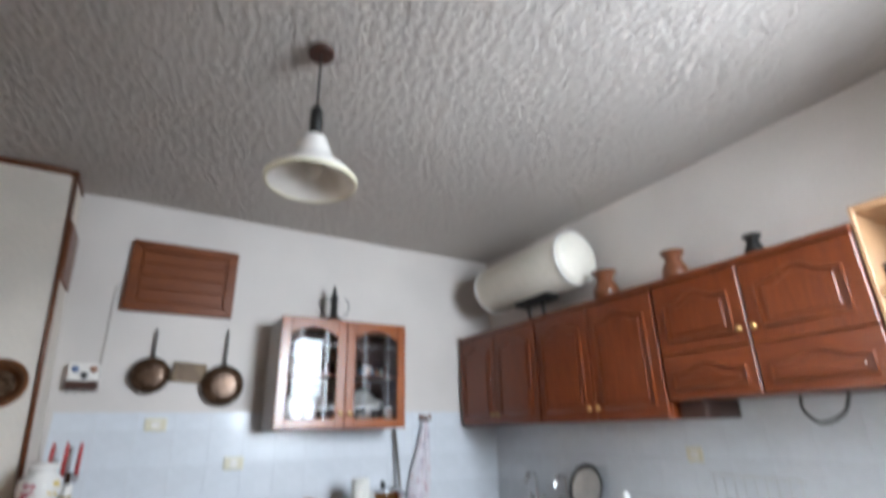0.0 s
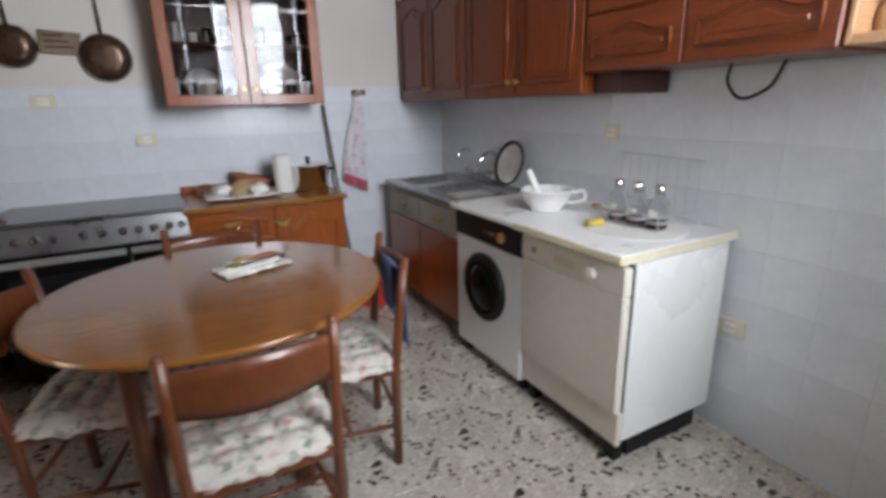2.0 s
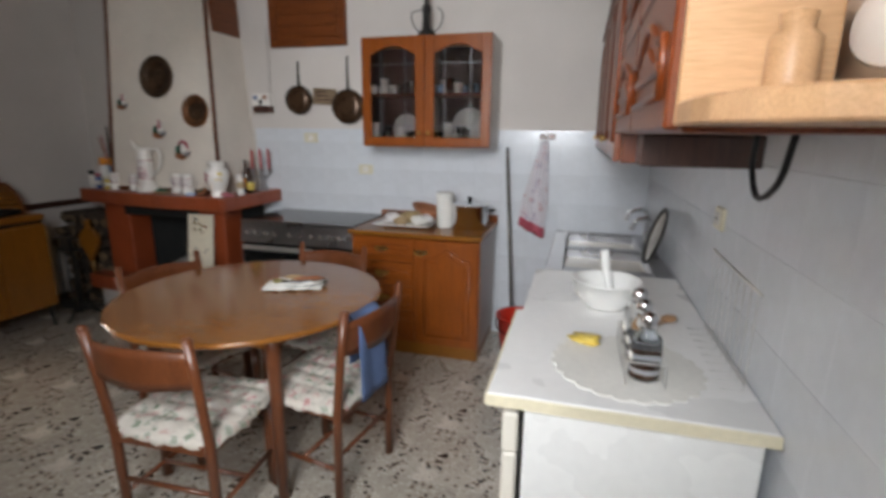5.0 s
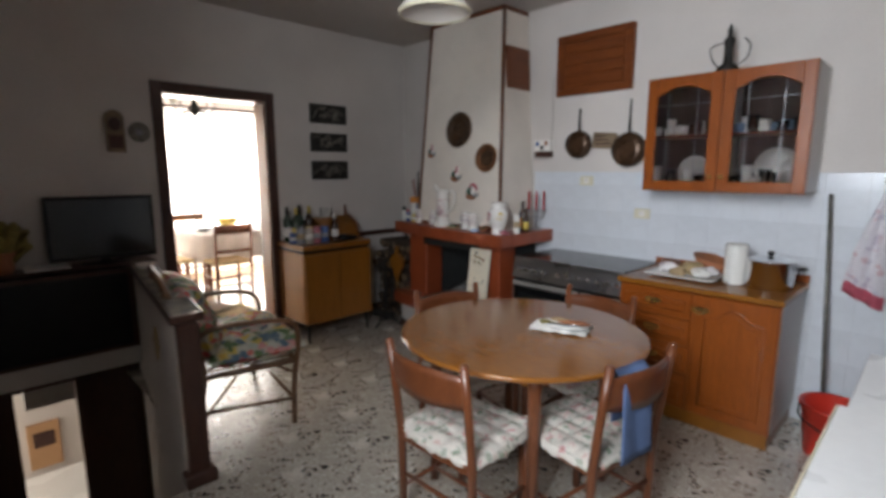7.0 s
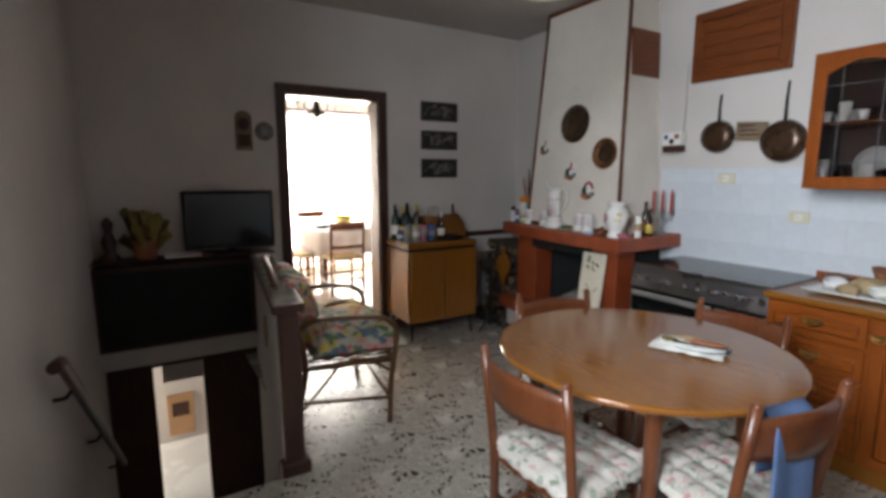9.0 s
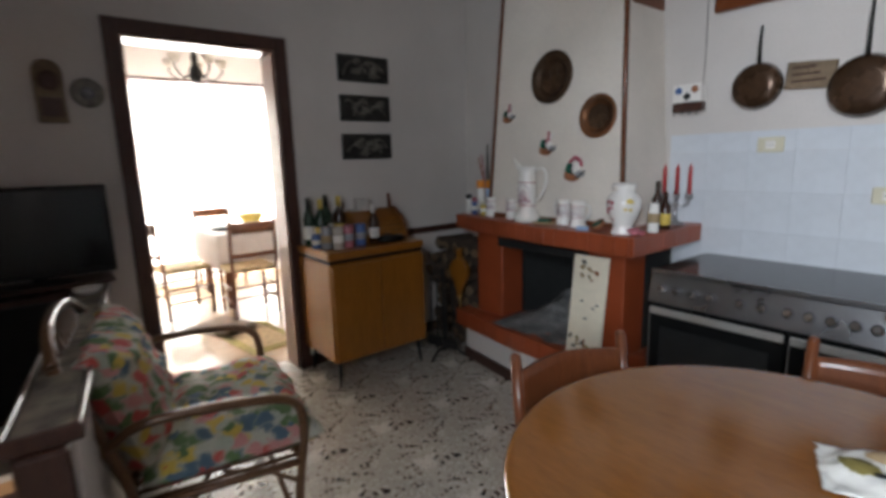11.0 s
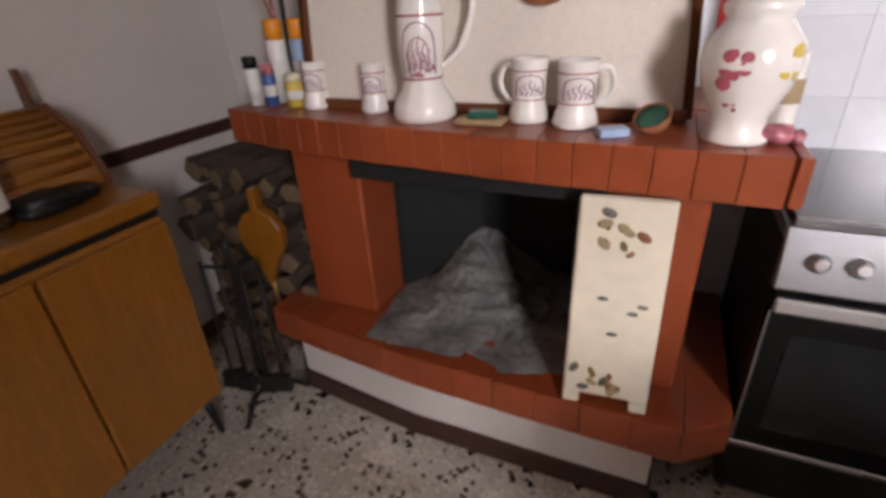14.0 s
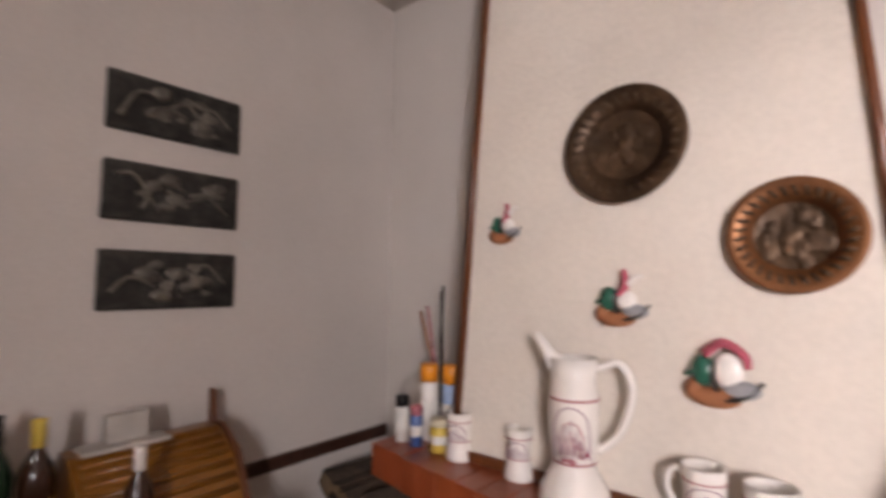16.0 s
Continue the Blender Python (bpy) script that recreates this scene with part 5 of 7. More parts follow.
hd = bmesh.new()
rows = []
for i in range(13):
    z = 1.02 + (H - 1.02) * i / 12
    rows.append([hd.verts.new(p) for p in ((hood_x(z, -1), -0.002, z), (hood_x(z, -1), hood_y(z), z), (hood_x(z, 1), hood_y(z), z), (hood_x(z, 1), -0.002, z))])
for a, b in zip(rows, rows[1:]):
    for i in range(4):
        j = (i + 1) % 4
        hd.faces.new((a[i], a[j], b[j], b[i]))
hd.faces.new(rows[0])
hd.faces.new(rows[-1])
bmesh.ops.recalc_face_normals(hd, faces=hd.faces)
Shape().take(hd).done("hood", HOOD_PLASTER, fp, "cream plastered tapered hood")
tr1 = Shape()
for s in (-1, 1):
    tr1.tube([(hood_x(1.03, s), hood_y(1.03) - 0.004, 1.03), (hood_x(H - 0.02, s), hood_y(H) - 0.004, H - 0.005)], 0.014, 4)
tr1.box(hood_x(H, -1) - 0.01, hood_x(H, 1) + 0.014, hood_y(H) - 0.016, hood_y(H) - 0.002, H - 0.035, H - 0.003).box(hood_x(H, 1) + 0.001, hood_x(H, 1) + 0.014, hood_y(H), -0.003, H - 0.034, H - 0.004)
tr1.box(hood_x(1.03, -1), hood_x(1.03, 1), hood_y(1.02) - 0.016, hood_y(1.02) - 0.002, 1.021, 1.05)
tr1.done("trim", CHAIR_WOOD, fp, "dark wooden strip along the hood edges")
# mantel: a bowed slab faced with upright bricks
MT, MB = 1.02, 0.925
MPTS = [(-4.24, -0.545), (-3.8, -0.625), (-3.3, -0.675), (-2.81, -0.69)]


def bow(pts, x):
    for (xa, ya), (xb, yb) in zip(pts, pts[1:]):
        if xa <= x <= xb:
            t = (x - xa) / (xb - xa)
            return ya + (yb - ya) * t
    return pts[-1][1]


core = [(x - fx, y + 0.012) for x, y in MPTS] + [(-2.811 - fx, -0.003), (-4.24 - fx, -0.003)]
Shape().prism(core, "z", MB + 0.004, MT - 0.003, 0.002).done("mantel_core", MORTAR, fp)


def brick_row(parent, pts, z0, z1, w, gap, depth, name="brick", skew=0.0):
    x = pts[0][0]
    while x < pts[-1][0] - w * 0.4:
        xb = min(x + w, pts[-1][0])
        ya, yb = bow(pts, x), bow(pts, xb)
        dz = random.uniform(-0.0015, 0.0015)
        Shape().prism([(x + gap / 2 - fx, ya), (xb - gap / 2 - fx, yb), (xb - gap / 2 - fx, yb + depth), (x + gap / 2 - fx, ya + depth)], "z", z0 + dz, z1 + dz, 0.0018).done(name, BRICK, parent)
        x = xb


random.seed(2)
brick_row(fp, MPTS, MB, MT, 0.075, 0.0015, 0.34)
sidebr = Shape()
for k in range(5):
    y1 = -0.005 - k * 0.137
    sidebr.box(-2.8095 - fx, -2.787 - fx, y1 - 0.1355, y1, MB + 0.001, MT, 0.003)
sidebr.done("mantel_end", BRICK, fp)
Shape().prism([(-4.23 - fx, -0.22), (-2.8 - fx, -0.33), (-2.8 - fx, -0.005), (-4.23 - fx, -0.005)], "z", MT - 0.002, MT + 0.001).done("mantel_back", BRICK, fp)
# pillars
for xa, xb, y0 in ((-4.07, -3.83, -0.50), (-3.13, -2.91, -0.555)):
    Shape().box(xa - fx, xb - fx, y0, y0 + 0.2, 0.346, MB - 0.001, 0.006).done("pillar", BRICK, fp)
# firebox: sooty back, lintel, floor
fb = Shape()
fb.box(-3.83 - fx, -3.03 - fx, -0.06, -0.004, 0.345, MB, 0.002)
fb.prism([(-4.0 - fx, -0.298), (-4.0 - fx, -0.06), (-3.6 - fx, -0.06), (-3.81 - fx, -0.298)], "z", 0.346, MB - 0.001)
# soot inside; the outer flank's black stands in for shade beside the stove
fb.prism([(-2.92 - fx, -0.353), (-2.92 - fx, -0.06), (-3.26 - fx, -0.06), (-3.12 - fx, -0.353)], "z", 0.346, MB - 0.001)
fb.box(-3.829 - fx, -3.131 - fx, -0.54, -0.47, 0.84, MB - 0.002, 0.003)
fb.done("firebox", SOOT, fp, "sooty black firebox")


def ash_top(u, v):
    x, y = -0.31 + 0.66 * u, -0.63 + 0.57 * v
    heap = 0.15 * math.exp(-((u - 0.35) / 0.22) ** 2) * v ** 1.6
    edge = min(1.0, 2.2 * v, 5 * u, 5 * (1 - u))
    lumps = 0.016 * noise.noise((u * 9, v * 9, 0)) + 0.011 * noise.noise((u * 26, v * 20, 3)) + 0.005 * noise.noise((u * 60, v * 50, 7))
    return (x + 0.02 * noise.noise((v * 6, 0, 5)), y + 0.03 * noise.noise((u * 5, 1, 2)) * (1 - v), 0.3445 + (0.012 + heap + lumps) * edge)


Shape().sheet(ash_top, 90, 80).done("ash", ASH, fp, "heap of grey ash")
# hearth: brick ledge on a white base
HP = [(-4.2, -0.60), (-3.64, -0.67), (-3.2, -0.685), (-2.87, -0.69), (-2.77, -0.61)]
hc = [(x - fx, y + 0.012) for x, y in HP] + [(-2.77 - fx, -0.01), (-4.2 - fx, -0.01)]
Shape().prism(hc, "z", 0.24, 0.342).done("hearth_core", MORTAR, fp)
brick_row(fp, HP, 0.238, 0.345, 0.12, 0.0015, 0.26)
Shape().prism([(-4.12 - fx, -0.575), (-3.64 - fx, -0.636), (-2.93 - fx, -0.645), (-2.93 - fx, -0.01), (-4.12 - fx, -0.01)], "z", 0.075, 0.237, 0.002).done("base", PLASTER, fp, "white plastered base")
Shape().prism([(-4.13 - fx, -0.587), (-3.64 - fx, -0.648), (-2.92 - fx, -0.657), (-2.92 - fx, -0.01), (-4.13 - fx, -0.01)], "z", 0, 0.073, 0.002).done("skirting", DARK_WOOD, fp)

# painted white tin panel leaning in the fireplace
tp = thing("painted_panel", (-3.07, -0.668, 0.345), "cream painted metal panel with flower decoration leaning on the fireplace", "panel", 4)
LEAN = pose(0, 0, 0, -8, 0, 0)
Shape().box(-0.102, 0.102, -0.008, 0.012, 0.03, 0.545, 0.006, LEAN).box(-0.102, -0.06, -0.008, 0.012, 0.0, 0.032, 0.004, LEAN).box(0.06, 0.102, -0.008, 0.012, 0.0, 0.032, 0.004, LEAN).done("panel", PAINTED_TIN, tp)
random.seed(12)
for k in range(26):
    low = k % 2
    u = random.uniform(-0.08, 0.03) if low else random.uniform(-0.045, 0.045)
    z = (0.05 + (0.03 - u) * 1.1 * random.random() + random.uniform(0, 0.03)) if low else random.uniform(0.41, 0.51)
    fl = Shape().ball((0, 0, 0), random.uniform(0.007, 0.014), (1.3, 0.12, 0.8), 8)
    fl.bm.transform(LEAN @ Matrix.Translation((u, -0.009, z)) @ Matrix.Rotation(random.uniform(0, 3), 4, "Y"))
    fl.done("flower", (TAN, PLAQUE_LIGHT, TAN, TERRACOTTA, LEAF)[k % 5], tp)
for u, z in ((0.04, 0.27), (-0.03, 0.3), (0.06, 0.29), (0.0, 0.21)):
    fl = Shape().ball((0, 0, 0), 0.009, (1.4, 0.12, 0.6), 8)
    fl.bm.transform(LEAN @ Matrix.Translation((u, -0.009, z)))
    fl.done("flower", PLAQUE_LIGHT, tp)

# ---- things on the mantel ----


def bands(parent, rows, mat, seg=24):
    for r, z0, z1 in rows:
        Shape().ring([(r - 0.002, z0), (r + 0.0012, z0 + 0.001), (r + 0.0012, z1 - 0.001), (r - 0.002, z1)], seg=seg).done("painted_band", mat, parent)


def motif(parent, r, z, size, mat=PALE_PINK, turn=-90, spread=1.0, n=9):
    """Painted flowers: thin raised blots that follow a round body."""
    sh = Shape()
    for k in range(n):
        a = radians(turn) + random.uniform(-1, 1) * spread * size / max(r, 0.01)
        zz = z + random.uniform(-1, 1) * size
        q = random.uniform(0.25, 0.45) * size
        sh.ball((0, 0, 0), q, (1, 0.1, 1), 8)
        bmesh.ops.transform(sh.bm, matrix=Matrix.Rotation(a + math.pi / 2, 4, "Z") @ Matrix.Translation((0, -r, zz)), verts=sh.bm.verts[-42:])
    sh.done("painted_flower", mat, parent)


def line_drawing(parent, r, z0, z1, wide, turn, mat):
    """A fine painted panel on a round body: an arch with strokes inside it."""
    def on(a, z):
        b = radians(turn) + a * wide / r
        return ((r + 0.0004) * math.cos(b), (r + 0.0004) * math.sin(b), z)
    sh = Shape()
    zm = z0 + 0.6 * (z1 - z0)
    arch = [on(-1, z0), on(-1, zm), on(-0.7, zm + 0.28 * (z1 - z0)), on(0, z1), on(0.7, zm + 0.28 * (z1 - z0)), on(1, zm), on(1, z0)]
    sh.tube(smooth_line(arch, 4), 0.0016, 5)
    for a in (-0.62, -0.3, 0.05, 0.36, 0.66):
        top = z0 + (z1 - z0) * (0.78 - 0.45 * abs(a))
        sh.tube(smooth_line([on(a, z0 + 0.004), on(a + 0.14, z0 + 0.4 * (top - z0)), on(a - 0.1, z0 + 0.7 * (top - z0)), on(a + 0.05, top)], 4), 0.0014, 5)
    sh.done("painted_drawing", mat, parent)


def mug(x, y, r, h, turn):
    t = thing("ceramic_mug", (x, y, MT + 0.001), "white ceramic mug with pink painted bands on the mantel", "mug", turn, "painted mugs")
    Shape().lathe([(r * 1.12, 0), (r * 1.18, 0.008), (r * 1.05, 0.03), (r * 0.9, 0.045), (r * 0.92, h * 0.6), (r * 1.02, h - 0.004), (r, h), (r * 0.9, h - 0.004), (r * 0.82, 0.05), (r * 0.5, 0.04)], seg=24).done("body", CERAMIC, t)
    bands(t, [(r * 0.915, 0.05, 0.054), (r * 0.995, h * 0.8, h * 0.8 + 0.004)], PINK)
    line_drawing(t, r * 0.945, h * 0.42, h * 0.76, r * 0.8, -75 - turn, LILAC)
    Shape().tube(smooth_line([(r * 0.9, 0, h * 0.86), (r * 1.5, 0, h * 0.85), (r * 1.75, 0, h * 0.6), (r * 1.4, 0, h * 0.38), (r * 0.88, 0, h * 0.32)]), 0.007).done("handle", CERAMIC, t)


random.seed(21)
mug(-3.955, -0.475, 0.035, 0.128, 70)
mug(-3.755, -0.485, 0.034, 0.125, 90)
mug(-3.325, -0.51, 0.041, 0.14, 175)
mug(-3.212, -0.54, 0.043, 0.14, 10)
jg = thing("ceramic_pitcher", (-3.585, -0.53, MT + 0.001), "tall white ceramic pitcher with pink painted decoration", "pitcher", 15)
Shape().lathe([(0.076, 0), (0.08, 0.012), (0.074, 0.04), (0.052, 0.075), (0.047, 0.09), (0.056, 0.17), (0.055, 0.23), (0.049, 0.28), (0.054, 0.325), (0.05, 0.325), (0.045, 0.285), (0.05, 0.2)], seg=32).done("body", CERAMIC, jg)
Shape().tube([(-0.035, -0.0, 0.3), (-0.06, -0.0, 0.335), (-0.085, -0.0, 0.375)], 0.024, 10, 0.008, 0.7).done("spout", CERAMIC, jg)
Shape().tube(smooth_line([(0.045, 0, 0.3), (0.1, 0, 0.315), (0.125, 0, 0.26), (0.1, 0, 0.17), (0.05, 0, 0.12)]), 0.009, 8).done("handle", CERAMIC, jg)
bands(jg, [(0.048, 0.095, 0.101), (0.0545, 0.232, 0.238)], PINK, 32)
line_drawing(jg, 0.0555, 0.11, 0.222, 0.04, -88, LILAC)
line_drawing(jg, 0.0557, 0.118, 0.19, 0.024, -88, PALE_PINK)
motif(jg, 0.0553, 0.118, 0.012, PALE_PINK, -88, 3.0, 10)
vs = thing("ceramic_vase", (-2.905, -0.59, MT + 0.001), "white ceramic ginger jar vase with red and yellow flowers", "vase")
Shape().lathe([(q * 0.8, z * 0.81) for q, z in ((0.07, 0), (0.074, 0.01), (0.06, 0.035), (0.062, 0.06), (0.09, 0.12), (0.102, 0.17), (0.098, 0.215), (0.07, 0.25), (0.062, 0.262), (0.072, 0.275), (0.074, 0.29), (0.06, 0.305), (0.05, 0.3), (0.05, 0.27))], seg=40).done("body", CERAMIC, vs)
motif(vs, 0.08, 0.135, 0.026, RED_CLOTH, -112, 0.7, 12)
motif(vs, 0.079, 0.15, 0.03, YELLOW, -45, 0.7, 14)
motif(vs, 0.062, 0.08, 0.014, PINK, -110, 0.8, 6)


def spray_can(x, y, r, h, mat, cap, label):
    c = thing("spray_can", (x, y, MT + 0.001), label + " on the mantel", "can", group="bottles and cans on the mantel")
    Shape().lathe([(r, 0), (r, h * 0.75), (r * 0.7, h * 0.8)], seg=18).done("body", mat, c)
    Shape().lathe([(r * 0.95, h * 0.76), (r * 0.97, h * 0.97), (r * 0.8, h)], seg=18).done("cap", cap, c)
    Shape().ring([(r + 0.0005, h * 0.25), (r + 0.001, h * 0.26), (r + 0.001, h * 0.5), (r + 0.0005, h * 0.51)], seg=18).done("label_band", PAPER, c)


spray_can(-4.135, -0.4, 0.03, 0.235, CERAMIC, ORANGE, "spray can with a bright orange cap")
spray_can(-4.06, -0.38, 0.031, 0.235, SKY_BLUE, ORANGE, "light blue spray can with an orange cap")
spray_can(-3.995, -0.34, 0.022, 0.2, GREEN, YELLOW, "green spray can with a yellow cap")
spray_can(-4.185, -0.47, 0.022, 0.14, PAPER, BLACK, "small white flask with a black cap")
spray_can(-4.12, -0.475, 0.02, 0.12, BLUE, PALE_PINK, "small blue and pink bottle")
spray_can(-4.035, -0.465, 0.03, 0.095, YELLOW, IVORY, "squat yellow jar")
sticks = thing("stick_bundle", (-4.165, -0.31, MT + 0.001), "long matches and thin sticks in a dark holder", "sticks")
Shape().lathe([(0.025, 0), (0.03, 0.1), (0.026, 0.1), (0.02, 0.01)], seg=14).done("holder", DARK_WOOD, sticks)
for k, (a, b, hh, mt) in enumerate(((-0.10, 0.01, 0.39, TERRACOTTA), (-0.06, 0.0, 0.41, PALE_PINK), (-0.015, 0.02, 0.46, DARK_WOOD), (0.02, -0.01, 0.48, IRON))):
    Shape().tube([(0.002 * k, 0, 0.012), (a * 0.5, b, hh * 0.6), (a, b, hh)], 0.005).done("stick", mt, sticks)
cg = thing("candlestick", (-2.875, -0.13, MT + 0.001), "metal three-armed candlestick with red candles", "candlestick", 20)
Shape().lathe([(0.05, 0), (0.05, 0.008), (0.012, 0.02), (0.009, 0.1), (0.014, 0.11), (0.008, 0.14)], seg=18).tube(smooth_line([(-0.062, 0, 0.15), (-0.058, 0, 0.115), (-0.03, 0, 0.1), (0, 0, 0.115), (0.03, 0, 0.1), (0.058, 0, 0.115), (0.062, 0, 0.15)]), 0.005).done("stand", STEEL, cg)
for u in (-0.062, 0, 0.062):
    Shape().lathe([(0.012, 0.14), (0.02, 0.15), (0.018, 0.165), (0.011, 0.165)], at=(u, 0, 0), seg=14).done("cup", STEEL, cg)
    Shape().lathe([(0.0105, 0.155), (0.010, 0.30), (0.005, 0.315), (0.001, 0.328)], at=(u, 0, 0), seg=12).done("candle", RED_WAX, cg, "red candle")


def small_bottle(x, y, h, mat, label_mat):
    b = thing("small_bottle", (x, y, MT + 0.001), "small amber bottle with a white label", "bottle", group="bottles and cans on the mantel")
    Shape().lathe([(0.026, 0), (0.028, 0.005), (0.028, h * 0.6), (0.012, h * 0.75), (0.012, h)], seg=18).done("body", mat, b)
    Shape().ring([(0.0283, h * 0.12), (0.0287, h * 0.13), (0.0287, h * 0.42), (0.0283, h * 0.43)], seg=18).done("label_band", label_mat, b)


small_bottle(-2.83, -0.33, 0.19, BROWN_GLASS, YELLOW)
small_bottle(-2.9, -0.28, 0.24, BROWN_GLASS, ORANGE)
pill = thing("pill_jar", (-2.815, -0.47, MT + 0.001), "white plastic jar with an orange label", "jar")
Shape().lathe([(0.025, 0), (0.027, 0.01), (0.027, 0.1), (0.024, 0.105), (0.024, 0.14), (0.02, 0.145)], seg=18).done("body", CERAMIC, pill)
Shape().ring([(0.0273, 0.05), (0.0278, 0.052), (0.0278, 0.095), (0.0273, 0.097)], seg=18).done("label_band", TAN, pill)
ashb = thing("ash_tray", (-3.425, -0.565, MT + 0.001), "small tan dish with matchboxes on the mantel", "dish")
Shape().box(-0.06, 0.06, -0.03, 0.03, 0, 0.014, 0.005).done("dish", TAN, ashb)
Shape().box(-0.03, 0.04, -0.02, 0.02, 0.015, 0.03, 0.003, pose(0, 0, 0, 0, 0, 14)).done("matchbox", GREEN, ashb)
bx = thing("matchbox", (-3.125, -0.61, MT + 0.001), "light blue matchbox on the mantel", "matchbox", 25)
box("box", -0.03, 0.03, -0.02, 0.02, 0, 0.017, SKY_BLUE, bx, 0.002)
gb = thing("ceramic_shell", (-3.045, -0.57, MT + 0.001), "small ceramic shell with green glazed inside", "ornament", -30)
Shape().lathe([(0.014, 0), (0.031, 0.009), (0.038, 0.032), (0.035, 0.033), (0.024, 0.012)], m=pose(0, 0, 0.012, 35, 0, 0), seg=22).done("shell", TERRACOTTA, gb)
Shape().lathe([(0.007, 0.013), (0.023, 0.014), (0.033, 0.030), (0.02, 0.022)], m=pose(0, 0, 0.012, 35, 0, 0), seg=22).done("inside", GREEN, gb)
rk = thing("seashell", (-2.84, -0.6, MT + 0.001), "small pink and cream seashell", "shell")
Shape().ball((0, 0, 0.018), 0.03, (1.2, 0.9, 0.6), 14, 0.3).ball((0.035, 0.01, 0.012), 0.018, (1, 1, 0.7), 12, 0.3).done("shell", PALE_PINK, rk)


# ---- things hung on the hood and walls ----
def hood_pose(x, z):
    slope = math.degrees(math.atan2(0.17, H - 1.02))
    return pose(x, hood_y(z) - 0.002, z, -slope, 0, 0)


def embossed_plate(x, z, r, rim_mat):
    p = thing("embossed_plate", (0, 0, 0), "dark embossed metal plate hung on the hood", "plate", group="plates on the hood")
    p.matrix_basis = hood_pose(x, z)
    F = Matrix.Rotation(radians(90), 4, "X")
    Shape().ring([(0.4 * r, 0), (0.75 * r, 0.004), (r, 0.018), (r * 1.01, 0.022), (r * 0.97, 0.025), (0.85 * r, 0.019)], m=F, seg=48).done("rim", rim_mat, p)
    Shape().lathe([(0.86 * r, 0.018), (0.78 * r, 0.016), (0.7 * r, 0.008), (0.02, 0.007)], m=F, seg=48, open_first=True).done("bowl", BRONZE, p)
    ds = Shape()
    for k in range(30):
        a = math.tau * k / 30
        ds.tube([(0.7 * r * math.cos(a), -0.009, 0.7 * r * math.sin(a)), (0.78 * r * math.cos(a + 0.05), -0.0175, 0.78 * r * math.sin(a + 0.05)), (0.86 * r * math.cos(a + 0.08), -0.0185, 0.86 * r * math.sin(a + 0.08))], 0.0042, 6)
    random.seed(int(r * 1000))
    for k in range(22):
        a, q = random.uniform(0, math.tau), random.uniform(0, 0.5) * r
        ds.ball((q * math.cos(a), -0.0075, q * math.sin(a)), random.uniform(0.007, 0.02), (0.9, 0.1, 1.1), 8, 0.3)
    ds.done("relief", BRONZE, p)


embossed_plate(-3.507, 1.855, 0.149, BRONZE)
embossed_plate(-3.173, 1.61, 0.115, BRONZE_RIM)


def duck(x, z, s, up):
    d = thing("ceramic_duck", (0, 0, 0), "small painted ceramic flying duck hung on the hood", "ornament", group="flying ducks")
    d.matrix_basis = hood_pose(x, z)

    def q(*p):
        return tuple(c * s for c in p)
    Shape().ball(q(-0.012, -0.012, -0.034), 0.036 * s, (1.3, 0.4, 0.55), 16).ball(q(-0.048, -0.012, -0.022), 0.02 * s, (0.9, 0.5, 1.1), 12).done("belly", TERRACOTTA, d)
    Shape().ball(q(-0.032, -0.015, 0.016), 0.024 * s, (0.9, 0.5, 1.25), 14).tube([q(-0.05, -0.014, 0.012), q(-0.066, -0.012, 0.004)], 0.007 * s, 6, 0.003 * s).done("head", GREEN, d)
    Shape().tube(smooth_line([q(-0.012, -0.019, 0.034), q(-0.016, -0.021, 0.004), q(-0.006, -0.019, -0.022)]), 0.005 * s, 6).done("collar", BLACK, d)
    Shape().ball(q(0.012, -0.017, 0.012 if up else 0.02), 0.026 * s, (1.0, 0.4, 0.9 if up else 1.3), 14).done("breast", CERAMIC, d)
    Shape().ball(q(0.034, -0.016, -0.014), 0.024 * s, (1.4, 0.4, 0.75), 14).done("flank", GREY_GLAZE, d)
    Shape().tube(smooth_line([q(0.008, -0.018, -0.034), q(0.04, -0.02, -0.026), q(0.07, -0.018, 0.004)]), 0.009 * s, 8, 0.004 * s, 0.6).done("tail", BLACK, d)
    if up:
        Shape().tube(smooth_line([q(0.0, -0.018, 0.02), q(0.012, -0.021, 0.055), q(0.006, -0.02, 0.088)]), 0.013 * s, 8, 0.007 * s, 0.6).done("wing", RED_CLOTH, d)
        Shape().tube(smooth_line([q(0.016, -0.018, 0.05), q(0.034, -0.02, 0.068), q(0.052, -0.018, 0.072)]), 0.009 * s, 8, 0.005 * s, 0.6).done("wing_tip", CERAMIC, d)
    else:
        Shape().tube(smooth_line([q(-0.03, -0.017, 0.048), q(0.004, -0.02, 0.072), q(0.04, -0.02, 0.05), q(0.046, -0.018, 0.026)]), 0.013 * s, 8, 0.008 * s, 0.6).done("wing", RED_CLOTH, d)


duck(-3.838, 1.665, 0.80, True)
duck(-3.505, 1.462, 0.95, True)
duck(-3.30, 1.318, 1.05, False)
sb = thing("small_wall_panel", (hood_x(2.3, 1) + fx + 0.003, -0.165, 2.17), "small brown wooden panel on the side of the hood", "panel", 90)
Shape().box(-0.15, 0.15, -0.02, 0.004, 0, 0.33, 0.005, pose(0, 0, 0, -2.5, 0, 0)).done("board", PANEL_WOOD, sb)


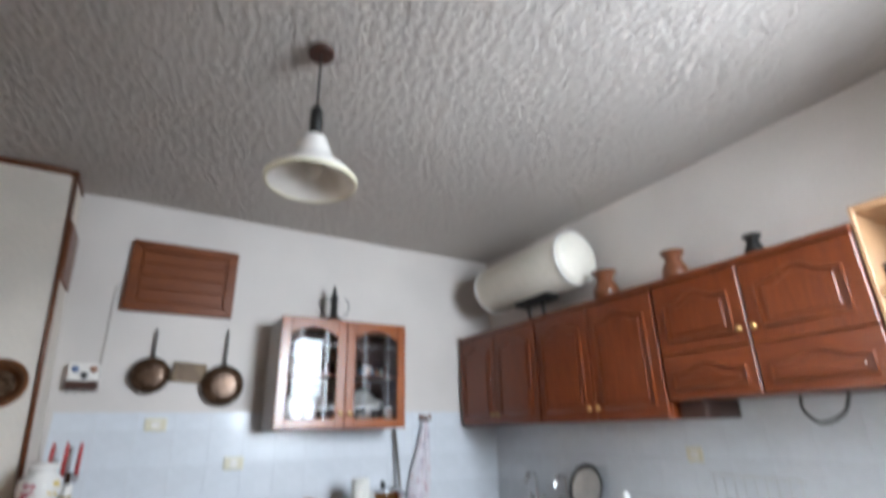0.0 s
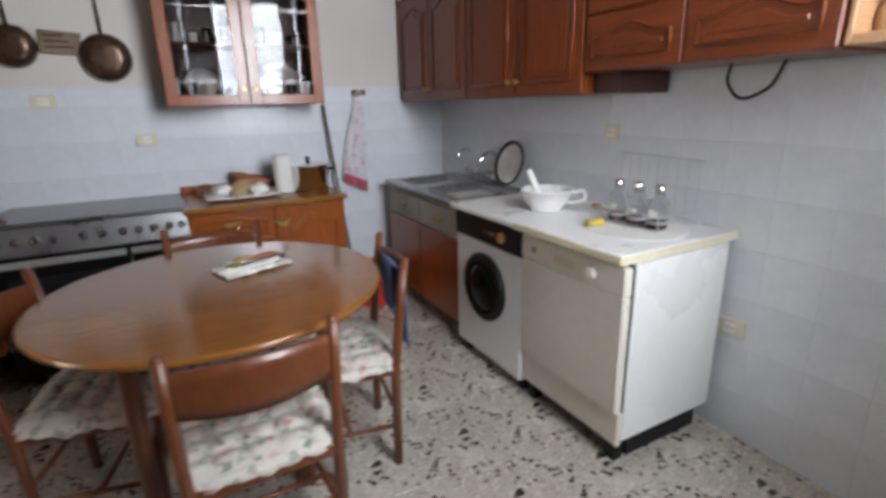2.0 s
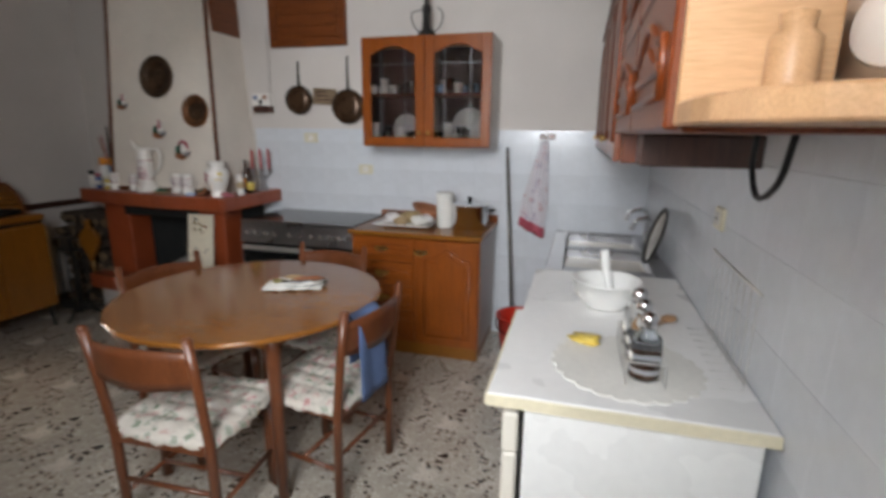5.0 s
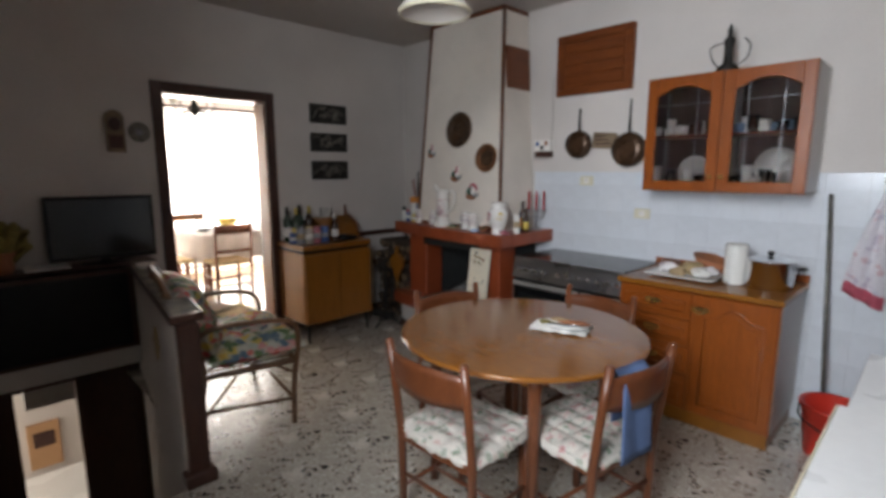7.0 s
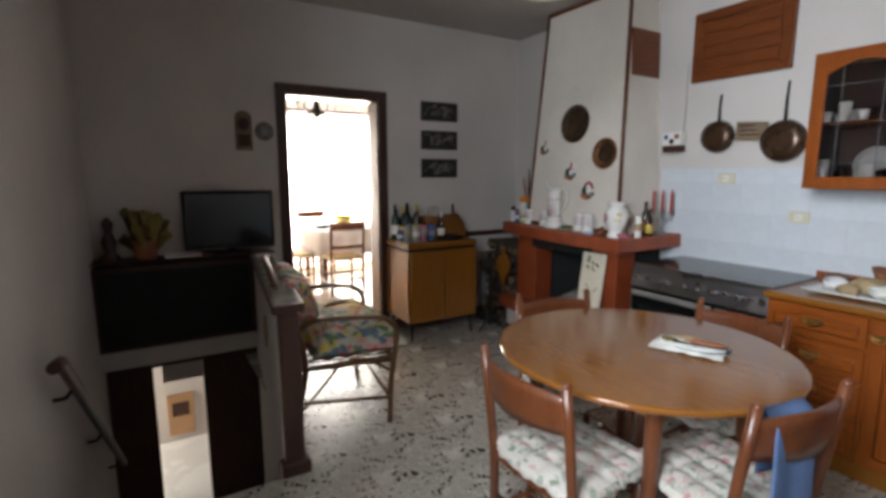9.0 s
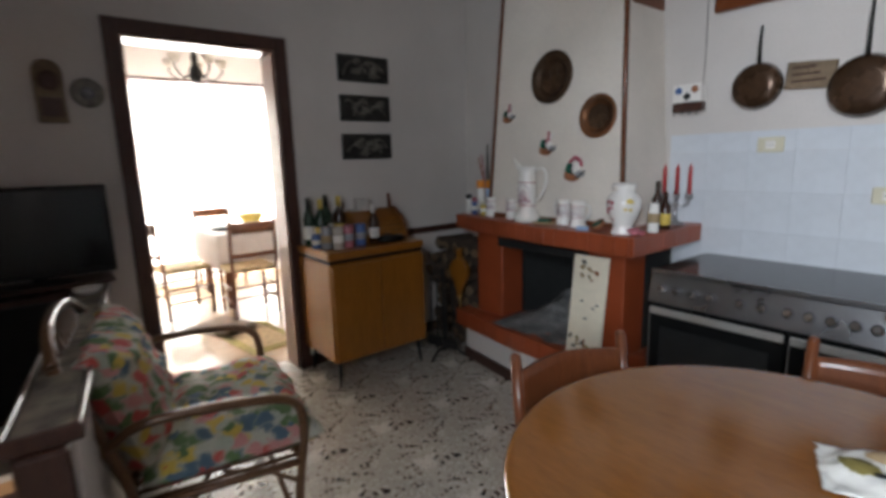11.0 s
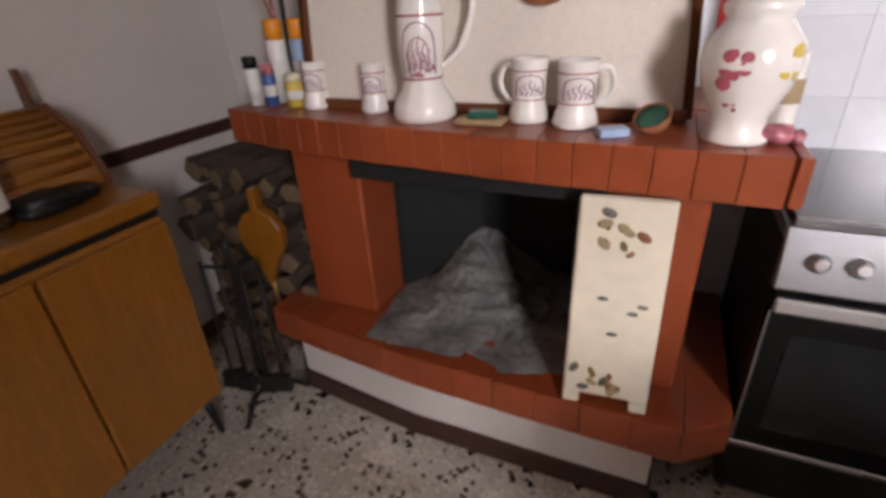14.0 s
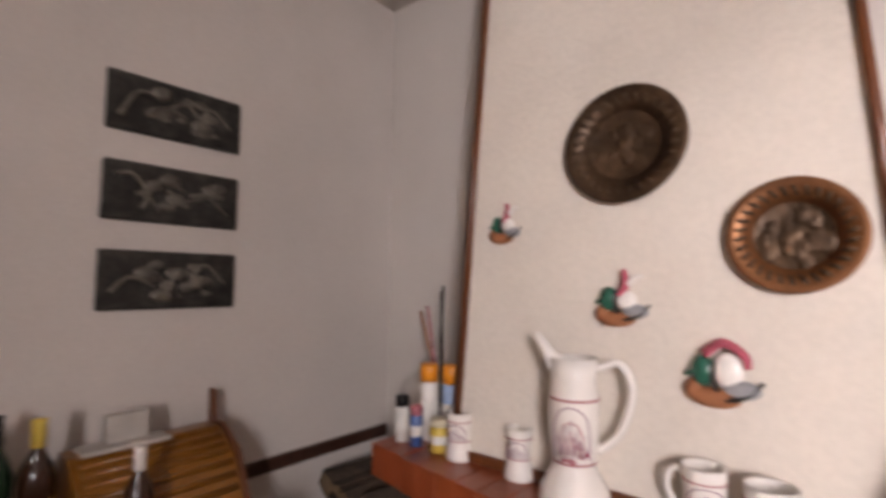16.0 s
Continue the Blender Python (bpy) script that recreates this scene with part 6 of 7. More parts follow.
def plaque(z, seed):
    p = thing("relief_plaque", (W, -0.955, z), "dark metal relief plaque with food motifs on the wall", "plaque", 90, "relief plaques")
    box("board", -0.2, 0.2, -0.018, 0, -0.088, 0.088, PLAQUE, p, 0.005)
    random.seed(seed)
    rl = Shape()
    for k in range(4):
        a = -0.14 + 0.07 * k
        rl.tube(smooth_line([(a - 0.03, -0.019, random.uniform(-0.06, 0.05)), (a + 0.02, -0.024, random.uniform(-0.04, 0.05)), (a + 0.09, -0.019, random.uniform(-0.06, 0.05))]), 0.007, 6, 0.004)
    for k in range(12):
        rl.ball((random.uniform(-0.1, 0.13), -0.017, random.uniform(-0.05, 0.05)), random.uniform(0.01, 0.026), (1.4, 0.4, 0.8), 10, 0.3)
    rl.done("relief", PLAQUE_LIGHT, p)


plaque(2.04, 1)
plaque(1.775, 2)
plaque(1.512, 3)
o1 = thing("wall_ornament", (W, -2.712, 1.64), "tall carved wooden wall ornament with an arched top", "ornament", 90)
Shape().prism([(-0.06, 0), (0.06, 0), (0.06, 0.24)] + [(0.06 * math.cos(radians(a)), 0.24 + 0.06 * math.sin(radians(a))) for a in range(20, 180, 20)] + [(-0.06, 0.24)], "y", -0.02, 0, 0.004).done("board", SIGN_WOOD, o1)
Shape().ball((0, -0.02, 0.2), 0.04, (1, 0.35, 1.2), 12).box(-0.045, 0.045, -0.026, -0.018, 0.03, 0.12).done("carving", DARK_WOOD, o1)
o2 = thing("small_wall_plate", (W, -2.56, 1.79), "small round decorated plate on the wall", "plate", 90)
Shape().lathe([(0.045, 0), (0.074, 0.008), (0.072, 0.012), (0.04, 0.006), (0.01, 0.005)], m=Matrix.Rotation(radians(90), 4, "X"), seg=26).done("plate", PLAQUE_LIGHT, o2)
Shape().lathe([(0.03, 0.0065), (0.005, 0.008)], m=Matrix.Rotation(radians(90), 4, "X"), seg=20).done("centre", GREY_GLAZE, o2)
for x, z, w, h, mt in ((-1.85, 1.74, 0.2, 0.34, BLACK),):
    f = thing("framed_picture", (x, S, z), "framed picture hung on the wall by the stairs", "picture", 180, "stair pictures")
    Shape().box(-w / 2, w / 2, -0.022, 0, 0, 0.03).box(-w / 2, w / 2, -0.022, 0, h - 0.03, h).box(-w / 2, -w / 2 + 0.03, -0.022, 0, 0.03, h - 0.03).box(w / 2 - 0.03, w / 2, -0.022, 0, 0.03, h - 0.03).done("frame", mt, f)
    box("picture", -w / 2 + 0.03, w / 2 - 0.03, -0.012, -0.002, 0.03, h - 0.03, PLAQUE_LIGHT if mt == BLACK else PAPER, f, 0)

# ---- firewood and fire irons beside the fireplace ----
random.seed(7)


def log(x, y, z, r, l, ang):
    g = thing("firewood_log", (x, y, z), "split firewood log stacked beside the fireplace", "log", ang, "stacked firewood")
    n = random.choice((4, 5, 6, 8))
    prof = [(r * random.uniform(0.7, 1.15) * math.cos(math.tau * (k + random.uniform(-0.2, 0.2)) / n), r * random.uniform(0.6, 1.0) * math.sin(math.tau * k / n)) for k in range(n)]
    Shape().prism(prof, "y", -l / 2, l / 2, 0.005).done("bark", BARK, g)
    Shape().prism([(a * 0.82, b * 0.82) for a, b in prof], "y", -l / 2 - 0.003, -l / 2 + 0.01).done("cut_end", CUT_WOOD, g)


for row in range(8):
    x = -4.68
    while x < -4.14:
        q = random.uniform(0.032, 0.07)
        log(x + q, -0.25 + random.uniform(-0.05, 0.03), 0.06 + 0.098 * row + random.uniform(-0.012, 0.012), q, random.uniform(0.32, 0.44), random.uniform(-10, 10))
        x += 1.75 * q
bl = thing("bellows", (-4.2, -0.56, 0.42), "wooden fireplace bellows hanging beside the firewood", "bellows", 10)
pts = [(0.0, 0.0), (0.016, 0.05), (0.075, 0.16), (0.08, 0.22), (0.05, 0.27), (0.014, 0.29), (0.014, 0.36), (-0.014, 0.36), (-0.014, 0.29), (-0.05, 0.27), (-0.08, 0.22), (-0.075, 0.16), (-0.016, 0.05)]
Shape().prism(pts, "y", -0.02, 0.02, 0.004).done("board", SIDE_WOOD, bl)
Shape().tube([(0, 0, 0.03), (0, 0, -0.1)], 0.009, 8, 0.005).done("nozzle", BRASS, bl)
fi = thing("fire_irons", (-4.22, -0.70, 0), "black iron stand with fireplace tools on the floor", "fire irons", 15)
st3 = Shape().lathe([(0.012, 0.05), (0.009, 0.62), (0.02, 0.64), (0.006, 0.66)], seg=10)
for a in (30, 150, 270):
    st3.tube(smooth_line([(0, 0, 0.06), (0.07 * math.cos(radians(a)), 0.07 * math.sin(radians(a)), 0.07), (0.15 * math.cos(radians(a)), 0.15 * math.sin(radians(a)), 0.012)]), 0.009)
st3.tube([(-0.1, 0, 0.56), (0.1, 0, 0.56)], 0.006).done("stand", IRON, fi)
for u, y in ((-0.09, -0.02), (-0.03, -0.03), (0.05, -0.03), (0.1, -0.02)):
    Shape().tube([(u, y, 0.59), (u, y - 0.01, 0.14)], 0.006).box(u - 0.03, u + 0.03, y - 0.03, y, 0.09, 0.16, 0.004).done("tool", IRON, fi)

# ---- sideboard by the doorway ----
sd = thing("sideboard", (-4.48, -1.19, 0), "light brown veneered sideboard with two sliding doors on thin legs", "sideboard", 90)
box("body", -0.345, 0.345, -0.235, 0.235, 0.165, 0.80, SIDE_WOOD, sd, 0.012)
Shape().box(-0.35, 0.35, -0.245, 0.24, 0.822, 0.872, 0.01).done("top", SIDE_WOOD, sd)
box("recess", -0.34, 0.34, -0.225, 0.23, 0.80, 0.822, BLACK, sd, 0)
for a, b in ((-0.335, -0.003), (0.003, 0.335)):
    box("door", a, b, -0.255, -0.237, 0.18, 0.785, SIDE_WOOD, sd, 0.004)
for u, v in ((-0.3, -0.2), (0.3, -0.2), (-0.3, 0.18), (0.3, 0.18)):
    Shape().tube([(u, v, 0.165), (u * 1.04, v * 1.06, 0.0)], 0.016, 10, 0.009).done("leg", BLACK, sd)
bb = thing("bread_bin", (-4.55, -1.03, 0.873), "wooden roll-top bread bin with slatted front", "bread bin", 90)
prof = [(0.11, 0.0), (0.11, 0.2), (0.03, 0.2), (-0.06, 0.14), (-0.12, 0.03), (-0.12, 0.0)]
Shape().prism(prof, "x", -0.2, 0.18, 0.003).done("body", SIDE_WOOD, bb)
for k in range(7):
    t = k / 7
    p = Vector((0.03, 0.2)).lerp(Vector((-0.06, 0.14)), min(1, t * 2)) if t < 0.5 else Vector((-0.06, 0.14)).lerp(Vector((-0.12, 0.03)), t * 2 - 1)
    Shape().tube([(-0.185, p.x - 0.003, p.y), (0.165, p.x - 0.003, p.y)], 0.009, 6).done("slat", SIDE_WOOD, bb)
Shape().prism([(0.12, 0), (0.12, 0.21), (0.03, 0.212), (-0.07, 0.15), (-0.13, 0.03), (-0.13, 0)], "x", 0.18, 0.196, 0.002).prism([(0.12, 0.21), (0.085, 0.21), (0.1, 0.3), (0.12, 0.3)], "x", 0.18, 0.196, 0.002).done("cheek", CHAIR_WOOD, bb)
pp = thing("paper_pack", (-4.6, -1.1, 1.074), "small grey box and papers on the bread bin", "box", 90)
Shape().box(-0.11, 0.1, -0.05, 0.03, 0, 0.012, 0.003).box(-0.05, 0.05, -0.02, 0.02, 0.013, 0.085, 0.003).done("box", STONE, pp)


def bottle(x, y, h, r, mat, foil=None, lab=PAPER, z=0.873):
    b = thing("wine_bottle", (x, y, z), "dark glass bottle with a label standing on the sideboard", "bottle", group="bottles on the sideboard")
    Shape().lathe([(r * 0.95, 0), (r, 0.006), (r, h * 0.58), (r * 0.8, h * 0.66), (r * 0.36, h * 0.78), (r * 0.36, h * 0.97), (r * 0.4, h)], seg=20).done("glass", mat, b)
    if foil:
        Shape().lathe([(r * 0.42, h * 0.8), (r * 0.38, h * 0.97), (r * 0.42, h + 0.002), (0.002, h + 0.003)], seg=20).done("foil", foil, b)
    Shape().ring([(r + 0.0005, h * 0.16), (r + 0.001, h * 0.165), (r + 0.001, h * 0.42), (r + 0.0005, h * 0.425)], seg=20).done("label_band", lab, b)


bottle(-4.6, -1.49, 0.31, 0.038, GREEN_GLASS, IRON)
bottle(-4.55, -1.43, 0.3, 0.04, GREEN_GLASS, YELLOW, YELLOW)
bottle(-4.62, -1.36, 0.32, 0.038, GREEN_GLASS, IRON)
bottle(-4.57, -1.29, 0.31, 0.038, BROWN_GLASS, YELLOW, YELLOW)
bottle(-4.38, -1.14, 0.25, 0.033, BROWN_GLASS, CERAMIC)


def jar_box(x, y, r, h, mat, lab):
    c = thing("food_can", (x, y, 0.873), "printed food packet or can on the sideboard", "can", group="cans on the sideboard")
    Shape().lathe([(r * 0.96, 0), (r, 0.004), (r, h - 0.006), (r * 0.9, h), (r * 0.86, h - 0.004)], seg=20).done("body", mat, c)
    Shape().ring([(r + 0.0005, h * 0.3), (r + 0.001, h * 0.31), (r + 0.001, h * 0.6), (r + 0.0005, h * 0.61)], seg=20).done("label_band", lab, c)


for x, y, r, h, mt, lab in ((-4.42, -1.46, 0.035, 0.14, GREY_GLAZE, TAN), (-4.36, -1.41, 0.036, 0.14, CUT_CARD, PAPER), (-4.37, -1.33, 0.034, 0.145, PALE_PINK, GREY_GLAZE), (-4.38, -1.24, 0.034, 0.14, BLUE, GREY_GLAZE), (-4.48, -1.5, 0.03, 0.09, BLUE, PAPER)):
    jar_box(x, y, r, h, mt, lab)
cl = thing("dark_cloth", (-4.38, -1.02, 0.873), "dark crumpled cloth on the sideboard", "cloth")
Shape().ball((0, 0, 0.022), 0.075, (1, 1.3, 0.35), 16, 0.5).done("cloth", BLACK, cl)

# ---- television corner over the stairwell ----
tc = thing("stair_cabinet", (W + 0.12, -3.375, 0.25), "dark wooden cabinet built across the stairwell end", "cabinet", 90)
box("body", -0.372, 0.65, -0.125, 0.118, 0, 0.58, DARK_WOOD, tc)
box("front", -0.35, 0.6, -0.142, -0.126, 0.03, 0.55, BLACK, tc, 0.004)
Shape().box(-0.374, 0.8, -0.14, 0.118, 0.606, 0.615, 0.006).done("top", DARK_WOOD, tc)
tv = thing("television", (W + 0.13, -2.87, 0.866), "flat black television standing on the ledge", "television", 84)
box("screen_case", -0.315, 0.315, -0.03, 0.02, 0.03, 0.47, BLACK, tv, 0.008)
box("screen", -0.295, 0.295, -0.0345, -0.031, 0.065, 0.45, SCREEN, tv, 0)
Shape().box(-0.03, 0.03, -0.01, 0.015, 0.012, 0.06, 0.003).lathe([(0.15, 0), (0.15, 0.006), (0.04, 0.014)], m=Matrix.Diagonal((1, 0.6, 1, 1)), seg=28).done("stand", BLACK, tv)
pp2 = thing("potted_plant", (W + 0.15, -3.43, 0.866), "dried yellow plant in a brown pot", "plant")
Shape().lathe([(0.06, 0), (0.075, 0.04), (0.07, 0.09), (0.095, 0.14), (0.085, 0.14), (0.06, 0.09)], seg=22).done("pot", TERRACOTTA, pp2)
random.seed(31)
lv = Shape()
for k in range(70):
    a, q, zz = random.uniform(0, math.tau), random.uniform(0.02, 0.16), random.uniform(0.13, 0.34)
    lv.ball((0, 0, 0), random.uniform(0.014, 0.028), (1, 0.3, 1.3), 6)
    bmesh.ops.transform(lv.bm, matrix=Matrix.Translation((q * math.cos(a) * 0.7, q * math.sin(a), zz)) @ Euler((random.uniform(0, 3), random.uniform(0, 3), a)).to_matrix().to_4x4(), verts=lv.bm.verts[-(6 * 4 + 2):])
lv.done("leaves", LEAF, pp2)
sn = thing("dark_figurine", (W + 0.15, -3.64, 0.866), "dark carved ornament on the stair cabinet", "ornament")
Shape().lathe([(0.06, 0), (0.06, 0.03), (0.03, 0.06), (0.045, 0.13), (0.02, 0.2), (0.035, 0.26), (0.01, 0.3)], seg=18).done("body", DARK_WOOD, sn)
rd = thing("remote_box", (W + 0.12, -3.2, 0.866), "folded newspaper on the stair cabinet", "newspaper")
Shape().box(-0.1, 0.1, -0.12, 0.12, 0, 0.014, 0.004).done("paper", PAPER, rd)
gl = thing("glass_dish", (-4.3, -2.7, 0.849), "small glass dish on the ledge", "dish")
Shape().lathe([(0.04, 0), (0.06, 0.03), (0.056, 0.03), (0.035, 0.006)], seg=20).done("dish", CERAMIC, gl)
hr = thing("handrail", (-2.5, -3.68, 0.85), "dark metal handrail sloping down beside the stairs", "handrail")
Shape().tube([(0, 0, 0), (-0.12, 0, -0.02), (-2.0, 0, -1.42)], 0.022, 10).done("rail", DARK_WOOD, hr)
for k in (0.12, 0.5, 0.9):
    Shape().tube([(-0.12 - 1.85 * k, 0, -0.03 - 1.38 * k), (-0.12 - 1.85 * k, -0.03, -0.07 - 1.38 * k), (-0.12 - 1.85 * k, -0.07, -0.07 - 1.38 * k)], 0.008).done("bracket", IRON, hr)
hs = thing("hall_sign", (-5.899, -3.28, -1.13), "tan framed notice on the wall of the lower hall", "sign", 90)
box("board", -0.11, 0.12, -0.03, 0, 0, 0.42, PINE, hs)
box("picture", -0.07, 0.08, -0.036, -0.031, 0.2, 0.34, DARK_WOOD, hs)
fan = thing("wall_fan", (-3.5, -2.846, 0.55), "small tan woven fan hung on the stair wall", "ornament", -6.2)
Shape().prism([(0, -0.1), (0.08, 0), (0, 0.1), (-0.08, 0)], "y", -0.016, 0, 0.003).done("fan", TAN, fan)

# ---- rattan settee ----
se = thing("rattan_settee", (-3.56, -2.39, 0), "wide rattan armchair with flowered cushions", "armchair", -8)
for s in (-1, 1):
    fr = Shape()
    fr.tube(smooth_line([(s * 0.44, 0.2, 0.0), (s * 0.39, 0.23, 0.25), (s * 0.4, 0.26, 0.5), (s * 0.42, 0.22, 0.62), (s * 0.42, 0.05, 0.66), (s * 0.4, -0.2, 0.66), (s * 0.38, -0.3, 0.6)]), 0.016)
    fr.tube(smooth_line([(s * 0.29, -0.33, 0.0), (s * 0.35, -0.26, 0.35), (s * 0.37, -0.3, 0.6), (s * 0.34, -0.4, 0.86)]), 0.017)
    fr.tube([(s * 0.42, 0.21, 0.15), (s * 0.31, -0.3, 0.15)], 0.011)
    fr.tube(smooth_line([(s * 0.15, 0.0, 0.35), (s * 0.27, -0.1, 0.28), (s * 0.32, -0.29, 0.1)]), 0.009)
    fr.tube(smooth_line([(s * 0.39, 0.23, 0.3), (s * 0.36, 0.12, 0.36), (s * 0.3, 0.0, 0.37)]), 0.009)
    fr.done("arm", RATTAN, se, "bent rattan arm with its legs")
fr = Shape().tube(smooth_line([(-0.34, -0.4, 0.86), (-0.2, -0.42, 0.93), (0, -0.43, 0.95), (0.2, -0.42, 0.93), (0.34, -0.4, 0.86)]), 0.017)
for k in range(-5, 6):
    fr.tube([(k * 0.065, -0.27, 0.4), (k * 0.063, -0.42, 0.93 - 0.0025 * k * k)], 0.008)
fr.done("backrest", RATTAN, se)
fr = Shape().tube([(-0.39, 0.25, 0.37), (0.39, 0.25, 0.37)], 0.015).tube([(-0.36, -0.27, 0.37), (0.36, -0.27, 0.37)], 0.015).tube([(-0.39, 0.25, 0.37), (-0.36, -0.27, 0.37)], 0.014).tube([(0.39, 0.25, 0.37), (0.36, -0.27, 0.37)], 0.014).tube([(-0.42, 0.21, 0.15), (0.42, 0.21, 0.15)], 0.011)
for k in range(-6, 7):
    fr.tube([(k * 0.058, 0.25, 0.375), (k * 0.056, -0.27, 0.375)], 0.007)
fr.done("seat_frame", RATTAN, se)


def puff(x0, x1, y0, y1, z, t, channels=5):
    """A stuffed cushion sewn in channels."""
    def f(u, v, s):
        r = max(abs(2 * u - 1), abs(2 * v - 1))
        e = max(0.0, 1 - r ** 5)
        sewn = 0.020 * (abs(math.sin(v * math.pi * channels + 0.5 * noise.noise((u * 2, v, z)))) ** 0.6 - 0.6)
        wr = sewn + 0.018 * noise.noise((u * 4, v * 4, z)) + 0.008 * noise.noise((u * 13, v * 9, z + 3))
        return (x0 + (x1 - x0) * u + 0.012 * noise.noise((v * 7, z, 2)), y0 + (y1 - y0) * v + 0.012 * noise.noise((u * 7, z, 6)), z + s * t * e + wr * e)
    return Shape().sheet(lambda u, v: f(u, v, 1), 36, 36).sheet(lambda u, v: f(1 - u, v, -1), 20, 20)


puff(-0.4, 0.4, -0.24, 0.33, 0.455, 0.085).done("seat_cushion", SETTEE_PRINT, se, "flowered seat cushion")
sh = puff(-0.36, 0.36, -0.2, 0.22, 0, 0.11)
sh.bm.transform(Matrix.Translation((0, -0.26, 0.66)) @ Matrix.Rotation(radians(108), 4, "X"))
sh.done("back_cushion", SETTEE_PRINT, se, "flowered back cushion")

# ---- hanging lamp ----
pn = thing("pendant_lamp", (-2.185, -1.93, H), "white glass pendant lamp with a yellowed rim on a chain", "lamp")
Shape().lathe([(0.05, -0.035), (0.05, -0.006), (0.03, -0.001)], seg=20).done("canopy", DARK_WOOD, pn)
Shape().tube([(0, 0, -0.03), (0, 0, -0.37)], 0.005).lathe([(0.012, -0.40), (0.024, -0.385), (0.024, -0.30), (0.01, -0.27)], seg=14).done("chain", IRON, pn)
Shape().lathe([(0.02, -0.405), (0.045, -0.420), (0.06, -0.465), (0.08, -0.515), (0.13, -0.555), (0.158, -0.585), (0.16, -0.601), (0.15, -0.599), (0.12, -0.563), (0.05, -0.515), (0.02, -0.465)], seg=40).done("shade", CERAMIC, pn)
Shape().ring([(0.152, -0.609), (0.163, -0.607), (0.165, -0.595), (0.159, -0.591)], seg=40).done("rim", IVORY, pn)
Shape().ball((0, 0, -0.535), 0.035, (1, 1, 1.2), 14).done("bulb", PAPER, pn)

# ---- dining room furniture ----
dt = thing("dining_room_table", (-7.05, -0.87, 0), "dining room table under a white tablecloth", "table")
cl2 = Shape()
cl2.box(-0.5, 0.5, -0.75, 0.75, 0.72, 0.75, 0.006)
cl2.sheet(lambda u, v: (0.505 + 0.018 * math.sin(u * 40), -0.75 + 1.5 * u, 0.42 + 0.32 * v), 60, 4, 0.003)
cl2.sheet(lambda u, v: (-0.5 + 1.0 * u, -0.755 - 0.018 * math.sin(u * 30), 0.42 + 0.32 * v), 40, 4, 0.003)
cl2.done("tablecloth", WHITE_CLOTH, dt)
for a in (-0.42, 0.42):
    for b in (-0.65, 0.65):
        Shape().tube([(a, b, 0), (a, b, 0.72)], 0.03, 10, 0.036).done("leg", CHAIR_WOOD, dt)
fw = thing("yellow_bowl", (-6.95, -1.15, 0.751), "yellow fruit bowl on the tablecloth", "bowl")
Shape().lathe([(0.05, 0), (0.06, 0.02), (0.12, 0.1), (0.13, 0.15), (0.12, 0.15), (0.05, 0.03)], seg=24).done("bowl", YELLOW, fw)
dk = thing("dark_dish", (-6.95, -1.45, 0.751), "dark shallow dish on the tablecloth", "dish")
Shape().lathe([(0.05, 0), (0.13, 0.03), (0.12, 0.032), (0.04, 0.01)], seg=24).done("dish", IRON, dk)


def straw_chair():
    c = thing("straw_chair", (0, 0, 0), "dark wooden dining chair with a woven straw seat", "chair", group="dining room chairs")
    for s in (-1, 1):
        Shape().tube([(s * 0.2, -0.2, 0), (s * 0.2, -0.21, 0.45), (s * 0.2, -0.25, 0.92)], 0.017).done("back_post", CHAIR_WOOD, c)
        Shape().tube([(s * 0.2, 0.2, 0), (s * 0.2, 0.2, 0.45)], 0.017).done("front_leg", CHAIR_WOOD, c)
        Shape().tube([(s * 0.2, -0.2, 0.15), (s * 0.2, 0.2, 0.15)], 0.009).tube([(s * 0.2, -0.2, 0.28), (s * 0.2, 0.2, 0.28)], 0.009).done("stretcher", CHAIR_WOOD, c)
    for z0, z1 in ((0.8, 0.9), (0.58, 0.62)):
        Shape().sheet(lambda u, v: (-0.2 + 0.4 * u, -0.235 - 0.02 * math.sin(math.pi * u), z0 + (z1 - z0) * v), 10, 2, 0.014).done("slat", CHAIR_WOOD, c)
    for y, z in ((-0.2, 0.2), (0.2, 0.2), (-0.2, 0.3)):
        Shape().tube([(-0.2, y, z), (0.2, y, z)], 0.009).done("rail", CHAIR_WOOD, c)
    Shape().box(-0.21, 0.21, -0.21, 0.21, 0.435, 0.475, 0.012).done("seat", STRAW, c)
    return c


sc = straw_chair()
sc.matrix_basis = pose(-6.35, -1.4, 0, 0, 0, 90)
copy_thing(sc, pose(-6.8, -1.9, 0, 0, 0, 8))
copy_thing(sc, pose(-5.85, -0.72, 0, 0, 0, 65))
copy_thing(sc, pose(-7.75, -1.3, 0, 0, 0, -90))
for x, y, turn, wx, wy, mt, what in ((-6.0, -1.72, 20, 0.34, 0.2, SIGN_WOOD, "small dark brown mat"), (-5.6, -1.6, 8, 0.38, 0.22, LEAF, "small yellow and green mat")):
    rg = thing("mat", (x, y, 0.0), what + " on the dining room floor", "mat", turn, "dining room mats")
    Shape().box(-wx, wx, -wy, wy, 0.001, 0.009, 0.003).done("pile", mt, rg)
    Shape().box(-wx * 0.8, wx * 0.8, -wy * 0.7, wy * 0.7, 0.0095, 0.012, 0.001).done("border", STRAW if mt == LEAF else SIGN_WOOD, rg)
cd = thing("chandelier", (-6.0, -1.75, H), "dark wrought chandelier with small cup shades", "chandelier")
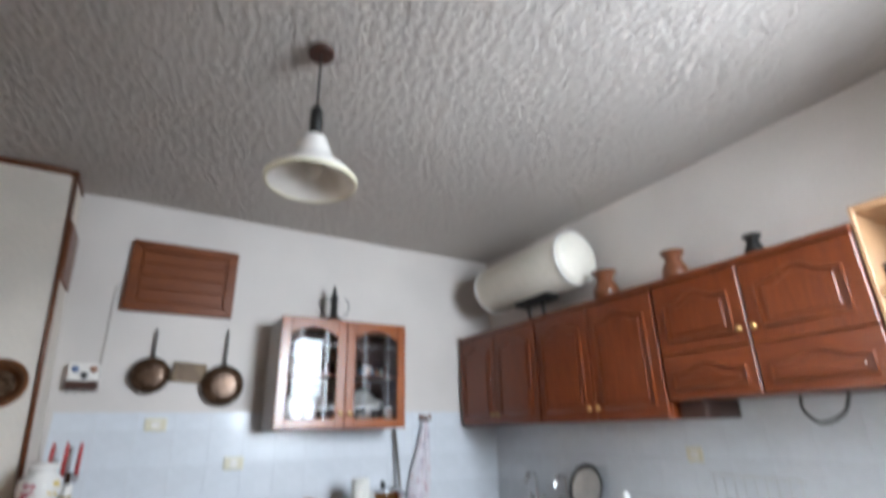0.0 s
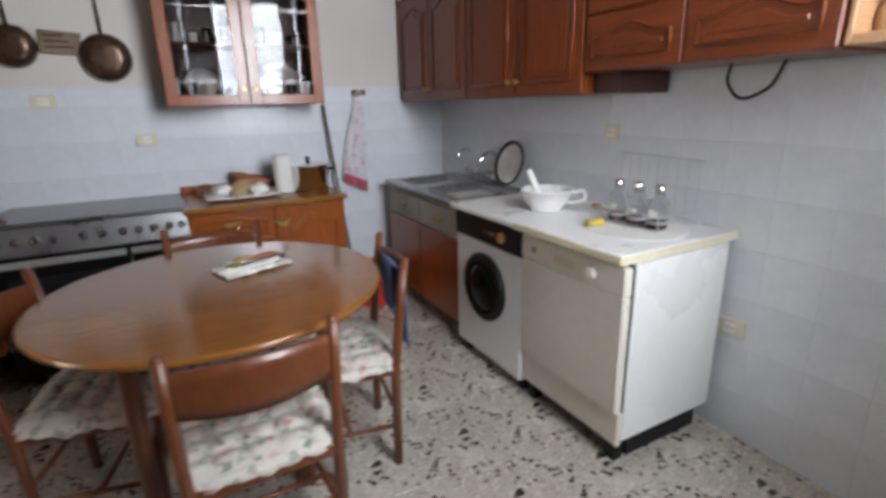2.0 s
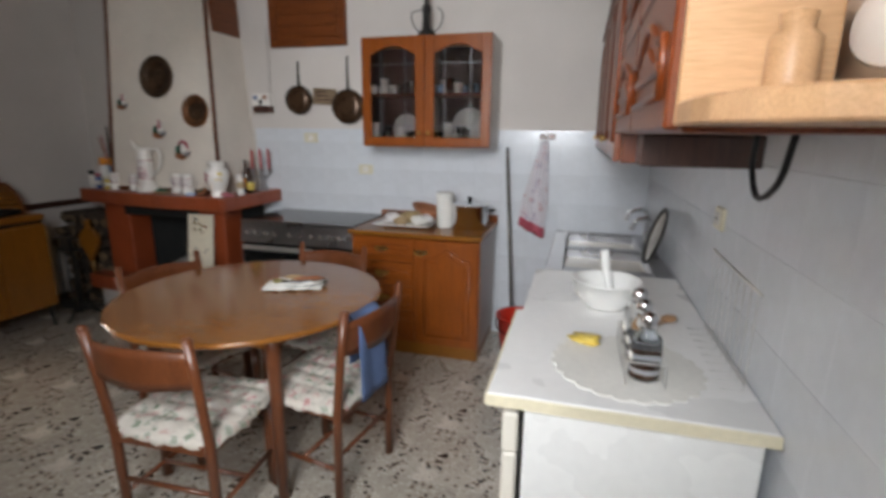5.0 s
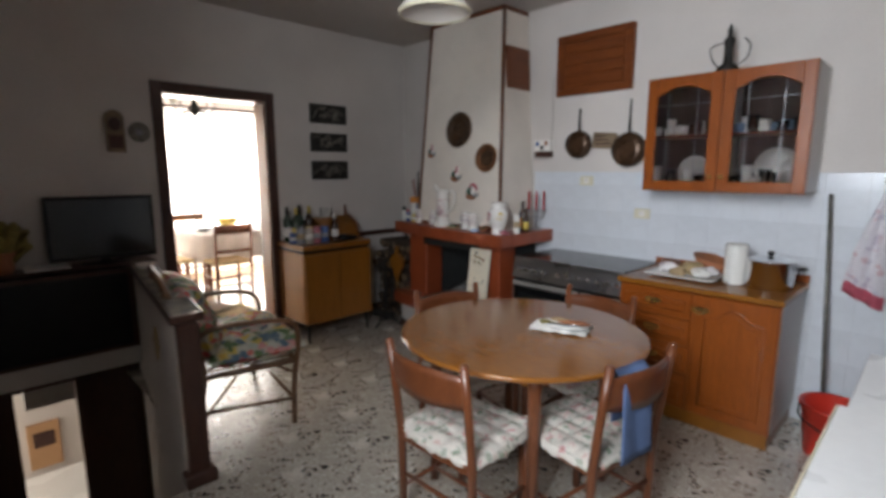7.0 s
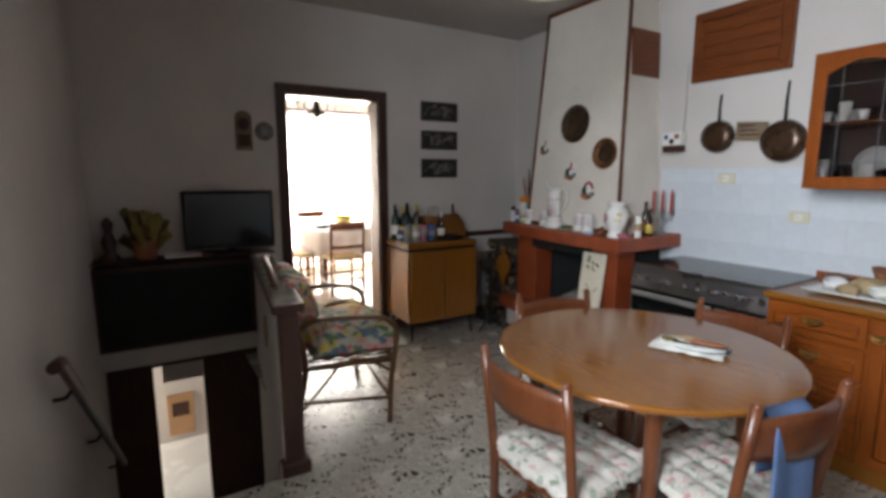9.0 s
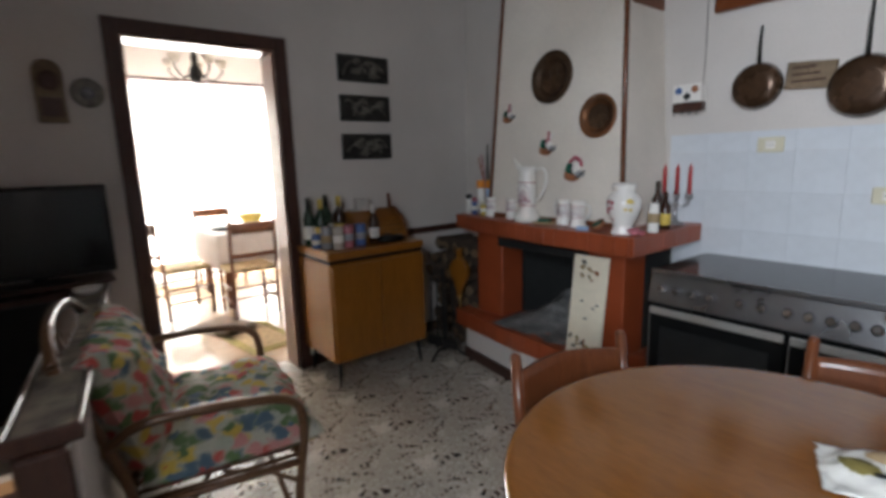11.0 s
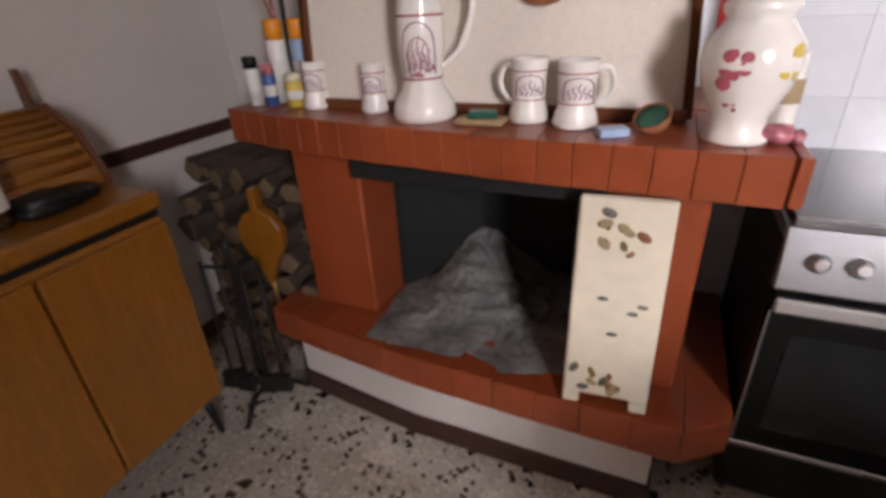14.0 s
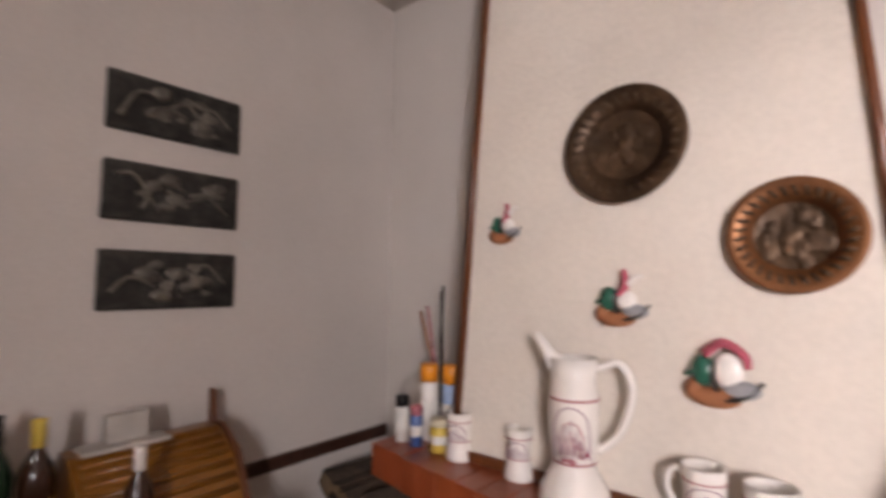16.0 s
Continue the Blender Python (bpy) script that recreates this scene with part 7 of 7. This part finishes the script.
Shape().tube([(0, 0, 0), (0, 0, -0.5)], 0.006).lathe([(0.012, -0.75), (0.045, -0.71), (0.05, -0.66), (0.02, -0.6), (0.03, -0.55), (0.01, -0.5)], seg=16).lathe([(0.04, -0.02), (0.05, 0)], seg=16).done("stem", IRON, cd)
for k in range(5):
    a = math.tau * k / 5 + 0.3
    c, s = math.cos(a), math.sin(a)
    Shape().tube(smooth_line([(0.03 * c, 0.03 * s, -0.66), (0.12 * c, 0.12 * s, -0.72), (0.2 * c, 0.2 * s, -0.66), (0.2 * c, 0.2 * s, -0.62)]), 0.007).done("arm", IRON, cd)
    Shape().lathe([(0.018, -0.62), (0.03, -0.605), (0.048, -0.56), (0.045, -0.56), (0.026, -0.605)], at=(0.2 * c, 0.2 * s, 0), seg=16).done("shade", CREAM, cd)

# ---- floor and wall tiles ----


def tile_mesh(a, b, t, bevel):
    sh = Shape().box(-a / 2, a / 2, -b / 2, b / 2, 0, t, bevel)
    data = bpy.data.meshes.new("tile")
    sh.bm.to_mesh(data)
    sh.bm.free()
    return data


def lay(parent, mesh_of, mat, spots, shape):
    """Tiles in a plane: spots give centre and size, shape the pose of a centre."""
    for u, v, a, b in spots:
        key = (round(a, 4), round(b, 4))
        if key not in mesh_of:
            mesh_of[key] = tile_mesh(a - 0.0007, b - 0.0007, mesh_of["t"], mesh_of["bevel"])
            mesh_of[key].materials.append(mat)
        ob = new("tile", mesh_of[key])
        ob.matrix_basis = shape(u, v)
        ob.parent = parent


def grid(u0, u1, v0, v1, step, step_v=None):
    step_v = step_v or step
    out = []
    u = u0
    while u < u1 - 0.01:
        ub = min(u + step, u1)
        v = v0
        while v < v1 - 0.01:
            vb = min(v + step_v, v1)
            out.append(((u + ub) / 2, (v + vb) / 2, ub - u, vb - v))
            v = vb
        u = ub
    return out


fl_ob = bpy.data.objects["floor"]
kinds = {"t": 0.012, "bevel": 0.0008}
lay(fl_ob, kinds, TERRAZZO, grid(STAIR_X, 0, S, 0, 0.4) + grid(W, STAIR_X, -2.8, 0, 0.4), lambda u, v: pose(u, v, -0.012))
lay(bpy.data.objects["floor_dining"], kinds, TAN_TILE, grid(DX, W - 0.2, -2.8, 0.9, 0.42), lambda u, v: pose(u, v, -0.012))
structure(Shape().box(W - 0.2, W, DOOR0, DOOR1, -0.2, 0.001, 0.002).done("threshold", STONE), "stone door threshold")
kinds = {"t": 0.006, "bevel": 0.0004}
lay(bpy.data.objects["wall_north"], kinds, WALL_TILE, grid(-2.985, 0, 0, 1.5, 0.2), lambda u, v: pose(u, 0, v, 90, 0, 0))
lay(bpy.data.objects["wall_east"], kinds, WALL_TILE, grid(S, 0, 0, 1.5, 0.2), lambda u, v: pose(0, u, v, 90, 0, -90))
